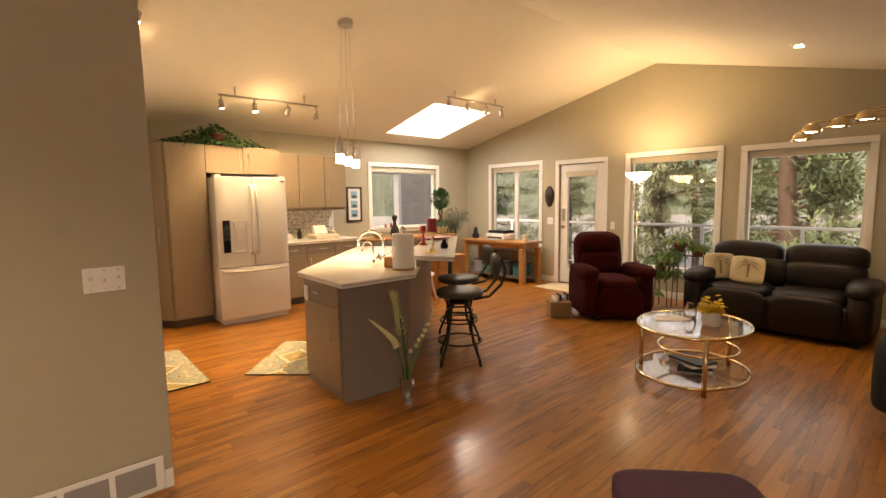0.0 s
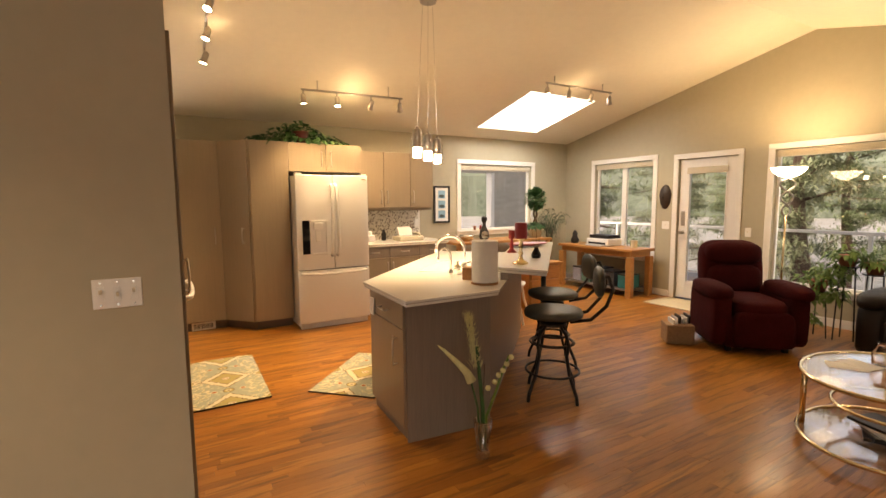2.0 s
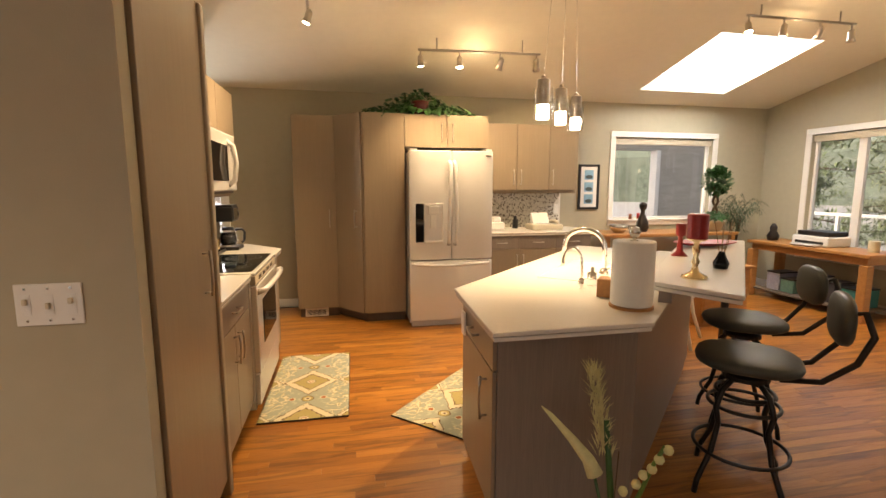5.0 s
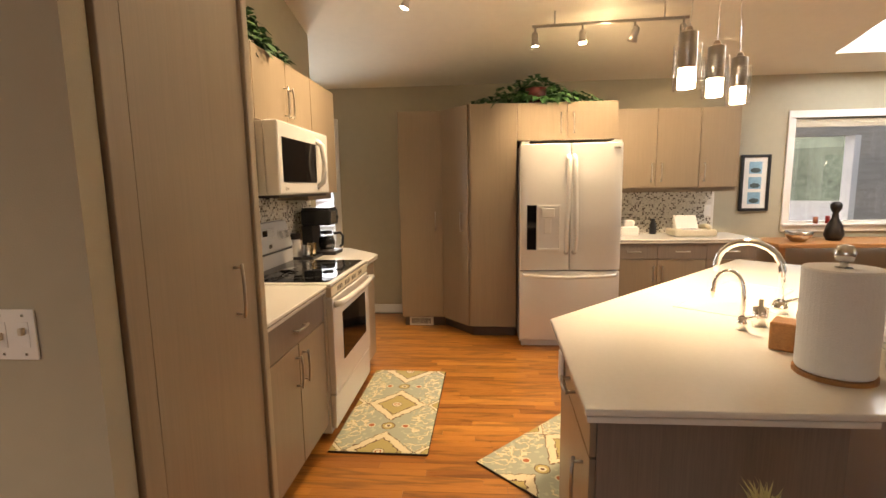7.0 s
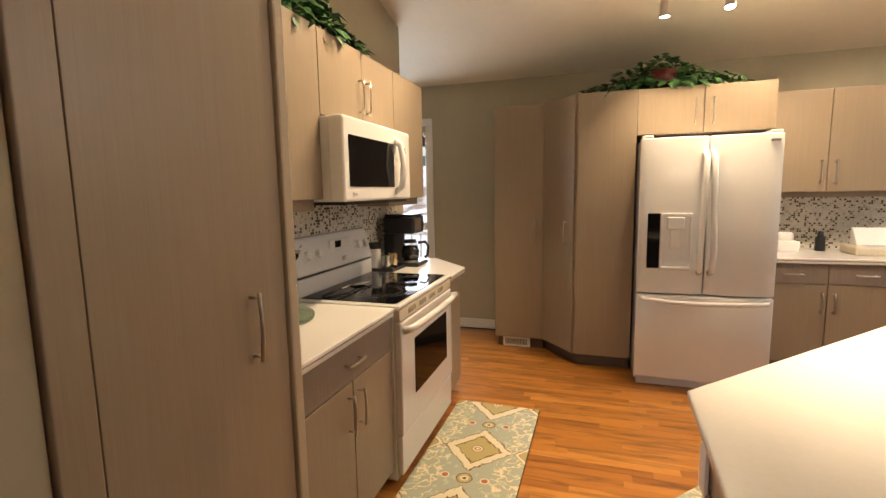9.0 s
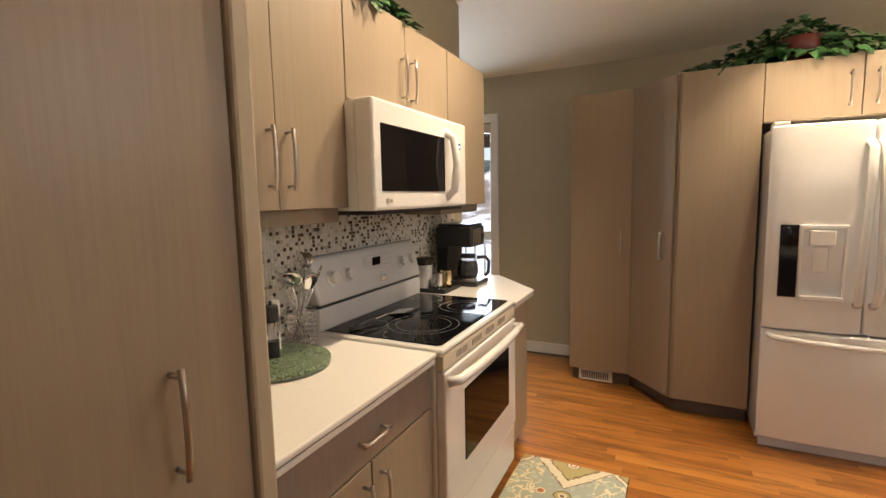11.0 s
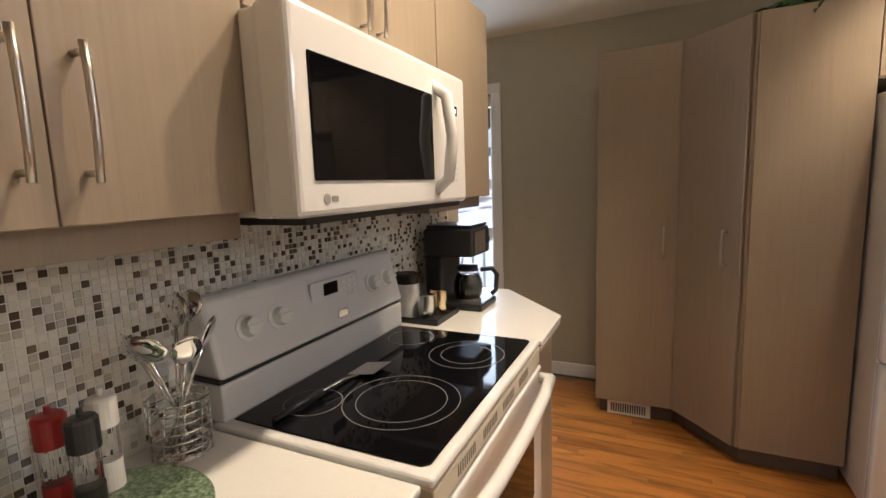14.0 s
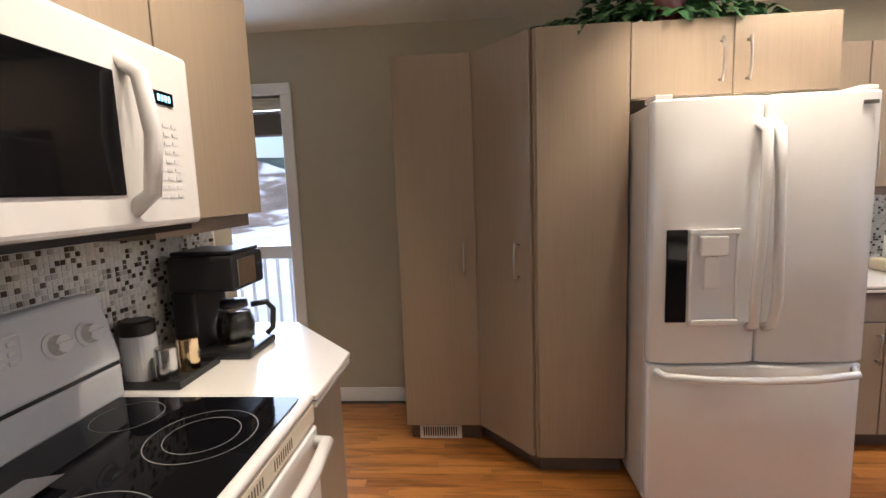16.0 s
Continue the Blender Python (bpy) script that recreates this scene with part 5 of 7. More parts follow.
lathe_thing("glass_bowl", (4.55, 6.5, 0.861), [(0, 0), (0.06, 0), (0.11, 0.06), (0.12, 0.1), (0.115, 0.1), (0.1, 0.055), (0, 0.012)], M_STEEL, "round silver bowl on the side table", "bowl")
lathe_thing("votive_holder", (4.98, NORTH - 0.035, W1[2] + 0.0125), [(0, 0), (0.022, 0), (0.022, 0.07), (0, 0.07)], M_POT, "small amber glass bottle on window sill", "bottle", group="bottles on the sill")
lathe_thing("votive_holder", (5.1, NORTH - 0.035, W1[2] + 0.0125), [(0, 0), (0.02, 0), (0.02, 0.08), (0, 0.08)], M_RED, "small red glass bottle on window sill", "bottle", group="bottles on the sill")

# ---- island things ----
IT = 0.9205


def faucet(x, y, h, reach, r, label):
    e = thing("faucet", (x, y, IT), label, "faucet", group="island faucets")
    dx, dy = -0.72 * reach, 0.69 * reach
    pts = [(x, y, IT), (x, y, IT + h * 0.62)] + [(x + dx * (1 - math.cos(math.pi * i / 10)) / 2, y + dy * (1 - math.cos(math.pi * i / 10)) / 2, IT + h * 0.62 + h * 0.38 * math.sin(math.pi * i / 10)) for i in range(1, 10)] + [(x + dx, y + dy, IT + h * 0.62), (x + dx, y + dy, IT + h * 0.5)]
    mesh("spout", lambda bm: tube(bm, pts, r, 10), M_CHROME, e, smooth=True)
    mesh("base", lambda bm: lathe(bm, [(0, 0), (r * 2.2, 0), (r * 2, 0.03), (r * 1.4, 0.05), (0, 0.05)], (x, y, IT), 20), M_CHROME, e, smooth=True)
    mesh("lever", lambda bm: tube(bm, [(x, y, IT + 0.04), (x + 0.05, y - 0.05, IT + 0.07)], r * 0.6, 8), M_CHROME, e, smooth=True)


faucet(2.625, 3.628, 0.28, 0.24, 0.014, "tall curved chrome kitchen faucet")
faucet(2.355, 3.395, 0.21, 0.1, 0.008, "small curved chrome water tap")
lathe_thing("soap_bottle", (2.446, 3.445, IT), [(0, 0), (0.025, 0), (0.025, 0.07), (0.008, 0.075), (0.008, 0.1), (0, 0.1)], M_CHROME, "small chrome soap pump on the island", "soap dispenser")
sk = thing("sink", (2.5, 3.95, 0.9), "white undermount sink edge in the island counter", "sink")
mesh("rim", lambda bm: [tube(bm, [(2.25, 3.72, IT), (2.45, 3.55, IT), (2.95, 4.05, IT), (2.75, 4.25, IT)], 0.004, 6, True)], M_QUARTZ, sk, smooth=True)
pt = thing("paper_towel", (2.385, 3.0, IT), "roll of white paper towel on a wooden holder", "paper towel")
mesh("base", lambda bm: lathe(bm, [(0, 0), (0.094, 0), (0.094, 0.012), (0, 0.014)], (2.385, 3.0, IT), 32), M_DESK, pt)
mesh("roll", lambda bm: lathe(bm, [(0.02, 0.0145), (0.087, 0.0145), (0.09, 0.02), (0.09, 0.292), (0.087, 0.297), (0.02, 0.297)], (2.385, 3.0, IT), 40), M_PAPER, pt, smooth=False)
mesh("rod", lambda bm: lathe(bm, [(0, 0.014), (0.009, 0.014), (0.009, 0.315), (0, 0.315)], (2.385, 3.0, IT), 12), M_STEEL, pt)
mesh("finial", lambda bm: lathe(bm, [(0, 0.31), (0.018, 0.315), (0.025, 0.335), (0.018, 0.355), (0, 0.36)], (2.385, 3.0, IT), 20), M_STEEL, pt, smooth=True)
e = thing("wooden_block", (2.4, 3.2, IT), "small tan wooden block on the island", "block")
mesh("block", lambda bm: prism(bm, [(2.33, 3.2), (2.41, 3.13), (2.47, 3.2), (2.39, 3.27)], IT, IT + 0.09), M_DESK, e, 0.006)
kt = thing("kettle", (2.64, 3.4, IT), "white electric kettle with black handle", "kettle")
mesh("body", lambda bm: lathe(bm, [(0, 0), (0.08, 0), (0.085, 0.04), (0.07, 0.13), (0.055, 0.17), (0, 0.19)], (2.64, 3.4, IT), 28), M_APPL, kt, smooth=True)
mesh("handle", lambda bm: tube(bm, [(2.71, 3.4, IT + 0.15), (2.76, 3.4, IT + 0.15), (2.765, 3.4, IT + 0.08), (2.72, 3.4, IT + 0.04)], 0.012, 8), M_BLACK, kt, smooth=True)

CX, CY = 2.77, 3.08
cd = thing("candle_holder", (CX, CY, BZ), "brass candle holder with a thick red candle", "candle")
mesh("stand", lambda bm: lathe(bm, [(0, 0), (0.06, 0), (0.055, 0.012), (0.02, 0.03), (0.012, 0.06), (0.02, 0.08), (0.01, 0.1), (0.018, 0.13), (0.012, 0.17), (0.045, 0.185), (0.045, 0.19), (0, 0.19)], (CX, CY, BZ), 24), M_BRASS, cd, smooth=True)
mesh("candle", lambda bm: lathe(bm, [(0, 0.1905), (0.046, 0.1905), (0.046, 0.3), (0.041, 0.306), (0, 0.298)], (CX, CY, BZ), 28), M_RED, cd)
lathe_thing("candle_holder", (3.2, 3.72, BZ), [(0, 0), (0.05, 0), (0.02, 0.03), (0.012, 0.12), (0.03, 0.13), (0.03, 0.2), (0, 0.2)], M_RED, "slim red candle on a small stand", "candle")
e = thing("serving_plate", (3.7, 4.08, BZ), "long red serving plate on the bar", "plate")
mesh("plate", lambda bm: lathe(bm, [(0, 0.01), (0.16, 0.012), (0.24, 0.03), (0.24, 0.035), (0.15, 0.018), (0, 0.016)], (3.7, 4.08, BZ), 40, 1.0, 0.55), M_RED, e, smooth=True)
df = thing("reed_diffuser", (3.1, 3.28, BZ), "dark glass reed diffuser with thin reeds", "diffuser")
mesh("bottle", lambda bm: lathe(bm, [(0, 0), (0.035, 0), (0.04, 0.03), (0.02, 0.07), (0.015, 0.09), (0, 0.09)], (3.1, 3.28, BZ), 20), M_BLKGLASS, df, smooth=True)
mesh("reed", lambda bm: [tube(bm, [(3.1, 3.28, BZ + 0.02), (3.1 + 0.05 * math.cos(a), 3.28 + 0.05 * math.sin(a), BZ + 0.25)], 0.0018, 5) for a in (0, 0.9, 1.9, 3.0, 4.0, 5.2)], M_WICKER, df)
TPX, TPY, TPZ = 5.95, 6.5, 0.861
tp = thing("topiary", (TPX, TPY, TPZ), "potted topiary with twisted trunk and round crown", "plant")
mesh("pot", lambda bm: lathe(bm, [(0, 0), (0.08, 0), (0.13, 0.12), (0.14, 0.15), (0.125, 0.15), (0, 0.13)], (TPX, TPY, TPZ), 24), M_BEIGE, tp, smooth=True)
mesh("trunk", lambda bm: [tube(bm, [(TPX + 0.03 * math.cos(i * 0.9 + o), TPY + 0.03 * math.sin(i * 0.9 + o), TPZ + 0.12 + 0.045 * i) for i in range(11)], 0.016, 7) for o in (0, 3.1)], M_STEM, tp, smooth=True)


def crown(bm):
    r = random.Random(17)
    for _ in range(700):
        d = Vector((r.gauss(0, 1), r.gauss(0, 1), r.gauss(0, 1))).normalized()
        leaf(bm, Vector((TPX, TPY, TPZ + 0.66)) + d * 0.17 * r.random() ** 0.4, d + Vector((r.gauss(0, 0.4), r.gauss(0, 0.4), 0.2)), 0.045, 0.06, 0.2)


mesh("foliage", lambda bm: (crown(bm), mound((TPX, TPY, TPZ + 0.15), 0.16, 0.16, 0.12, 200, 0.05, 0.07, 13)(bm)), M_LEAF, tp)

# vase of artificial flowers on the floor
vs = thing("flower_vase", (2.0, 2.5, 0), "tall clear glass vase with pale artificial stems", "vase")
VX, VY = 2.03, 2.52
mesh("glass", lambda bm: lathe(bm, [(0, 0), (0.04, 0), (0.042, 0.02), (0.036, 0.04), (0.055, 0.23), (0.05, 0.23), (0.032, 0.05), (0, 0.045)], (VX, VY, 0), 12), M_CUT, vs, smooth=True)
RT = Vector((0.74, -0.67, 0))      # sideways as seen from the room


def stalk(pts, r, mat, name="stem"):
    mesh(name, lambda bm: tube(bm, [Vector((VX, VY, 0)) + RT * s + Vector((0, 0, z)) for s, z in pts], r, 8, r1=r * 0.7), mat, vs, smooth=True)


stalk([(0.0, 0.05), (0.0, 0.3), (-0.02, 0.5), (-0.035, 0.66)], 0.014, M_LEAF)
stalk([(-0.01, 0.05), (-0.03, 0.3), (-0.07, 0.46)], 0.008, M_LEAF)
stalk([(0.01, 0.05), (0.02, 0.25), (0.08, 0.42), (0.12, 0.55), (0.15, 0.62)], 0.009, M_LEAF2)
stalk([(0.0, 0.05), (0.0, 0.3), (0.01, 0.56)], 0.003, M_STEM)


def lily(bm):
    o = Vector((VX, VY, 0))
    tube(bm, [o + RT * s + Vector((0, 0, z)) for s, z in ((-0.065, 0.45), (-0.09, 0.5), (-0.15, 0.56), (-0.23, 0.63), (-0.265, 0.655))], 0.03, 10, r1=0.002)


mesh("bloom", lily, M_PALEY, vs, smooth=True)


def plume(bm):
    r = random.Random(2)
    for i in range(260):
        t = r.random()
        z = 0.52 + 0.3 * t
        s = -0.03 - 0.06 * t
        w = 0.035 * (1 - 0.4 * t)
        c = Vector((VX, VY, 0)) + RT * (s + r.gauss(0, w * 0.35)) + Vector((0, 0, z))
        leaf(bm, c, RT * r.gauss(0, 0.5) + Vector((r.gauss(0, 0.3), r.gauss(0, 0.3), 1)), 0.007, 0.06, -0.1)


mesh("plume", plume, M_PALEY, vs)
mesh("bead", lambda bm: [lathe(bm, [(0, -0.017), (0.012, -0.012), (0.017, 0), (0.012, 0.012), (0, 0.017)], Vector((VX, VY, 0)) + RT * s + Vector((0, 0, z)), 12) for s, z in ((0.07, 0.46), (0.09, 0.5), (0.115, 0.53), (0.135, 0.57), (0.16, 0.61), (0.03, 0.42))], M_PALEY, vs, smooth=True)


# ---- daylight in the openings ----
DAY = (0.86, 0.93, 1.0)


def window_light(at, to, w, h, power):
    d = bpy.data.lights.new("window_daylight", "AREA")
    d.shape, d.size, d.size_y, d.energy, d.color = "RECTANGLE", w, h, power, DAY
    ob = new("window_daylight", d)
    ob.matrix_world = look(at, to)
    return ob


window_light((-0.7, NORTH + 0.13, 1.2), (-0.7, 3, 0.8), 0.9, 1.8, 24)
window_light((EAST + 0.13, 2.78, 1.26), (3, 2.78, 0.9), 1.15, 1.6, 3)
window_light((EAST + 0.13, 1.23, 1.26), (3, 1.23, 0.9), 1.15, 1.6, 3)
window_light((-0.75, SOUTH - 0.13, 1.25), (0.6, 3, 1.0), 2.2, 1.5, 11)
window_light((5.4, 5.92, ceil_z(5.92) + 0.15), (5.3, 5.6, 0), 1.15, 1.15, 34)


# ---- bar stools ----
def stool(m):
    e = thing("bar_stool", Matrix(m), "dark metal swivel bar stool with grey padded seat", "stool", group="stools at the bar")
    P = local(e)
    P("seat", lambda bm: cushion(bm, -0.22, 0.22, -0.21, 0.21, 0.6, 0.69, 2.6, 12), M_SEAT, smooth=True)
    P("swivel", lambda bm: lathe(bm, [(0, 0.55), (0.1, 0.55), (0.1, 0.57), (0.05, 0.605), (0, 0.605)], seg=20), M_IRON)
    for k in range(4):
        a = radians(45 + 90 * k)
        c, s = math.cos(a), math.sin(a)
        P("leg", lambda bm: tube(bm, [(0.06 * c, 0.06 * s, 0.56), (0.13 * c, 0.13 * s, 0.5), (0.16 * c, 0.16 * s, 0.42), (0.14 * c, 0.14 * s, 0.34), (0.17 * c, 0.17 * s, 0.2), (0.24 * c, 0.24 * s, 0.06), (0.25 * c, 0.25 * s, 0.0)], 0.013, 8), M_IRON, smooth=True)
    for z, r in ((0.2, 0.2), (0.42, 0.15), (0.48, 0.12)):
        P("foot_ring", lambda bm: tube(bm, arc((0, 0, z), r, 0, 350, 36, (1, 0, 0), (0, 1, 0)), 0.009, 8, True), M_IRON, smooth=True)
    for s in (-1, 1):
        P("back_arm", lambda bm: tube(bm, [(0.12, 0.1 * s, 0.6), (0.26, 0.13 * s, 0.63), (0.36, 0.16 * s, 0.74), (0.4, 0.17 * s, 0.86), (0.37, 0.15 * s, 0.95), (0.33, 0.11 * s, 0.93), (0.33, 0.08 * s, 0.88)], 0.013, 8), M_IRON, smooth=True)
    P("backrest", lambda bm: cushion(bm, 0.29, 0.36, -0.17, 0.17, 0.78, 1.0, 2.8, 10), M_SEAT, smooth=True)
    return e


st = stool(pose(3.0, 2.97, 0, 0, 0, -42))
copy_thing(st, pose(3.5, 3.5, 0, 0, 0, -30))

# ---- pine drawers and white chair beyond the bar ----
dc = thing("drawer_chest", (5.0, 5.45, 0), "low honey pine chest of drawers by the wall", "chest")
mesh("body", boxes((4.72, 5.28, 5.22, 5.7, 0.0, 0.6)), M_DESK, dc, 0.005)
mesh("top", boxes((4.69, 5.31, 5.18, 5.72, 0.6005, 0.63)), M_DESK, dc, 0.006)
for i in range(3):
    mesh("drawer", boxes((4.74, 5.26, 5.2, 5.219, 0.04 + 0.185 * i, 0.21 + 0.185 * i)), M_DESK, dc, 0.004)
    kn = mesh("knob", lambda bm: lathe(bm, [(0, 0), (0.01, 0), (0.016, 0.02), (0, 0.026)], seg=14), M_BRASS, smooth=True)
    kn.parent, kn.matrix_basis = dc, pose(0.0, -0.25, 0.125 + 0.185 * i, 90, 0, 0)
wc = thing("dining_chair", pose(4.15, 4.95, 0, 0, 0, 40), "white bentwood chair behind the bar", "chair")
P = local(wc)
P("seat", lambda bm: cushion(bm, -0.2, 0.2, -0.2, 0.2, 0.43, 0.48, 4), M_TRIM, smooth=True)
for x in (-0.17, 0.17):
    for y in (-0.17, 0.17):
        P("leg", lambda bm: tube(bm, [(x * 0.8, y * 0.8, 0.44), (x * 0.95, y * 0.95, 0.25), (x * 1.35, y * 1.35, 0.0)], 0.016, 8), M_TRIM, smooth=True)
P("backrest", lambda bm: tube(bm, [(-0.18, -0.17, 0.45), (-0.22, -0.17, 0.75), (-0.24, -0.08, 0.86), (-0.24, 0.08, 0.86), (-0.22, 0.17, 0.75), (-0.18, 0.17, 0.45)], 0.014, 8), M_TRIM, smooth=True)

# ---- rugs ----
M_RUG = bpy.data.materials.new("patterned_wool_rug")
M_RUG.use_nodes = True
rn, rl = M_RUG.node_tree.nodes, M_RUG.node_tree.links
rb = rn["Principled BSDF"]
rb.inputs["Roughness"].default_value = 0.95
tc, rm = rn.new("ShaderNodeTexCoord"), rn.new("ShaderNodeMapping")
rl.new(tc.outputs["Object"], rm.inputs[0])
sep = rn.new("ShaderNodeSeparateXYZ")
rl.new(rm.outputs[0], sep.inputs[0])


def math_node(op, a, b=None):
    k = rn.new("ShaderNodeMath")
    k.operation = op
    for i, v in enumerate((a, b)):
        if v is None:
            continue
        if isinstance(v, (int, float)):
            k.inputs[i].default_value = v
        else:
            rl.new(v, k.inputs[i])
    return k.outputs[0]


def rug_noise(scale, strength):
    k = rn.new("ShaderNodeTexNoise")
    k.inputs["Scale"].default_value, k.inputs["Detail"].default_value = scale, 2
    rl.new(tc.outputs["Object"], k.inputs["Vector"])
    return math_node("MULTIPLY", math_node("SUBTRACT", k.outputs[0], 0.5), strength)


def ellipse(a, b, ra, rb, wob=0.0):
    """The distance from a motif's middle, 1 on a diamond of the half widths ra and rb."""
    d = math_node("ADD", math_node("DIVIDE", math_node("ABSOLUTE", a), ra), math_node("DIVIDE", math_node("ABSOLUTE", b), rb))
    return math_node("ADD", d, wob) if wob else d


def round_to(a, b, r):
    return math_node("DIVIDE", math_node("SQRT", math_node("ADD", math_node("MULTIPLY", a, a), math_node("MULTIPLY", b, b))), r)


wv = rug_noise(40, 0.34)
rx = math_node("ABSOLUTE", sep.outputs[0])
ry = math_node("PINGPONG", math_node("ADD", sep.outputs[1], 5.6), 0.28)
CREAM_, GREY_, OLIVE_, BROWN_, RUST_ = (0.6, 0.53, 0.37), (0.32, 0.335, 0.265), (0.37, 0.3, 0.12), (0.13, 0.075, 0.04), (0.36, 0.12, 0.05)
rug_colour = None


def layer(dist, limit, colour):
    """Lays a colour where the distance is under the limit."""
    global rug_colour
    k = rn.new("ShaderNodeMix")
    k.data_type = "RGBA"
    rl.new(math_node("LESS_THAN", math_node("ADD", dist, wv), limit), k.inputs[0])
    if rug_colour is None:
        k.inputs[6].default_value = (*GREY_, 1)
    else:
        rl.new(rug_colour, k.inputs[6])
    k.inputs[7].default_value = (*colour, 1)
    rug_colour = k.outputs[2]


patches = rug_noise(26, 4.0)
layer(math_node("ADD", patches, 1.0), 0.52, (0.4, 0.41, 0.31))
scroll = math_node("ADD", math_node("ABSOLUTE", rug_noise(17, 9.0)), math_node("MULTIPLY", math_node("LESS_THAN", rx, 0.13), 3.0))
layer(scroll, 0.36, OLIVE_)
layer(scroll, 0.27, CREAM_)
edge_x, mid_y = math_node("SUBTRACT", rx, 0.275), math_node("SUBTRACT", ry, 0.28)
for lim, col in ((1.0, BROWN_), (0.93, CREAM_), (0.62, BROWN_), (0.55, OLIVE_)):
    layer(ellipse(edge_x, ry, 0.075, 0.085), lim, col)
for lim, col in ((1.04, BROWN_), (1.0, CREAM_), (0.7, BROWN_), (0.645, OLIVE_)):
    layer(ellipse(sep.outputs[0], ry, 0.19, 0.21), lim, col)
for lim, col in ((1.0, BROWN_), (0.88, CREAM_), (0.55, RUST_), (0.3, CREAM_)):
    layer(round_to(rx, ry, 0.034), lim, col)
for lim, col in ((1.0, BROWN_), (0.86, OLIVE_), (0.5, CREAM_), (0.28, BROWN_)):
    layer(round_to(rx, mid_y, 0.042), lim, col)
for lim, col in ((1.0, CREAM_), (0.7, RUST_)):
    layer(round_to(math_node("SUBTRACT", rx, 0.105), mid_y, 0.024), lim, col)
dots = math_node("ADD", round_to(math_node("PINGPONG", math_node("ADD", rx, 0.02), 0.02), math_node("PINGPONG", ry, 0.022), 0.0075), math_node("MULTIPLY", math_node("ABSOLUTE", math_node("SUBTRACT", ellipse(sep.outputs[0], ry, 0.19, 0.21), 0.85)), 8.0))
layer(dots, 1.0, (0.33, 0.24, 0.12))
pile = rn.new("ShaderNodeTexNoise")
pile.inputs["Scale"].default_value = 350
rl.new(tc.outputs["Object"], pile.inputs["Vector"])
rbp = rn.new("ShaderNodeBump")
rbp.inputs["Strength"].default_value, rbp.inputs["Distance"].default_value = 0.6, 0.004
rl.new(pile.outputs[0], rbp.inputs["Height"])
rl.new(rbp.outputs[0], rb.inputs["Normal"])
rl.new(rug_colour, rb.inputs["Base Color"])
M_RUGEDGE = material("dark_rug_edge", (0.05, 0.03, 0.02), 0.95, vary=0.2)


def rug(m, w, l):
    e = thing("rug", Matrix(m), "patterned wool kitchen rug in grey-green and gold diamonds", "rug", group="kitchen rugs")
    P = local(e)

    def pile_top(bm):
        r = random.Random(4)
        n, k = 10, 20
        g = [[bm.verts.new((w * (i / n - 0.5), l * (j / k - 0.5), 0.012 + r.uniform(-0.0012, 0.0012))) for j in range(k + 1)] for i in range(n + 1)]
        for i in range(n):
            for j in range(k):
                bm.faces.new((g[i][j], g[i + 1][j], g[i + 1][j + 1], g[i][j + 1]))
    P("pile", pile_top, M_RUG, smooth=True)
    P("binding", lambda bm: box(bm, -w / 2 - 0.003, w / 2 + 0.003, -l / 2 - 0.003, l / 2 + 0.003, 0.0005, 0.0095), M_RUGEDGE, 0.003)
    return e


rug(pose(0.869, 4.615, 0.001, 0, 0, -1), 0.55, 1.14)
rug(pose(1.93, 4.14, 0.001, 0, 0, -44), 0.55, 0.95)

# ---- writing desk by the east window ----
DX0, DX1, DY0, DY1 = 6.45, 7.0, 4.93, 6.45
dk = thing("desk", (6.72, 5.7, 0), "honey pine console desk under the sliding window", "desk")
mesh("top", boxes((DX0, DX1, DY0, DY1, 0.7, 0.74)), M_DESK, dk, 0.006)
mesh("apron", boxes((DX0 + 0.04, DX1 - 0.04, DY0 + 0.05, DY1 - 0.05, 0.62, 0.6995)), M_DESK, dk, 0.003)
mesh("shelf", boxes((DX0 + 0.06, DX1 - 0.04, DY0 + 0.1, DY1 - 0.1, 0.09, 0.11)), M_KICK, dk, 0.003)
for x in (DX0 + 0.05, DX1 - 0.05):
    for y in (DY0 + 0.06, DY1 - 0.06):
        mesh("leg", boxes((x - 0.045, x + 0.045, y - 0.045, y + 0.045, 0, 0.619)), M_DESK, dk, 0.006)
pr = thing("printer", (6.75, 5.75, 0.741), "white and grey inkjet printer with paper", "printer")
mesh("body", boxes((6.6, 6.95, 5.5, 5.95, 0.741, 0.86)), M_APPL, pr, 0.02, seg=3)
mesh("scanner_lid", boxes((6.64, 6.94, 5.53, 5.92, 0.861, 0.915)), M_IRON, pr, 0.015, seg=3)
mesh("tray", boxes((6.5, 6.6, 5.57, 5.88, 0.75, 0.765)), M_PANELGREY, pr, 0.004)
mesh("slot", boxes((6.596, 6.602, 5.55, 5.9, 0.77, 0.8)), M_BLACK, pr)
lathe_thing("pillar_candle", (6.75, 5.12, 0.741), [(0, 0), (0.05, 0), (0.05, 0.12), (0, 0.118)], M_CREAM, "cream pillar candle on the desk", "candle", smooth=False)
lathe_thing("figurine", (6.7, 6.3, 0.741), [(0, 0), (0.06, 0), (0.075, 0.06), (0.04, 0.12), (0.045, 0.17), (0.02, 0.22), (0, 0.225)], M_IRON, "small dark carved ornament on the desk", "ornament")
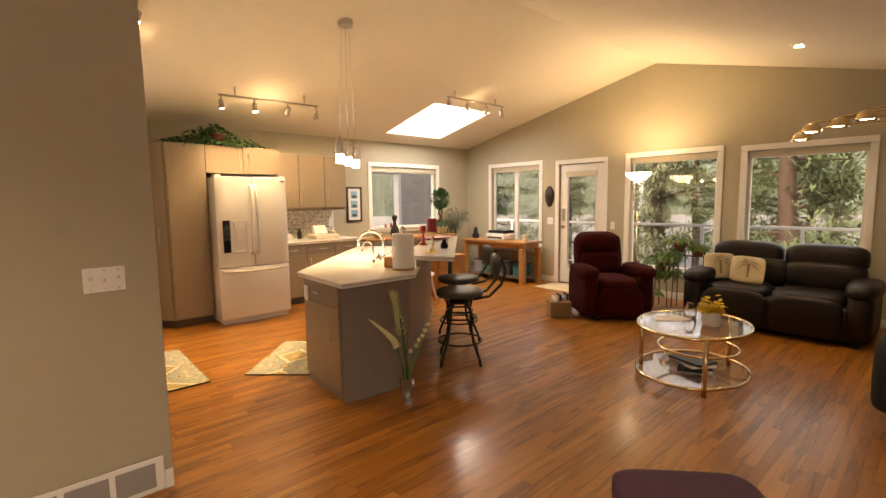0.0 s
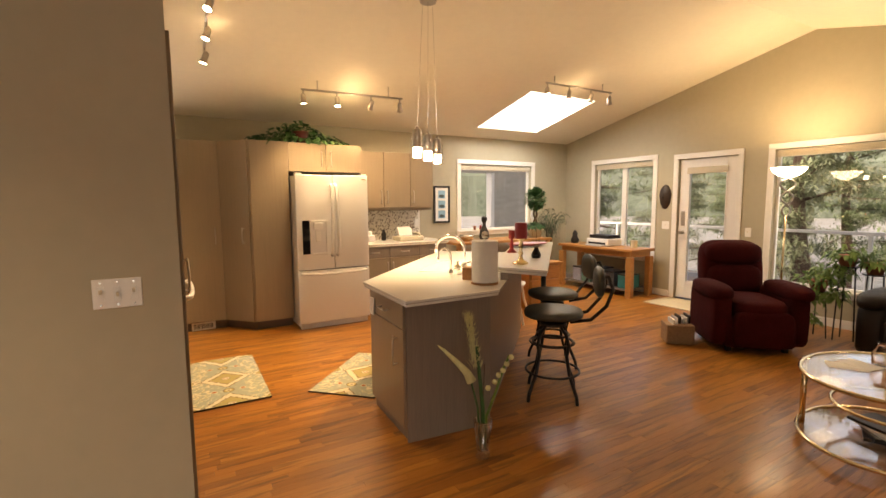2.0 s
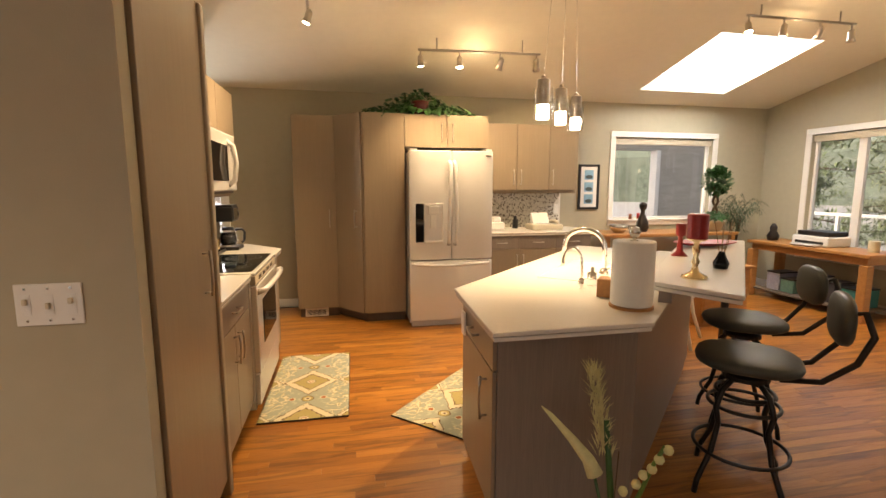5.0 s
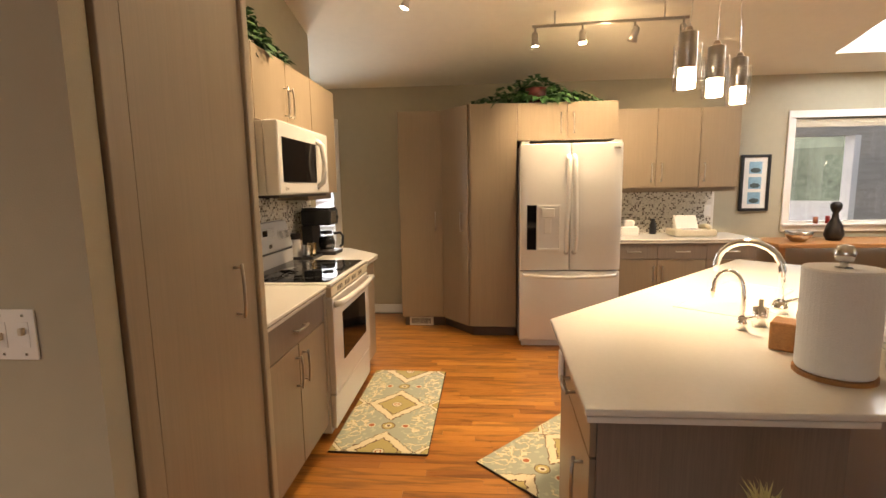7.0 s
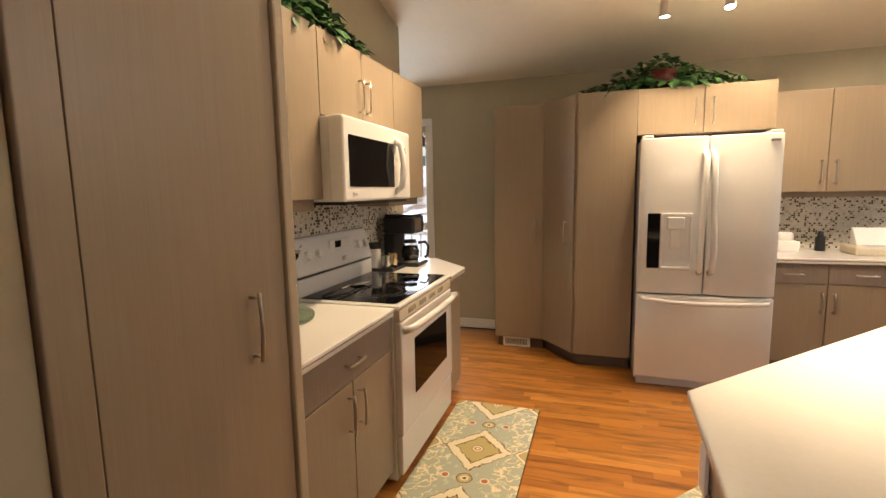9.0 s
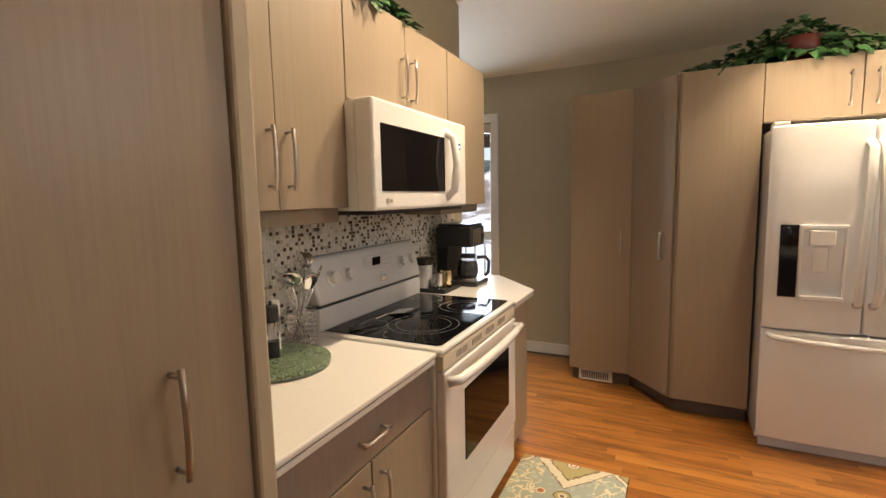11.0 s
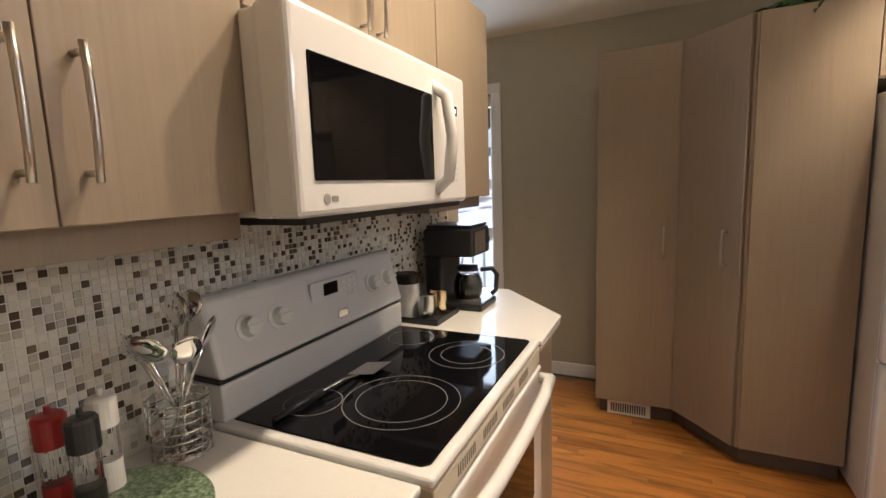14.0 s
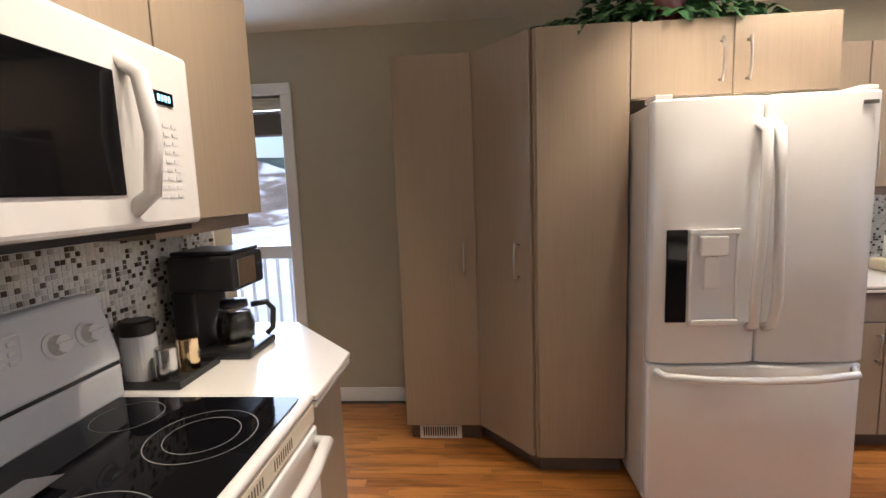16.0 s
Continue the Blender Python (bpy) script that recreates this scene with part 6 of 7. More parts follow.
for i, (y, c, h) in enumerate(((5.2, (0.02, 0.16, 0.17), 0.2), (5.45, (0.05, 0.05, 0.06), 0.22), (5.7, (0.4, 0.4, 0.42), 0.25), (5.95, (0.1, 0.2, 0.16), 0.16), (6.15, (0.3, 0.3, 0.36), 0.22))):
    e = thing("storage_box", (6.75, y, 0.111), "small storage box on the desk's lower shelf", "box", group="boxes under the desk")
    mesh("box", boxes((6.6, 6.9, y - 0.09, y + 0.09, 0.111, 0.111 + h)), material("box_card", c, 0.6, vary=0.3), e, 0.008)
    mesh("lid", boxes((6.595, 6.905, y - 0.093, y + 0.093, 0.1115 + h, 0.13 + h)), M_IRON, e, 0.004)

ms = thing("wall_mask", (EAST - 0.03, 4.86, 1.5), "carved dark wooden mask hung on the wall", "ornament")


def mask(bm):
    vs = lathe(bm, [(0, 0.19), (0.045, 0.17), (0.085, 0.1), (0.1, 0.03), (0.08, -0.1), (0.04, -0.17), (0, -0.19)], (0, 0, 0), 20)
    for v in vs:
        v.co = Vector((EAST - 0.002 + min(0, v.co.x * 0.6), 4.87 + v.co.y, 1.53 + v.co.z))
    box(bm, EAST - 0.075, EAST - 0.05, 4.855, 4.885, 1.5, 1.58)


mesh("face", mask, material("dark_carved_wood", (0.03, 0.018, 0.014), 0.5, vary=0.4, scale=20, bump=0.5, bump_scale=60), ms, smooth=True)


def switch_plate(axis, at, w, h, n, label):
    e = thing("switch_plate", at, label, "switch", group="switch plates")
    x, y, z = at
    if axis == "y":
        mesh("plate", boxes((x - w / 2, x + w / 2, y - 0.006, y, z - h / 2, z + h / 2)), M_TRIM, e, 0.003)
        for i in range(n):
            u = x - w / 2 + w * (i + 0.5) / n
            mesh("surround", boxes((u - 0.012, u + 0.012, y - 0.0075, y - 0.0055, z - 0.03, z + 0.03)), M_PAPER, e, 0.001)
            mesh("toggle", boxes((u - 0.005, u + 0.005, y - 0.018, y - 0.0075, z - 0.005 + 0.006 * (-1) ** i, z + 0.012 + 0.006 * (-1) ** i)), M_BEIGE, e, 0.002)
            mesh("screw", boxes((u - 0.003, u + 0.003, y - 0.0072, y - 0.0058, z + 0.042, z + 0.048), (u - 0.003, u + 0.003, y - 0.0072, y - 0.0058, z - 0.048, z - 0.042)), M_STEEL, e)
    else:
        mesh("plate", boxes((x - 0.006, x, y - w / 2, y + w / 2, z - h / 2, z + h / 2)), M_TRIM, e, 0.003)
        mesh("toggle", boxes((x - 0.016, x - 0.006, y - 0.005, y + 0.005, z - 0.005, z + 0.014)), M_BEIGE, e, 0.002)


switch_plate("y", (0.34, SW_Y, 1.13), 0.165, 0.118, 3, "white triple light switch plate on the wall")
switch_plate("x", (EAST, 4.85, 1.1), 0.12, 0.12, 1, "white light switch plate beside the door")
switch_plate("x", (EAST, 3.66, 1.05), 0.075, 0.12, 1, "white light switch plate beside the door")
wv_ = thing("return_grille", (0.15, SW_Y, 0.02), "white metal return air grille at the floor", "vent")
mesh("frame", boxes((-0.5, 0.52, SW_Y - 0.024, SW_Y - 0.0145, 0.012, 0.19)), M_TRIM, wv_, 0.004)
for i in range(5):
    mesh("louvre_panel", boxes((-0.47 + 0.195 * i, -0.3 + 0.195 * i, SW_Y - 0.026, SW_Y - 0.0235, 0.035, 0.165)), M_LOUVRE, wv_, 0.002)

dm = thing("door_mat", (6.75, 4.3, 0), "pale woven door mat before the patio door", "mat")
mesh("mat", boxes((6.45, 7.05, 3.9, 4.7, 0.001, 0.012)), M_CREAM, dm, 0.004)

pm = thing("palm_plant", (6.55, 6.65, 0), "potted indoor palm with drooping fronds", "plant")
mesh("pot", lambda bm: lathe(bm, [(0, 0), (0.13, 0), (0.17, 0.28), (0.16, 0.28), (0, 0.26)], (6.4, 6.62, 0), 24), M_IRON, pm, smooth=True)
mesh("stem", lambda bm: [tube(bm, [(6.4, 6.62, 0.25), (6.4 + dx * 0.5, 6.62 + dy * 0.5, 0.7), (6.4 + dx, 6.62 + dy, 1.0)], 0.012, 6) for dx, dy in ((0.05, 0.0), (-0.04, 0.05), (0.0, -0.08))], M_STEM, pm, smooth=True)


def fronds(bm):
    r = random.Random(9)
    for k in range(36):
        a, l = r.uniform(0, 6.28), r.uniform(0.34, 0.58)
        o = Vector((6.4 + r.uniform(-0.05, 0.05), 6.6 + r.uniform(-0.08, 0.05), r.uniform(0.85, 1.05)))
        d = Vector((math.cos(a) * 0.75, math.sin(a) * 0.55, 0))
        for i in range(10):
            t = i / 10
            p = o + d * l * t + Vector((0, 0, 0.55 * l * math.sin(2.4 * t)))
            for s in (-1, 1):
                leaf(bm, p, d * 0.7 + Vector((-d.y, d.x, 0)) * s, 0.012, 0.13 * (1 - 0.6 * t), 0.5)


mesh("frond", fronds, material("dull_palm_leaf", (0.06, 0.085, 0.04), 0.5, vary=0.3, scale=20), pm)

# ---- recliner ----
rc_ = thing("recliner", pose(5.6, 2.9, 0, 0, 0, 230) @ Matrix.Diagonal((0.92, 0.92, 1.0, 1.0)), "burgundy plush recliner armchair", "armchair")
P = local(rc_)
P("base", lambda bm: cushion(bm, -0.4, 0.42, -0.36, 0.36, 0.04, 0.36, 9), M_PLUSH, smooth=True)
P("seat", lambda bm: cushion(bm, -0.3, 0.46, -0.28, 0.28, 0.3, 0.52, 4), M_PLUSH, smooth=True)
P("footrest", lambda bm: cushion(bm, 0.36, 0.47, -0.29, 0.29, 0.06, 0.42, 5), M_PLUSH, smooth=True)
for s in (-1, 1):
    P("arm", lambda bm: (cushion(bm, -0.36, 0.4, s * 0.37 - 0.1, s * 0.37 + 0.1, 0.05, 0.6, 6), cushion(bm, -0.3, 0.46, s * 0.38 - 0.13, s * 0.38 + 0.13, 0.5, 0.66, 3)), M_PLUSH, smooth=True)


def rec_back(bm):
    cushion(bm, -0.52, -0.24, -0.34, 0.34, 0.4, 1.04, 4, 12)
    cushion(bm, -0.42, -0.17, -0.31, 0.31, 0.78, 1.03, 3)
    cushion(bm, -0.42, -0.18, -0.3, 0.3, 0.48, 0.8, 3)
    for v in bm.verts:
        v.co.x -= 0.18 * (v.co.z - 0.4)


P("backrest", rec_back, M_PLUSH, smooth=True)
for f in ((-0.35, -0.3, -0.3, -0.25, 0, 0.05), (-0.35, -0.3, 0.25, 0.3, 0, 0.05), (0.28, 0.33, -0.3, -0.25, 0, 0.05), (0.28, 0.33, 0.25, 0.3, 0, 0.05)):
    P("foot", boxes(f), M_BLACK)
bk = thing("magazine_basket", (4.95, 3.4, 0), "tan wicker basket full of magazines", "basket")
mesh("basket", lambda bm: prism(bm, [(4.8, 3.38), (5.0, 3.2), (5.16, 3.38), (4.96, 3.56)], 0.0, 0.2), M_WICKER, bk, 0.012)
for i in range(6):
    x, y = 4.87 + 0.035 * i, 3.36 - 0.012 * i
    mesh("magazine", lambda bm: prism(bm, [(x, y), (x + 0.012, y - 0.01), (x + 0.12, y + 0.12), (x + 0.108, y + 0.13)], 0.1, 0.25 + 0.015 * (i % 3)), (M_PAPER, M_PANELGREY, M_IRON)[i % 3], bk)

bk.location += Vector((0.1, -0.09, 0))

# ---- sofa ----
sf = thing("sofa", (6.4, 1.2, 0), "black-brown leather reclining loveseat", "sofa")
SX0, SX1, SY0, SY1 = 5.88, 6.85, 0.4, 2.12
mesh("base", lambda bm: cushion(bm, SX0 + 0.05, SX1 - 0.05, SY0 + 0.05, SY1 - 0.05, 0.03, 0.4, 10), M_LEATHER, sf, smooth=True)
for a, b in ((SY0 + 0.22, 1.255), (1.265, SY1 - 0.22)):
    mesh("seat", lambda bm: (cushion(bm, SX0 + 0.02, SX1 - 0.3, a, b, 0.3, 0.5, 4), cushion(bm, SX0 - 0.02, SX0 + 0.14, a, b, 0.05, 0.46, 4)), M_LEATHER, sf, smooth=True)

    def sofa_back(bm):
        cushion(bm, SX1 - 0.42, SX1 - 0.06, a - 0.1, b + 0.1 if b > 1.5 else b, 0.42, 0.78, 3.5, 12)
        cushion(bm, SX1 - 0.36, SX1 - 0.02, a - 0.1 if a < 1 else a, b + 0.1 if b > 1.5 else b, 0.64, 0.95, 3.5, 12)
    mesh("backrest", sofa_back, M_LEATHER, sf, smooth=True)
for y in (SY0 + 0.11, SY1 - 0.11):
    mesh("arm", lambda bm: (cushion(bm, SX0 + 0.02, SX1 - 0.1, y - 0.11, y + 0.11, 0.05, 0.55, 6), cushion(bm, SX0 - 0.02, SX1 - 0.15, y - 0.14, y + 0.14, 0.46, 0.64, 3)), M_LEATHER, sf, smooth=True)
for f in ((SX0 + 0.1, SX0 + 0.16, SY0 + 0.1, SY0 + 0.16, 0, 0.06), (SX0 + 0.1, SX0 + 0.16, SY1 - 0.16, SY1 - 0.1, 0, 0.06), (SX1 - 0.16, SX1 - 0.1, SY0 + 0.1, SY0 + 0.16, 0, 0.06), (SX1 - 0.16, SX1 - 0.1, SY1 - 0.16, SY1 - 0.1, 0, 0.06)):
    mesh("foot", boxes(f), M_BLACK, sf)


def pillow(m):
    e = thing("throw_pillow", Matrix(m), "cream throw pillow with olive palm print", "pillow", group="pillows on the sofa")
    Q = local(e)
    Q("cushion", lambda bm: cushion(bm, -0.05, 0.05, -0.17, 0.17, 0.0, 0.32, 5, 12), M_CREAM, smooth=True)

    def print_(bm):
        box(bm, -0.064, -0.058, -0.012, 0.012, 0.06, 0.22)
        for k in range(7):
            a = radians(-20 + 220 * k / 6)
            leaf(bm, (-0.064, 0, 0.22), (0, math.cos(a), math.sin(a)), 0.03, 0.11, 0.3)
    Q("palm_print", print_, M_OLIVE)
    return e


pillow(pose(6.34, 1.84, 0.49, 0, 18, 30))
pillow(pose(6.2, 1.53, 0.49, 6, 22, 20))

# ---- oval glass coffee table ----
gx, gy = 4.14, 1.36
gt = thing("coffee_table", (gx, gy, 0), "oval two-tier glass coffee table with brass frame", "table")
AX, AY = 0.5, 0.41


def oval(z, f=1.0, n=56):
    return [(gx + AX * f * math.cos(2 * math.pi * i / n), gy + AY * f * math.sin(2 * math.pi * i / n), z) for i in range(n)]


for z in (0.44, 0.06):
    mesh("rim", lambda bm: tube(bm, oval(z), 0.013, 8, True), M_BRASS, gt, smooth=True)
    g = mesh("glass", lambda bm: prism(bm, [(x, y) for x, y, _ in oval(z, 0.985)], z - 0.004, z + 0.004), M_PANE, gt)
    g.visible_shadow = False
mesh("ring", lambda bm: tube(bm, [(gx + 0.06 + 0.32 * math.cos(2 * math.pi * i / 48), gy - 0.02 + 0.3 * math.sin(2 * math.pi * i / 48), 0.24) for i in range(48)], 0.011, 8, True), M_BRASS, gt, smooth=True)
for a in (215, 340, 95):
    x, y = gx + AX * math.cos(radians(a)), gy + AY * math.sin(radians(a))
    mesh("leg", lambda bm: tube(bm, [(x, y, 0.0), (x, y, 0.45)], 0.018, 12), M_BRASS, gt, smooth=True)
e = thing("magazine_stack", (gx + 0.02, gy, 0.065), "stack of dark magazines on the lower glass", "magazines")
for i in range(4):
    o = mesh("magazine", lambda bm: box(bm, -0.15, 0.15, -0.11, 0.11, 0, 0.018), (M_IRON, M_BLACK, M_PANELGREY, M_IRON)[i], None, 0.003)
    o.parent, o.matrix_basis = e, pose(0, 0, i * 0.0185, 0, 0, 20 + 17 * i)
fv = thing("flower_pot", (gx + 0.03, gy - 0.1, 0.445), "white pot of yellow flowers on glass table", "plant")
mesh("pot", lambda bm: lathe(bm, [(0, 0), (0.06, 0), (0.075, 0.05), (0.065, 0.11), (0.06, 0.12), (0, 0.11)], (gx + 0.03, gy - 0.12, 0.445), 24), M_PAPER, fv, smooth=True)
mesh("flowers", leaves([((gx + 0.03, gy - 0.12, 0.57), 0.06, 0.06, 0.12)], 160, 0.05, 0.05, 6, 0.2), M_YELLOW, fv)
lathe_thing("glass_jar", (gx + 0.2, gy + 0.1, 0.445), [(0, 0), (0.05, 0), (0.055, 0.08), (0.03, 0.12), (0.03, 0.14), (0.026, 0.14), (0.026, 0.12), (0.05, 0.08), (0.045, 0.006), (0, 0.006)], M_GLASS, "small clear glass jar on the coffee table", "jar")
for i, (dx, dy, r) in enumerate(((-0.02, 0.2, 30), (0.08, 0.17, -15))):
    e = thing("paper", pose(gx + dx, gy + dy, 0.4445 + 0.003 * i, 0, 0, r), "loose printed paper on the glass table", "paper", group="papers")
    local(e)("sheet", boxes((-0.07, 0.07, -0.1, 0.1, 0, 0.002)), M_PAPER)

# ---- plant stand by the window ----
ps = thing("plant_stand", (6.55, 2.5, 0), "black wrought iron plant stand with three tiers", "plant stand")
for x, y, h in ((6.5, 2.62, 0.5), (6.6, 2.42, 0.78), (6.62, 2.2, 0.72)):
    mesh("post", lambda bm: [tube(bm, [(x + 0.1 * math.cos(a), y + 0.1 * math.sin(a), 0), (x + 0.07 * math.cos(a), y + 0.07 * math.sin(a), h)], 0.007, 6) for a in (0.5, 2.6, 4.7)], M_IRON, ps, smooth=True)
    mesh("hoop", lambda bm: (tube(bm, arc((x, y, h), 0.095, 0, 345, 24, (1, 0, 0), (0, 1, 0)), 0.007, 6, True), lathe(bm, [(0, 0), (0.09, 0), (0.09, 0.004), (0, 0.004)], (x, y, h - 0.002), 20)), M_IRON, ps, smooth=True)
for x, y, h, n, sd in ((6.5, 2.62, 0.503, 330, 31), (6.6, 2.42, 0.783, 420, 32), (6.62, 2.2, 0.723, 120, 33)):
    e = thing("potted_plant", (x, y, h), "trailing green houseplant in a terracotta pot", "plant", group="plants on the stand")
    mesh("pot", lambda bm: lathe(bm, [(0, 0), (0.06, 0), (0.09, 0.1), (0.095, 0.12), (0.085, 0.12), (0, 0.1)], (x, y, h), 20), M_POT, e, smooth=True)
    mesh("foliage", leaves([((x, y, h + 0.1), 0.16, 0.18, 0.14), ((x - 0.05, y + 0.1, h - 0.1), 0.14, 0.16, 0.2), ((x - 0.08, y + 0.1, h - 0.35), 0.1, 0.14, 0.25)] if n > 200 else [((x, y, h + 0.1), 0.1, 0.1, 0.05)], n, 0.04, 0.08, sd, 0.6), M_LEAF2, e)

# ---- near things by the start of the walk ----
ot = thing("ottoman", pose(1.69, 0.46, 0, 0, 0, -48), "purple cloth ottoman on the oak floor", "ottoman")
P = local(ot)
P("cushion", lambda bm: cushion(bm, -0.26, 0.26, -0.24, 0.24, 0.33, 0.45, 6, 12), M_PURPLE, smooth=True)
P("body", lambda bm: cushion(bm, -0.24, 0.24, -0.22, 0.22, 0.08, 0.36, 9), M_PURPLE, smooth=True)
for x in (-0.2, 0.2):
    for y in (-0.18, 0.18):
        P("leg", lambda bm: tube(bm, [(x, y, 0), (x, y, 0.12)], 0.02, 8), M_BLACK)
ac = thing("armchair", pose(4.12, -0.28, 0, 0, 0, 150), "dark teal armchair with brass trimmed side", "armchair")
P = local(ac)
M_TEAL = material("dark_teal_cloth", (0.02, 0.03, 0.03), 0.8, vary=0.2, scale=15, bump=0.4, bump_scale=300)
P("seat", lambda bm: cushion(bm, -0.35, 0.35, -0.3, 0.3, 0.1, 0.45, 5), M_TEAL, smooth=True)
P("backrest", lambda bm: cushion(bm, -0.42, -0.22, -0.34, 0.34, 0.35, 0.95, 4), M_TEAL, smooth=True)
for s in (-1, 1):
    P("arm", lambda bm: cushion(bm, -0.35, 0.36, s * 0.36 - 0.07, s * 0.36 + 0.07, 0.08, 0.62, 5), M_TEAL, smooth=True)
for f in ((-0.3, -0.25, -0.25, -0.2, 0, 0.12), (-0.3, -0.25, 0.2, 0.25, 0, 0.12), (0.25, 0.3, -0.25, -0.2, 0, 0.12), (0.25, 0.3, 0.2, 0.25, 0, 0.12)):
    P("foot", boxes(f), M_BRASS)

# ---- outside: deck, rail, ground, trees ----
M_DECK = material("grey_deck_boards", (0.3, 0.28, 0.26), 0.8, vary=0.2, scale=3, stretch=(1, 12, 1), bump=0.3)
M_GROUND = material("frosted_ground", (0.33, 0.32, 0.3), 0.95, vary=0.35, scale=0.6, bump=0.5, bump_scale=4)
M_SNOW = material("snowy_pavement", (0.62, 0.64, 0.68), 0.9, vary=0.2, scale=0.7)
M_BARK = material("pine_bark", (0.11, 0.07, 0.05), 0.95, vary=0.4, scale=6, stretch=(1, 1, 0.3), bump=0.8, bump_scale=20)
M_PINE = material("pine_needles", (0.15, 0.2, 0.09), 0.8, vary=0.5, scale=1.5)
M_PINE2 = material("pale_pine_needles", (0.22, 0.25, 0.14), 0.8, vary=0.5, scale=1.5)
setting(mesh("ground", boxes((-600, 600, -600, 600, -3.2, -3.0)), M_GROUND), "frosted forest ground sloping away", "ground")
setting(mesh("driveway", boxes((-9, 3.0, NORTH + 0.16, NORTH + 30, -0.4, -0.05)), M_SNOW), "pale snowy pavement outside hall window", "pavement")
def bank(bm):
    r = random.Random(3)
    g = [[bm.verts.new((-70 + 4.5 * i, NORTH + 19 + 2.6 * j, -0.3 + 0.05 * j ** 2.3 * (1 + 0.25 * math.sin(i * 0.9)) + r.uniform(-0.15, 0.15) * min(j, 4))) for j in range(9)] for i in range(17)]
    for i in range(16):
        for j in range(8):
            bm.faces.new((g[i][j], g[i + 1][j], g[i + 1][j + 1], g[i][j + 1]))


setting(mesh("hillside", bank, ramp_material("thawing_hillside", [(0.3, (0.1, 0.075, 0.055)), (0.5, (0.2, 0.16, 0.12)), (0.58, (0.6, 0.61, 0.64)), (0.7, (0.72, 0.73, 0.76))], 0.95, vor=0.35, constant=False), smooth=True), "brown hillside with patches of snow", "ground")
pl = thing("porch_railing", (-0.7, NORTH + 1.3, -0.05), "white porch railing with slim balusters", "railing")
mesh("top_rail", boxes((-2.4, 0.6, NORTH + 1.27, NORTH + 1.33, 0.86, 0.91)), M_TRIM, pl, 0.006)
mesh("bottom_rail", boxes((-2.4, 0.6, NORTH + 1.28, NORTH + 1.32, 0.04, 0.08)), M_TRIM, pl, 0.005)
for i in range(23):
    mesh("baluster", boxes((-2.36 + 0.13 * i, -2.335 + 0.13 * i, NORTH + 1.288, NORTH + 1.312, 0.0805, 0.8595)), M_TRIM, pl)
for x in (-2.44, 0.6):
    mesh("post", boxes((x, x + 0.04, NORTH + 1.28, NORTH + 1.32, -0.05, 0.93)), M_TRIM, pl)
pr2 = thing("porch_roof", (-0.7, NORTH + 2.0, 2.2), "brown timber porch beam under a soffit", "porch")
mesh("beam", boxes((-3.2, 1.2, NORTH + 1.9, NORTH + 2.05, 2.13, 2.36)), M_STEM, pr2, 0.01)
mesh("soffit", boxes((-3.2, 1.2, NORTH + 0.16, NORTH + 2.3, 2.362, 2.42)), M_STEM, pr2)
for x in (-3.15, 1.05):
    mesh("post", boxes((x, x + 0.12, NORTH + 1.92, NORTH + 2.04, -0.05, 2.1295)), M_STEM, pr2, 0.01)
dk2 = setting(mesh("deck", boxes((EAST + 0.16, EAST + 2.4, -3, NORTH + 2.4, -0.2, -0.03)), M_DECK), "grey boarded balcony deck", "deck")
setting(mesh("deck", boxes((3.2, EAST + 0.15, NORTH + 0.16, NORTH + 2.4, -0.2, -0.03)), M_DECK), "grey boarded balcony deck", "deck")
rlg = thing("deck_railing", (EAST + 2.3, 2, -0.03), "white metal deck railing with glass panels", "railing")
RX = EAST + 2.3
mesh("top_rail", boxes((RX - 0.03, RX + 0.03, -3, NORTH + 2.35, 0.94, 0.99)), M_TRIM, rlg, 0.008)
mesh("bottom_rail", boxes((RX - 0.02, RX + 0.02, -3, NORTH + 2.35, 0.06, 0.1)), M_TRIM, rlg, 0.005)
for i in range(9):
    y = -2.9 + 1.5 * i
    mesh("post", boxes((RX - 0.025, RX + 0.025, y - 0.025, y + 0.025, -0.03, 0.94)), M_TRIM, rlg, 0.004)
    if i < 8:
        g = mesh("glass_panel", boxes((RX - 0.003, RX + 0.003, y + 0.05, y + 1.45, 0.11, 0.93)), M_PANE, rlg)
        g.visible_shadow = False

# porch wall with a sliding door across from the north window
ph = thing("neighbour_wall", (5.6, NORTH + 3.2, -3.0), "grey house wing with pale glazed doors outside window", "house")
M_SIDING = material("grey_siding", (0.42, 0.39, 0.34), 0.85, vary=0.2, scale=3, stretch=(1, 1, 8), bump=0.2)
mesh("wall", boxes((3.2, 5.0, NORTH + 3.2, NORTH + 3.4, -3, 3.2), (7.8, 9.6, NORTH + 3.2, NORTH + 3.4, -3, 3.2), (5.0, 7.8, NORTH + 3.2, NORTH + 3.4, 2.2, 3.2), (5.6, 5.95, NORTH + 3.2, NORTH + 3.4, -3, 2.2)), M_SIDING, ph)
mesh("roof", boxes((2.8, 10.0, NORTH + 2.8, NORTH + 3.9, 3.2, 3.35)), M_IRON, ph, 0.01)
mesh("door_frame", boxes((5.0, 5.1, NORTH + 3.19, NORTH + 3.41, -0.1, 2.2), (5.5, 5.6, NORTH + 3.19, NORTH + 3.41, -0.1, 2.2), (6.6, 6.7, NORTH + 3.19, NORTH + 3.41, -0.1, 2.2), (7.7, 7.8, NORTH + 3.19, NORTH + 3.41, -0.1, 2.2)), M_TRIM, ph, 0.006)


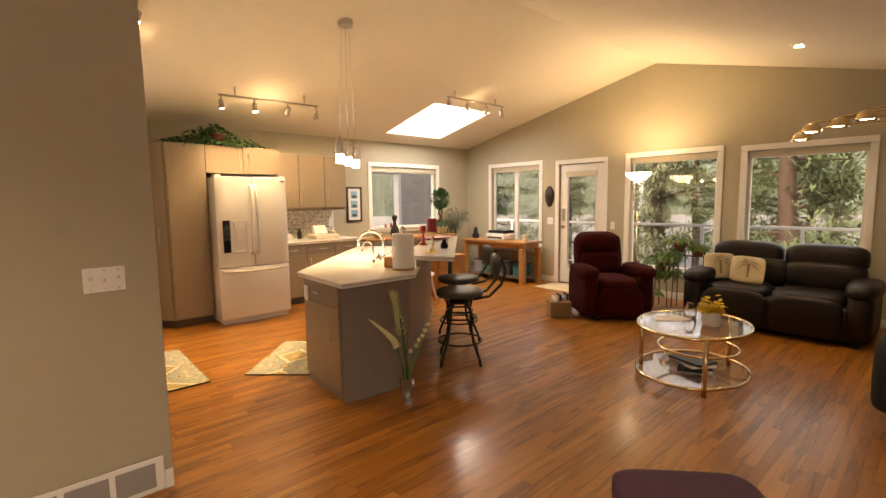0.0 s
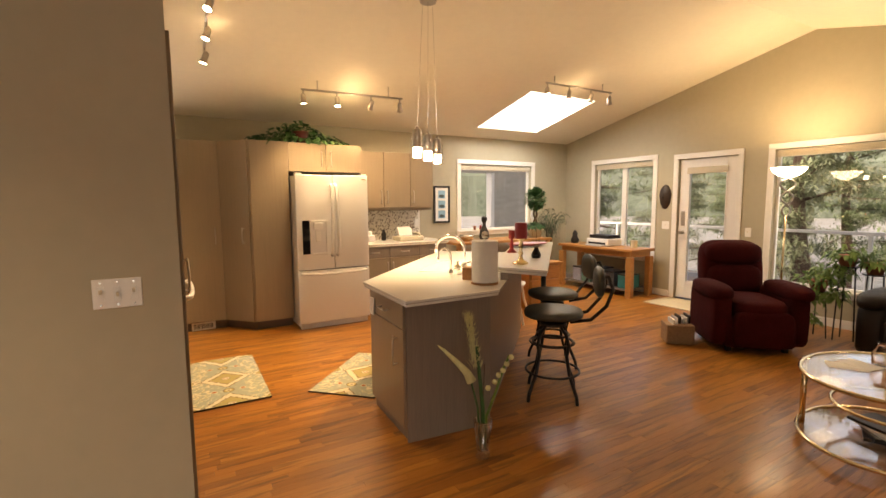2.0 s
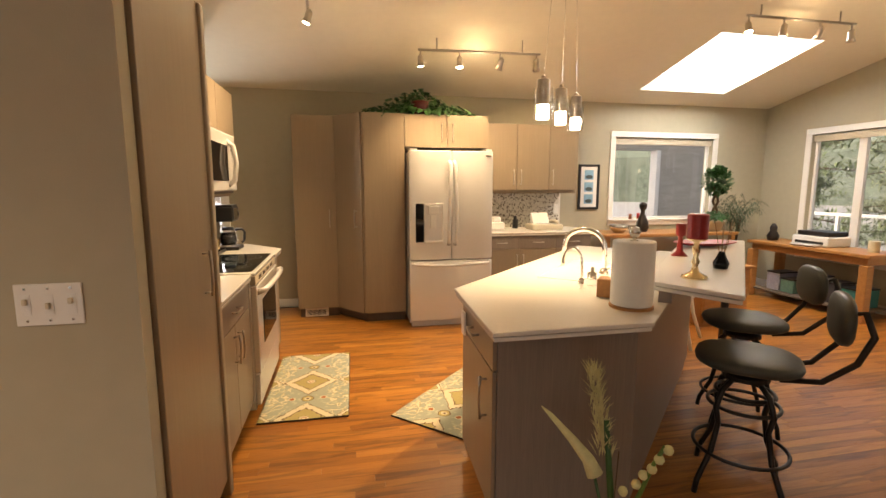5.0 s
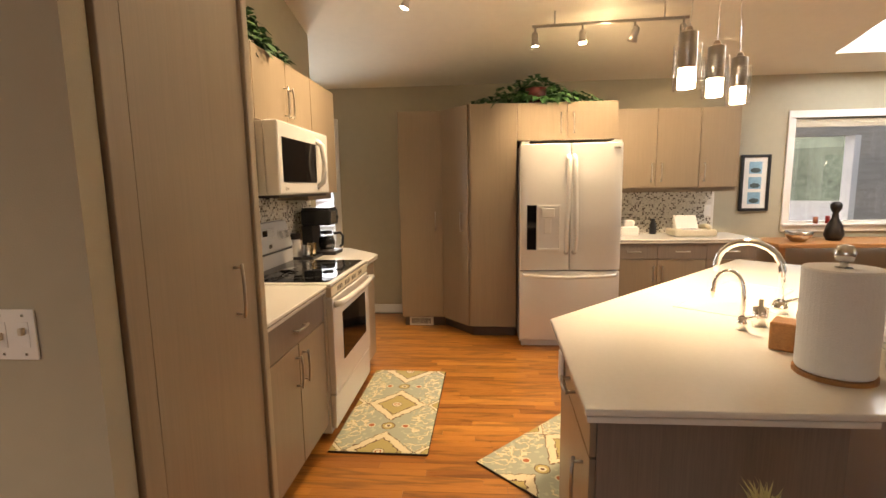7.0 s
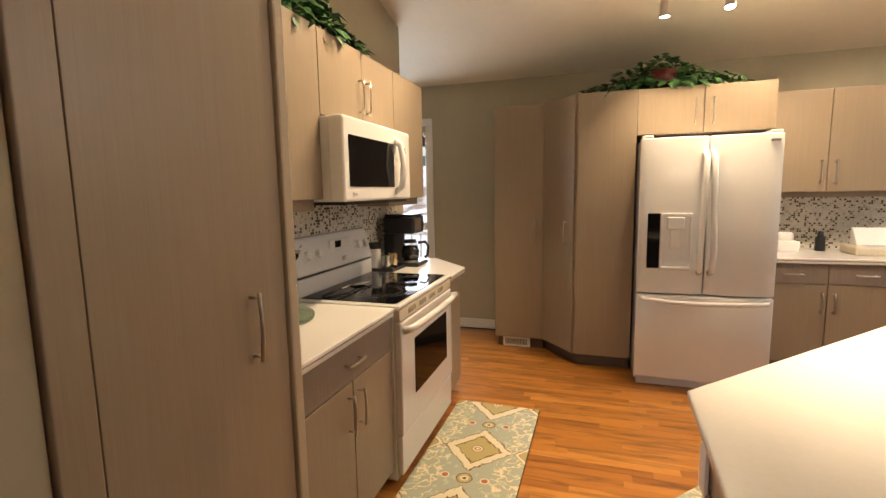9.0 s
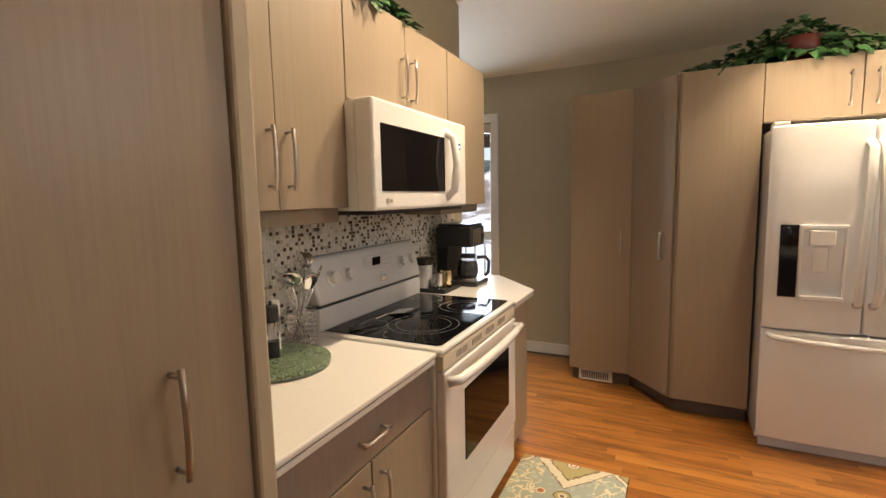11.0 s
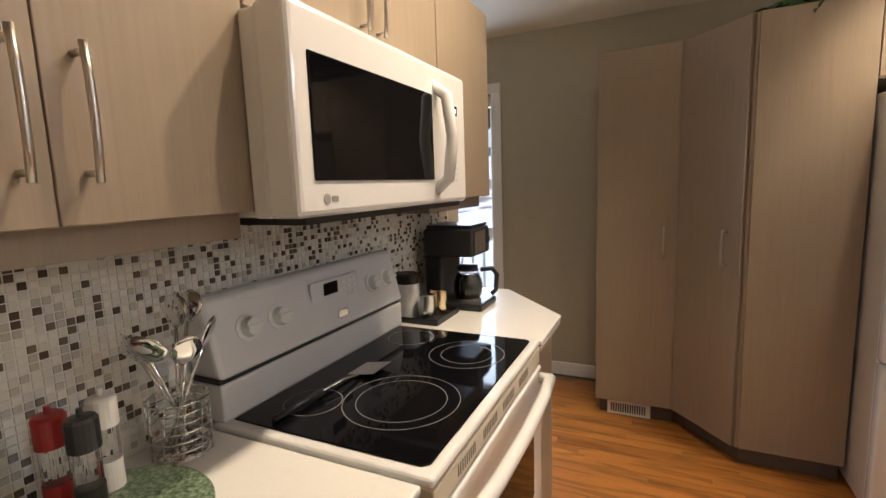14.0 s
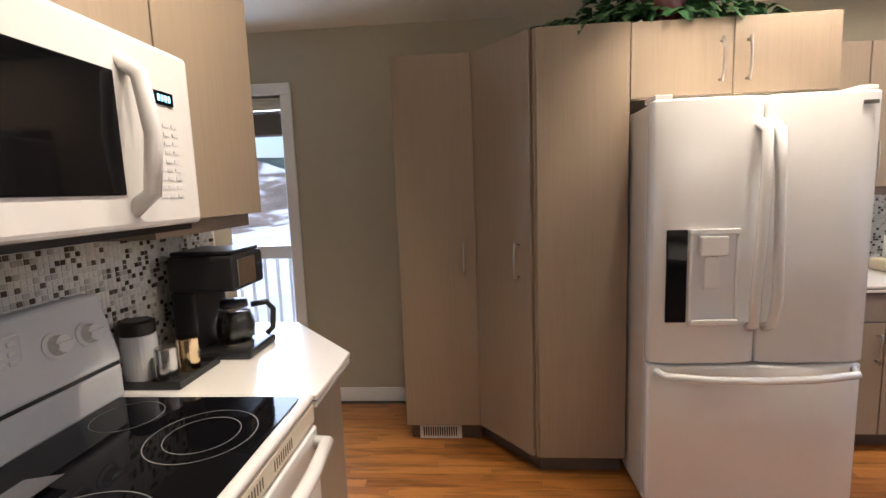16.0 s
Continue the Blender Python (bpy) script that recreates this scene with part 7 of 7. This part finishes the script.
def conifer(name, at, h, seed, n, mat):
    r = random.Random(seed)
    e = thing(name, at, "tall pine tree with open needle crown", "tree", group="pines beyond the deck")
    P = local(e)
    P("trunk", lambda bm: tube(bm, [(0.12 * math.sin(i), 0.1 * math.cos(i * 1.7), h * i / 8) for i in range(9)], 0.28, 10, r1=0.05), M_BARK, smooth=True)
    limbs = []
    for i in range(34):
        z = h * (0.22 + 0.76 * i / 34)
        a = r.uniform(0, 6.28)
        l = (h * 0.2) * (1 - 0.75 * (z / h - 0.2)) * r.uniform(0.6, 1.2)
        limbs.append((z, a, l, r.uniform(-0.2, 0.35)))
    P("limb", lambda bm: [tube(bm, [(0, 0, z), (l * 0.5 * math.cos(a), l * 0.5 * math.sin(a), z + s * l * 0.6), (l * math.cos(a), l * math.sin(a), z + s * l)], 0.05, 5, r1=0.012) for z, a, l, s in limbs], M_BARK, smooth=True)

    def needles(bm):
        for _ in range(n):
            z, a, l, s = r.choice(limbs)
            t = r.uniform(0.3, 1.05)
            c = Vector((l * t * math.cos(a), l * t * math.sin(a), z + s * l * t)) + Vector((r.gauss(0, 0.22), r.gauss(0, 0.22), r.gauss(0, 0.14)))
            leaf(bm, c, Vector((r.gauss(0, 1), r.gauss(0, 1), r.gauss(0.3, 0.6))), 0.06, 0.32, 0.1)
    P("needles", needles, mat)
    return e


t1 = conifer("pine_tree", (13.5, 2.6, -3), 11, 41, 6800, M_PINE)
t2 = conifer("pine_tree", (16.5, -1.8, -3), 13, 42, 6800, M_PINE2)
t3 = conifer("pine_tree", (15.5, 6.5, -3), 10, 43, 6800, M_PINE2)
spots_ = random.Random(12)
for i in range(40):
    b = (t1, t2, t3)[i % 3]
    x, y = 15 + 4.2 * (i % 5) + spots_.uniform(-1.5, 1.5), -16 + 4.6 * (i // 5) + spots_.uniform(-1.6, 1.6)
    if not (12 < x < 17.5 and -3 < y < 8):
        m = pose(x, y, -3.2, 0, 0, spots_.uniform(0, 360)) @ Matrix.Scale(spots_.uniform(0.55, 1.0), 4)
        c = copy_thing(b, m)
        c.matrix_basis = m
setting(mesh("backdrop", lambda bm: [lathe(bm, [(140, -6), (140, 9), (142, 12), (142, -6)], (0, 0, 0), 64)], material("far_wooded_hill", (0.14, 0.17, 0.13), 0.95, vary=0.5, scale=0.12)), "distant wooded hillside", "backdrop")

# ---- mosaic tiles ----
T, PITCH = 0.0146, 0.0168


def tile_verts():
    a, d, b = T / 2, 0.0018, 0.0007
    vs = [(-a, -a, 0), (a, -a, 0), (a, a, 0), (-a, a, 0), (-a + b, -a + b, d), (a - b, -a + b, d), (a - b, a - b, d), (-a + b, a - b, d)]
    fs = [(4, 5, 6, 7), (0, 1, 5, 4), (1, 2, 6, 5), (2, 3, 7, 6), (3, 0, 4, 7)]
    return vs, fs


def mesh_from(name, vs, fs, mat):
    me = bpy.data.meshes.new(name)
    me.from_pydata(vs, [], fs)
    me.materials.append(mat)
    return me


TV, TF = tile_verts()
tile_me = mesh_from("tile", TV, TF, M_TILE)
rest_v, rest_f, count = [], [], 0
FACE_W = Matrix(((0, 0, 1, 0), (1, 0, 0, 0), (0, 1, 0, 0), (0, 0, 0, 1)))
ny, nz = int((5.74 - 3.432) / PITCH), int((1.43 - 0.92) / PITCH)
for i in range(ny):
    for j in range(nz):
        y, z = 3.446 + PITCH * i, 0.93 + PITCH * j
        if 4.19 < y < 5.05 and z < 1.17:
            continue
        m = Matrix.Translation((WEST + 0.004, y, z)) @ FACE_W
        if 3.5 < y < 4.15 and 0.95 < z < 1.35 and count < 300:
            o = new("tile", tile_me)
            o.parent, o.matrix_basis = sp, m
            count += 1
        else:
            k = len(rest_v)
            rest_v += [tuple(m @ Vector(v)) for v in TV]
            rest_f += [tuple(k + q for q in f) for f in TF]
FACE_S = Matrix(((-1, 0, 0, 0), (0, 0, 1, 0), (0, 1, 0, 0), (0, 0, 0, 1)))
for i in range(int(0.55 / PITCH)):
    for j in range(nz):
        m = Matrix.Translation((WEST + 0.02 + PITCH * i, 3.428, 0.93 + PITCH * j)) @ FACE_S
        k = len(rest_v)
        rest_v += [tuple(m @ Vector(v)) for v in TV]
        rest_f += [tuple(k + q for q in f) for f in TF]
o = new("tiles", mesh_from("tiles", rest_v, rest_f, M_TILE))
o.parent = sp
tagged(o, kind="stuff")
rest_v, rest_f = [], []
FACE_N = Matrix(((1, 0, 0, 0), (0, 0, -1, 0), (0, 1, 0, 0), (0, 0, 0, 1)))
for i in range(int(1.25 / PITCH)):
    for j in range(int(0.47 / PITCH)):
        m = Matrix.Translation((2.69 + PITCH * i, NORTH - 0.004, 0.93 + PITCH * j)) @ FACE_N
        k = len(rest_v)
        rest_v += [tuple(m @ Vector(v)) for v in TV]
        rest_f += [tuple(k + q for q in f) for f in TF]
o = new("tiles", mesh_from("tiles", rest_v, rest_f, M_TILE))
o.parent = sp2
tagged(o, kind="stuff")

# ---- oak strips ----
PW = 0.0572
pr_ = random.Random(21)
lengths = [0.45, 0.6, 0.75, 0.9, 1.1, 1.3]


def plank_geo(l, w=PW - 0.0004):
    vs = [(0, 0, -0.011), (l, 0, -0.011), (l, w, -0.011), (0, w, -0.011), (0, 0, -0.0004), (l, 0, -0.0004), (l, w, -0.0004), (0, w, -0.0004), (0.0003, 0.0003, 0), (l - 0.0003, 0.0003, 0), (l - 0.0003, w - 0.0003, 0), (0.0003, w - 0.0003, 0)]
    fs = [(8, 9, 10, 11)]
    for b in (0, 4):
        fs += [(b + i, b + (i + 1) % 4, b + 4 + (i + 1) % 4, b + 4 + i) for i in range(4)]
    return vs, fs


plank_me = {l: mesh_from("plank", *plank_geo(l - 0.0008), M_OAK) for l in lengths}
rest_v, rest_f, count = [], [], 0
for j in range(int((NORTH - SOUTH) / PW)):
    y = SOUTH + PW * j
    x, first = HALL, pr_.uniform(0.2, 1.2)
    while x < EAST - 0.02:
        l = min(first or pr_.choice(lengths), EAST - x)
        first = None
        if l in plank_me and 0.3 < x < 2.6 and 2.0 < y < 6.3 and count < 300:
            o = new("plank", plank_me[l])
            o.parent, o.matrix_basis = floor, Matrix.Translation((x, y, 0))
            count += 1
        else:
            vs, fs = plank_geo(l - 0.0008)
            k = len(rest_v)
            rest_v += [(a + x, b + y, c) for a, b, c in vs]
            rest_f += [tuple(k + q for q in f) for f in fs]
        x += l
o = new("planks", mesh_from("planks", rest_v, rest_f, M_OAK))
o.parent = floor
tagged(o, kind="stuff")
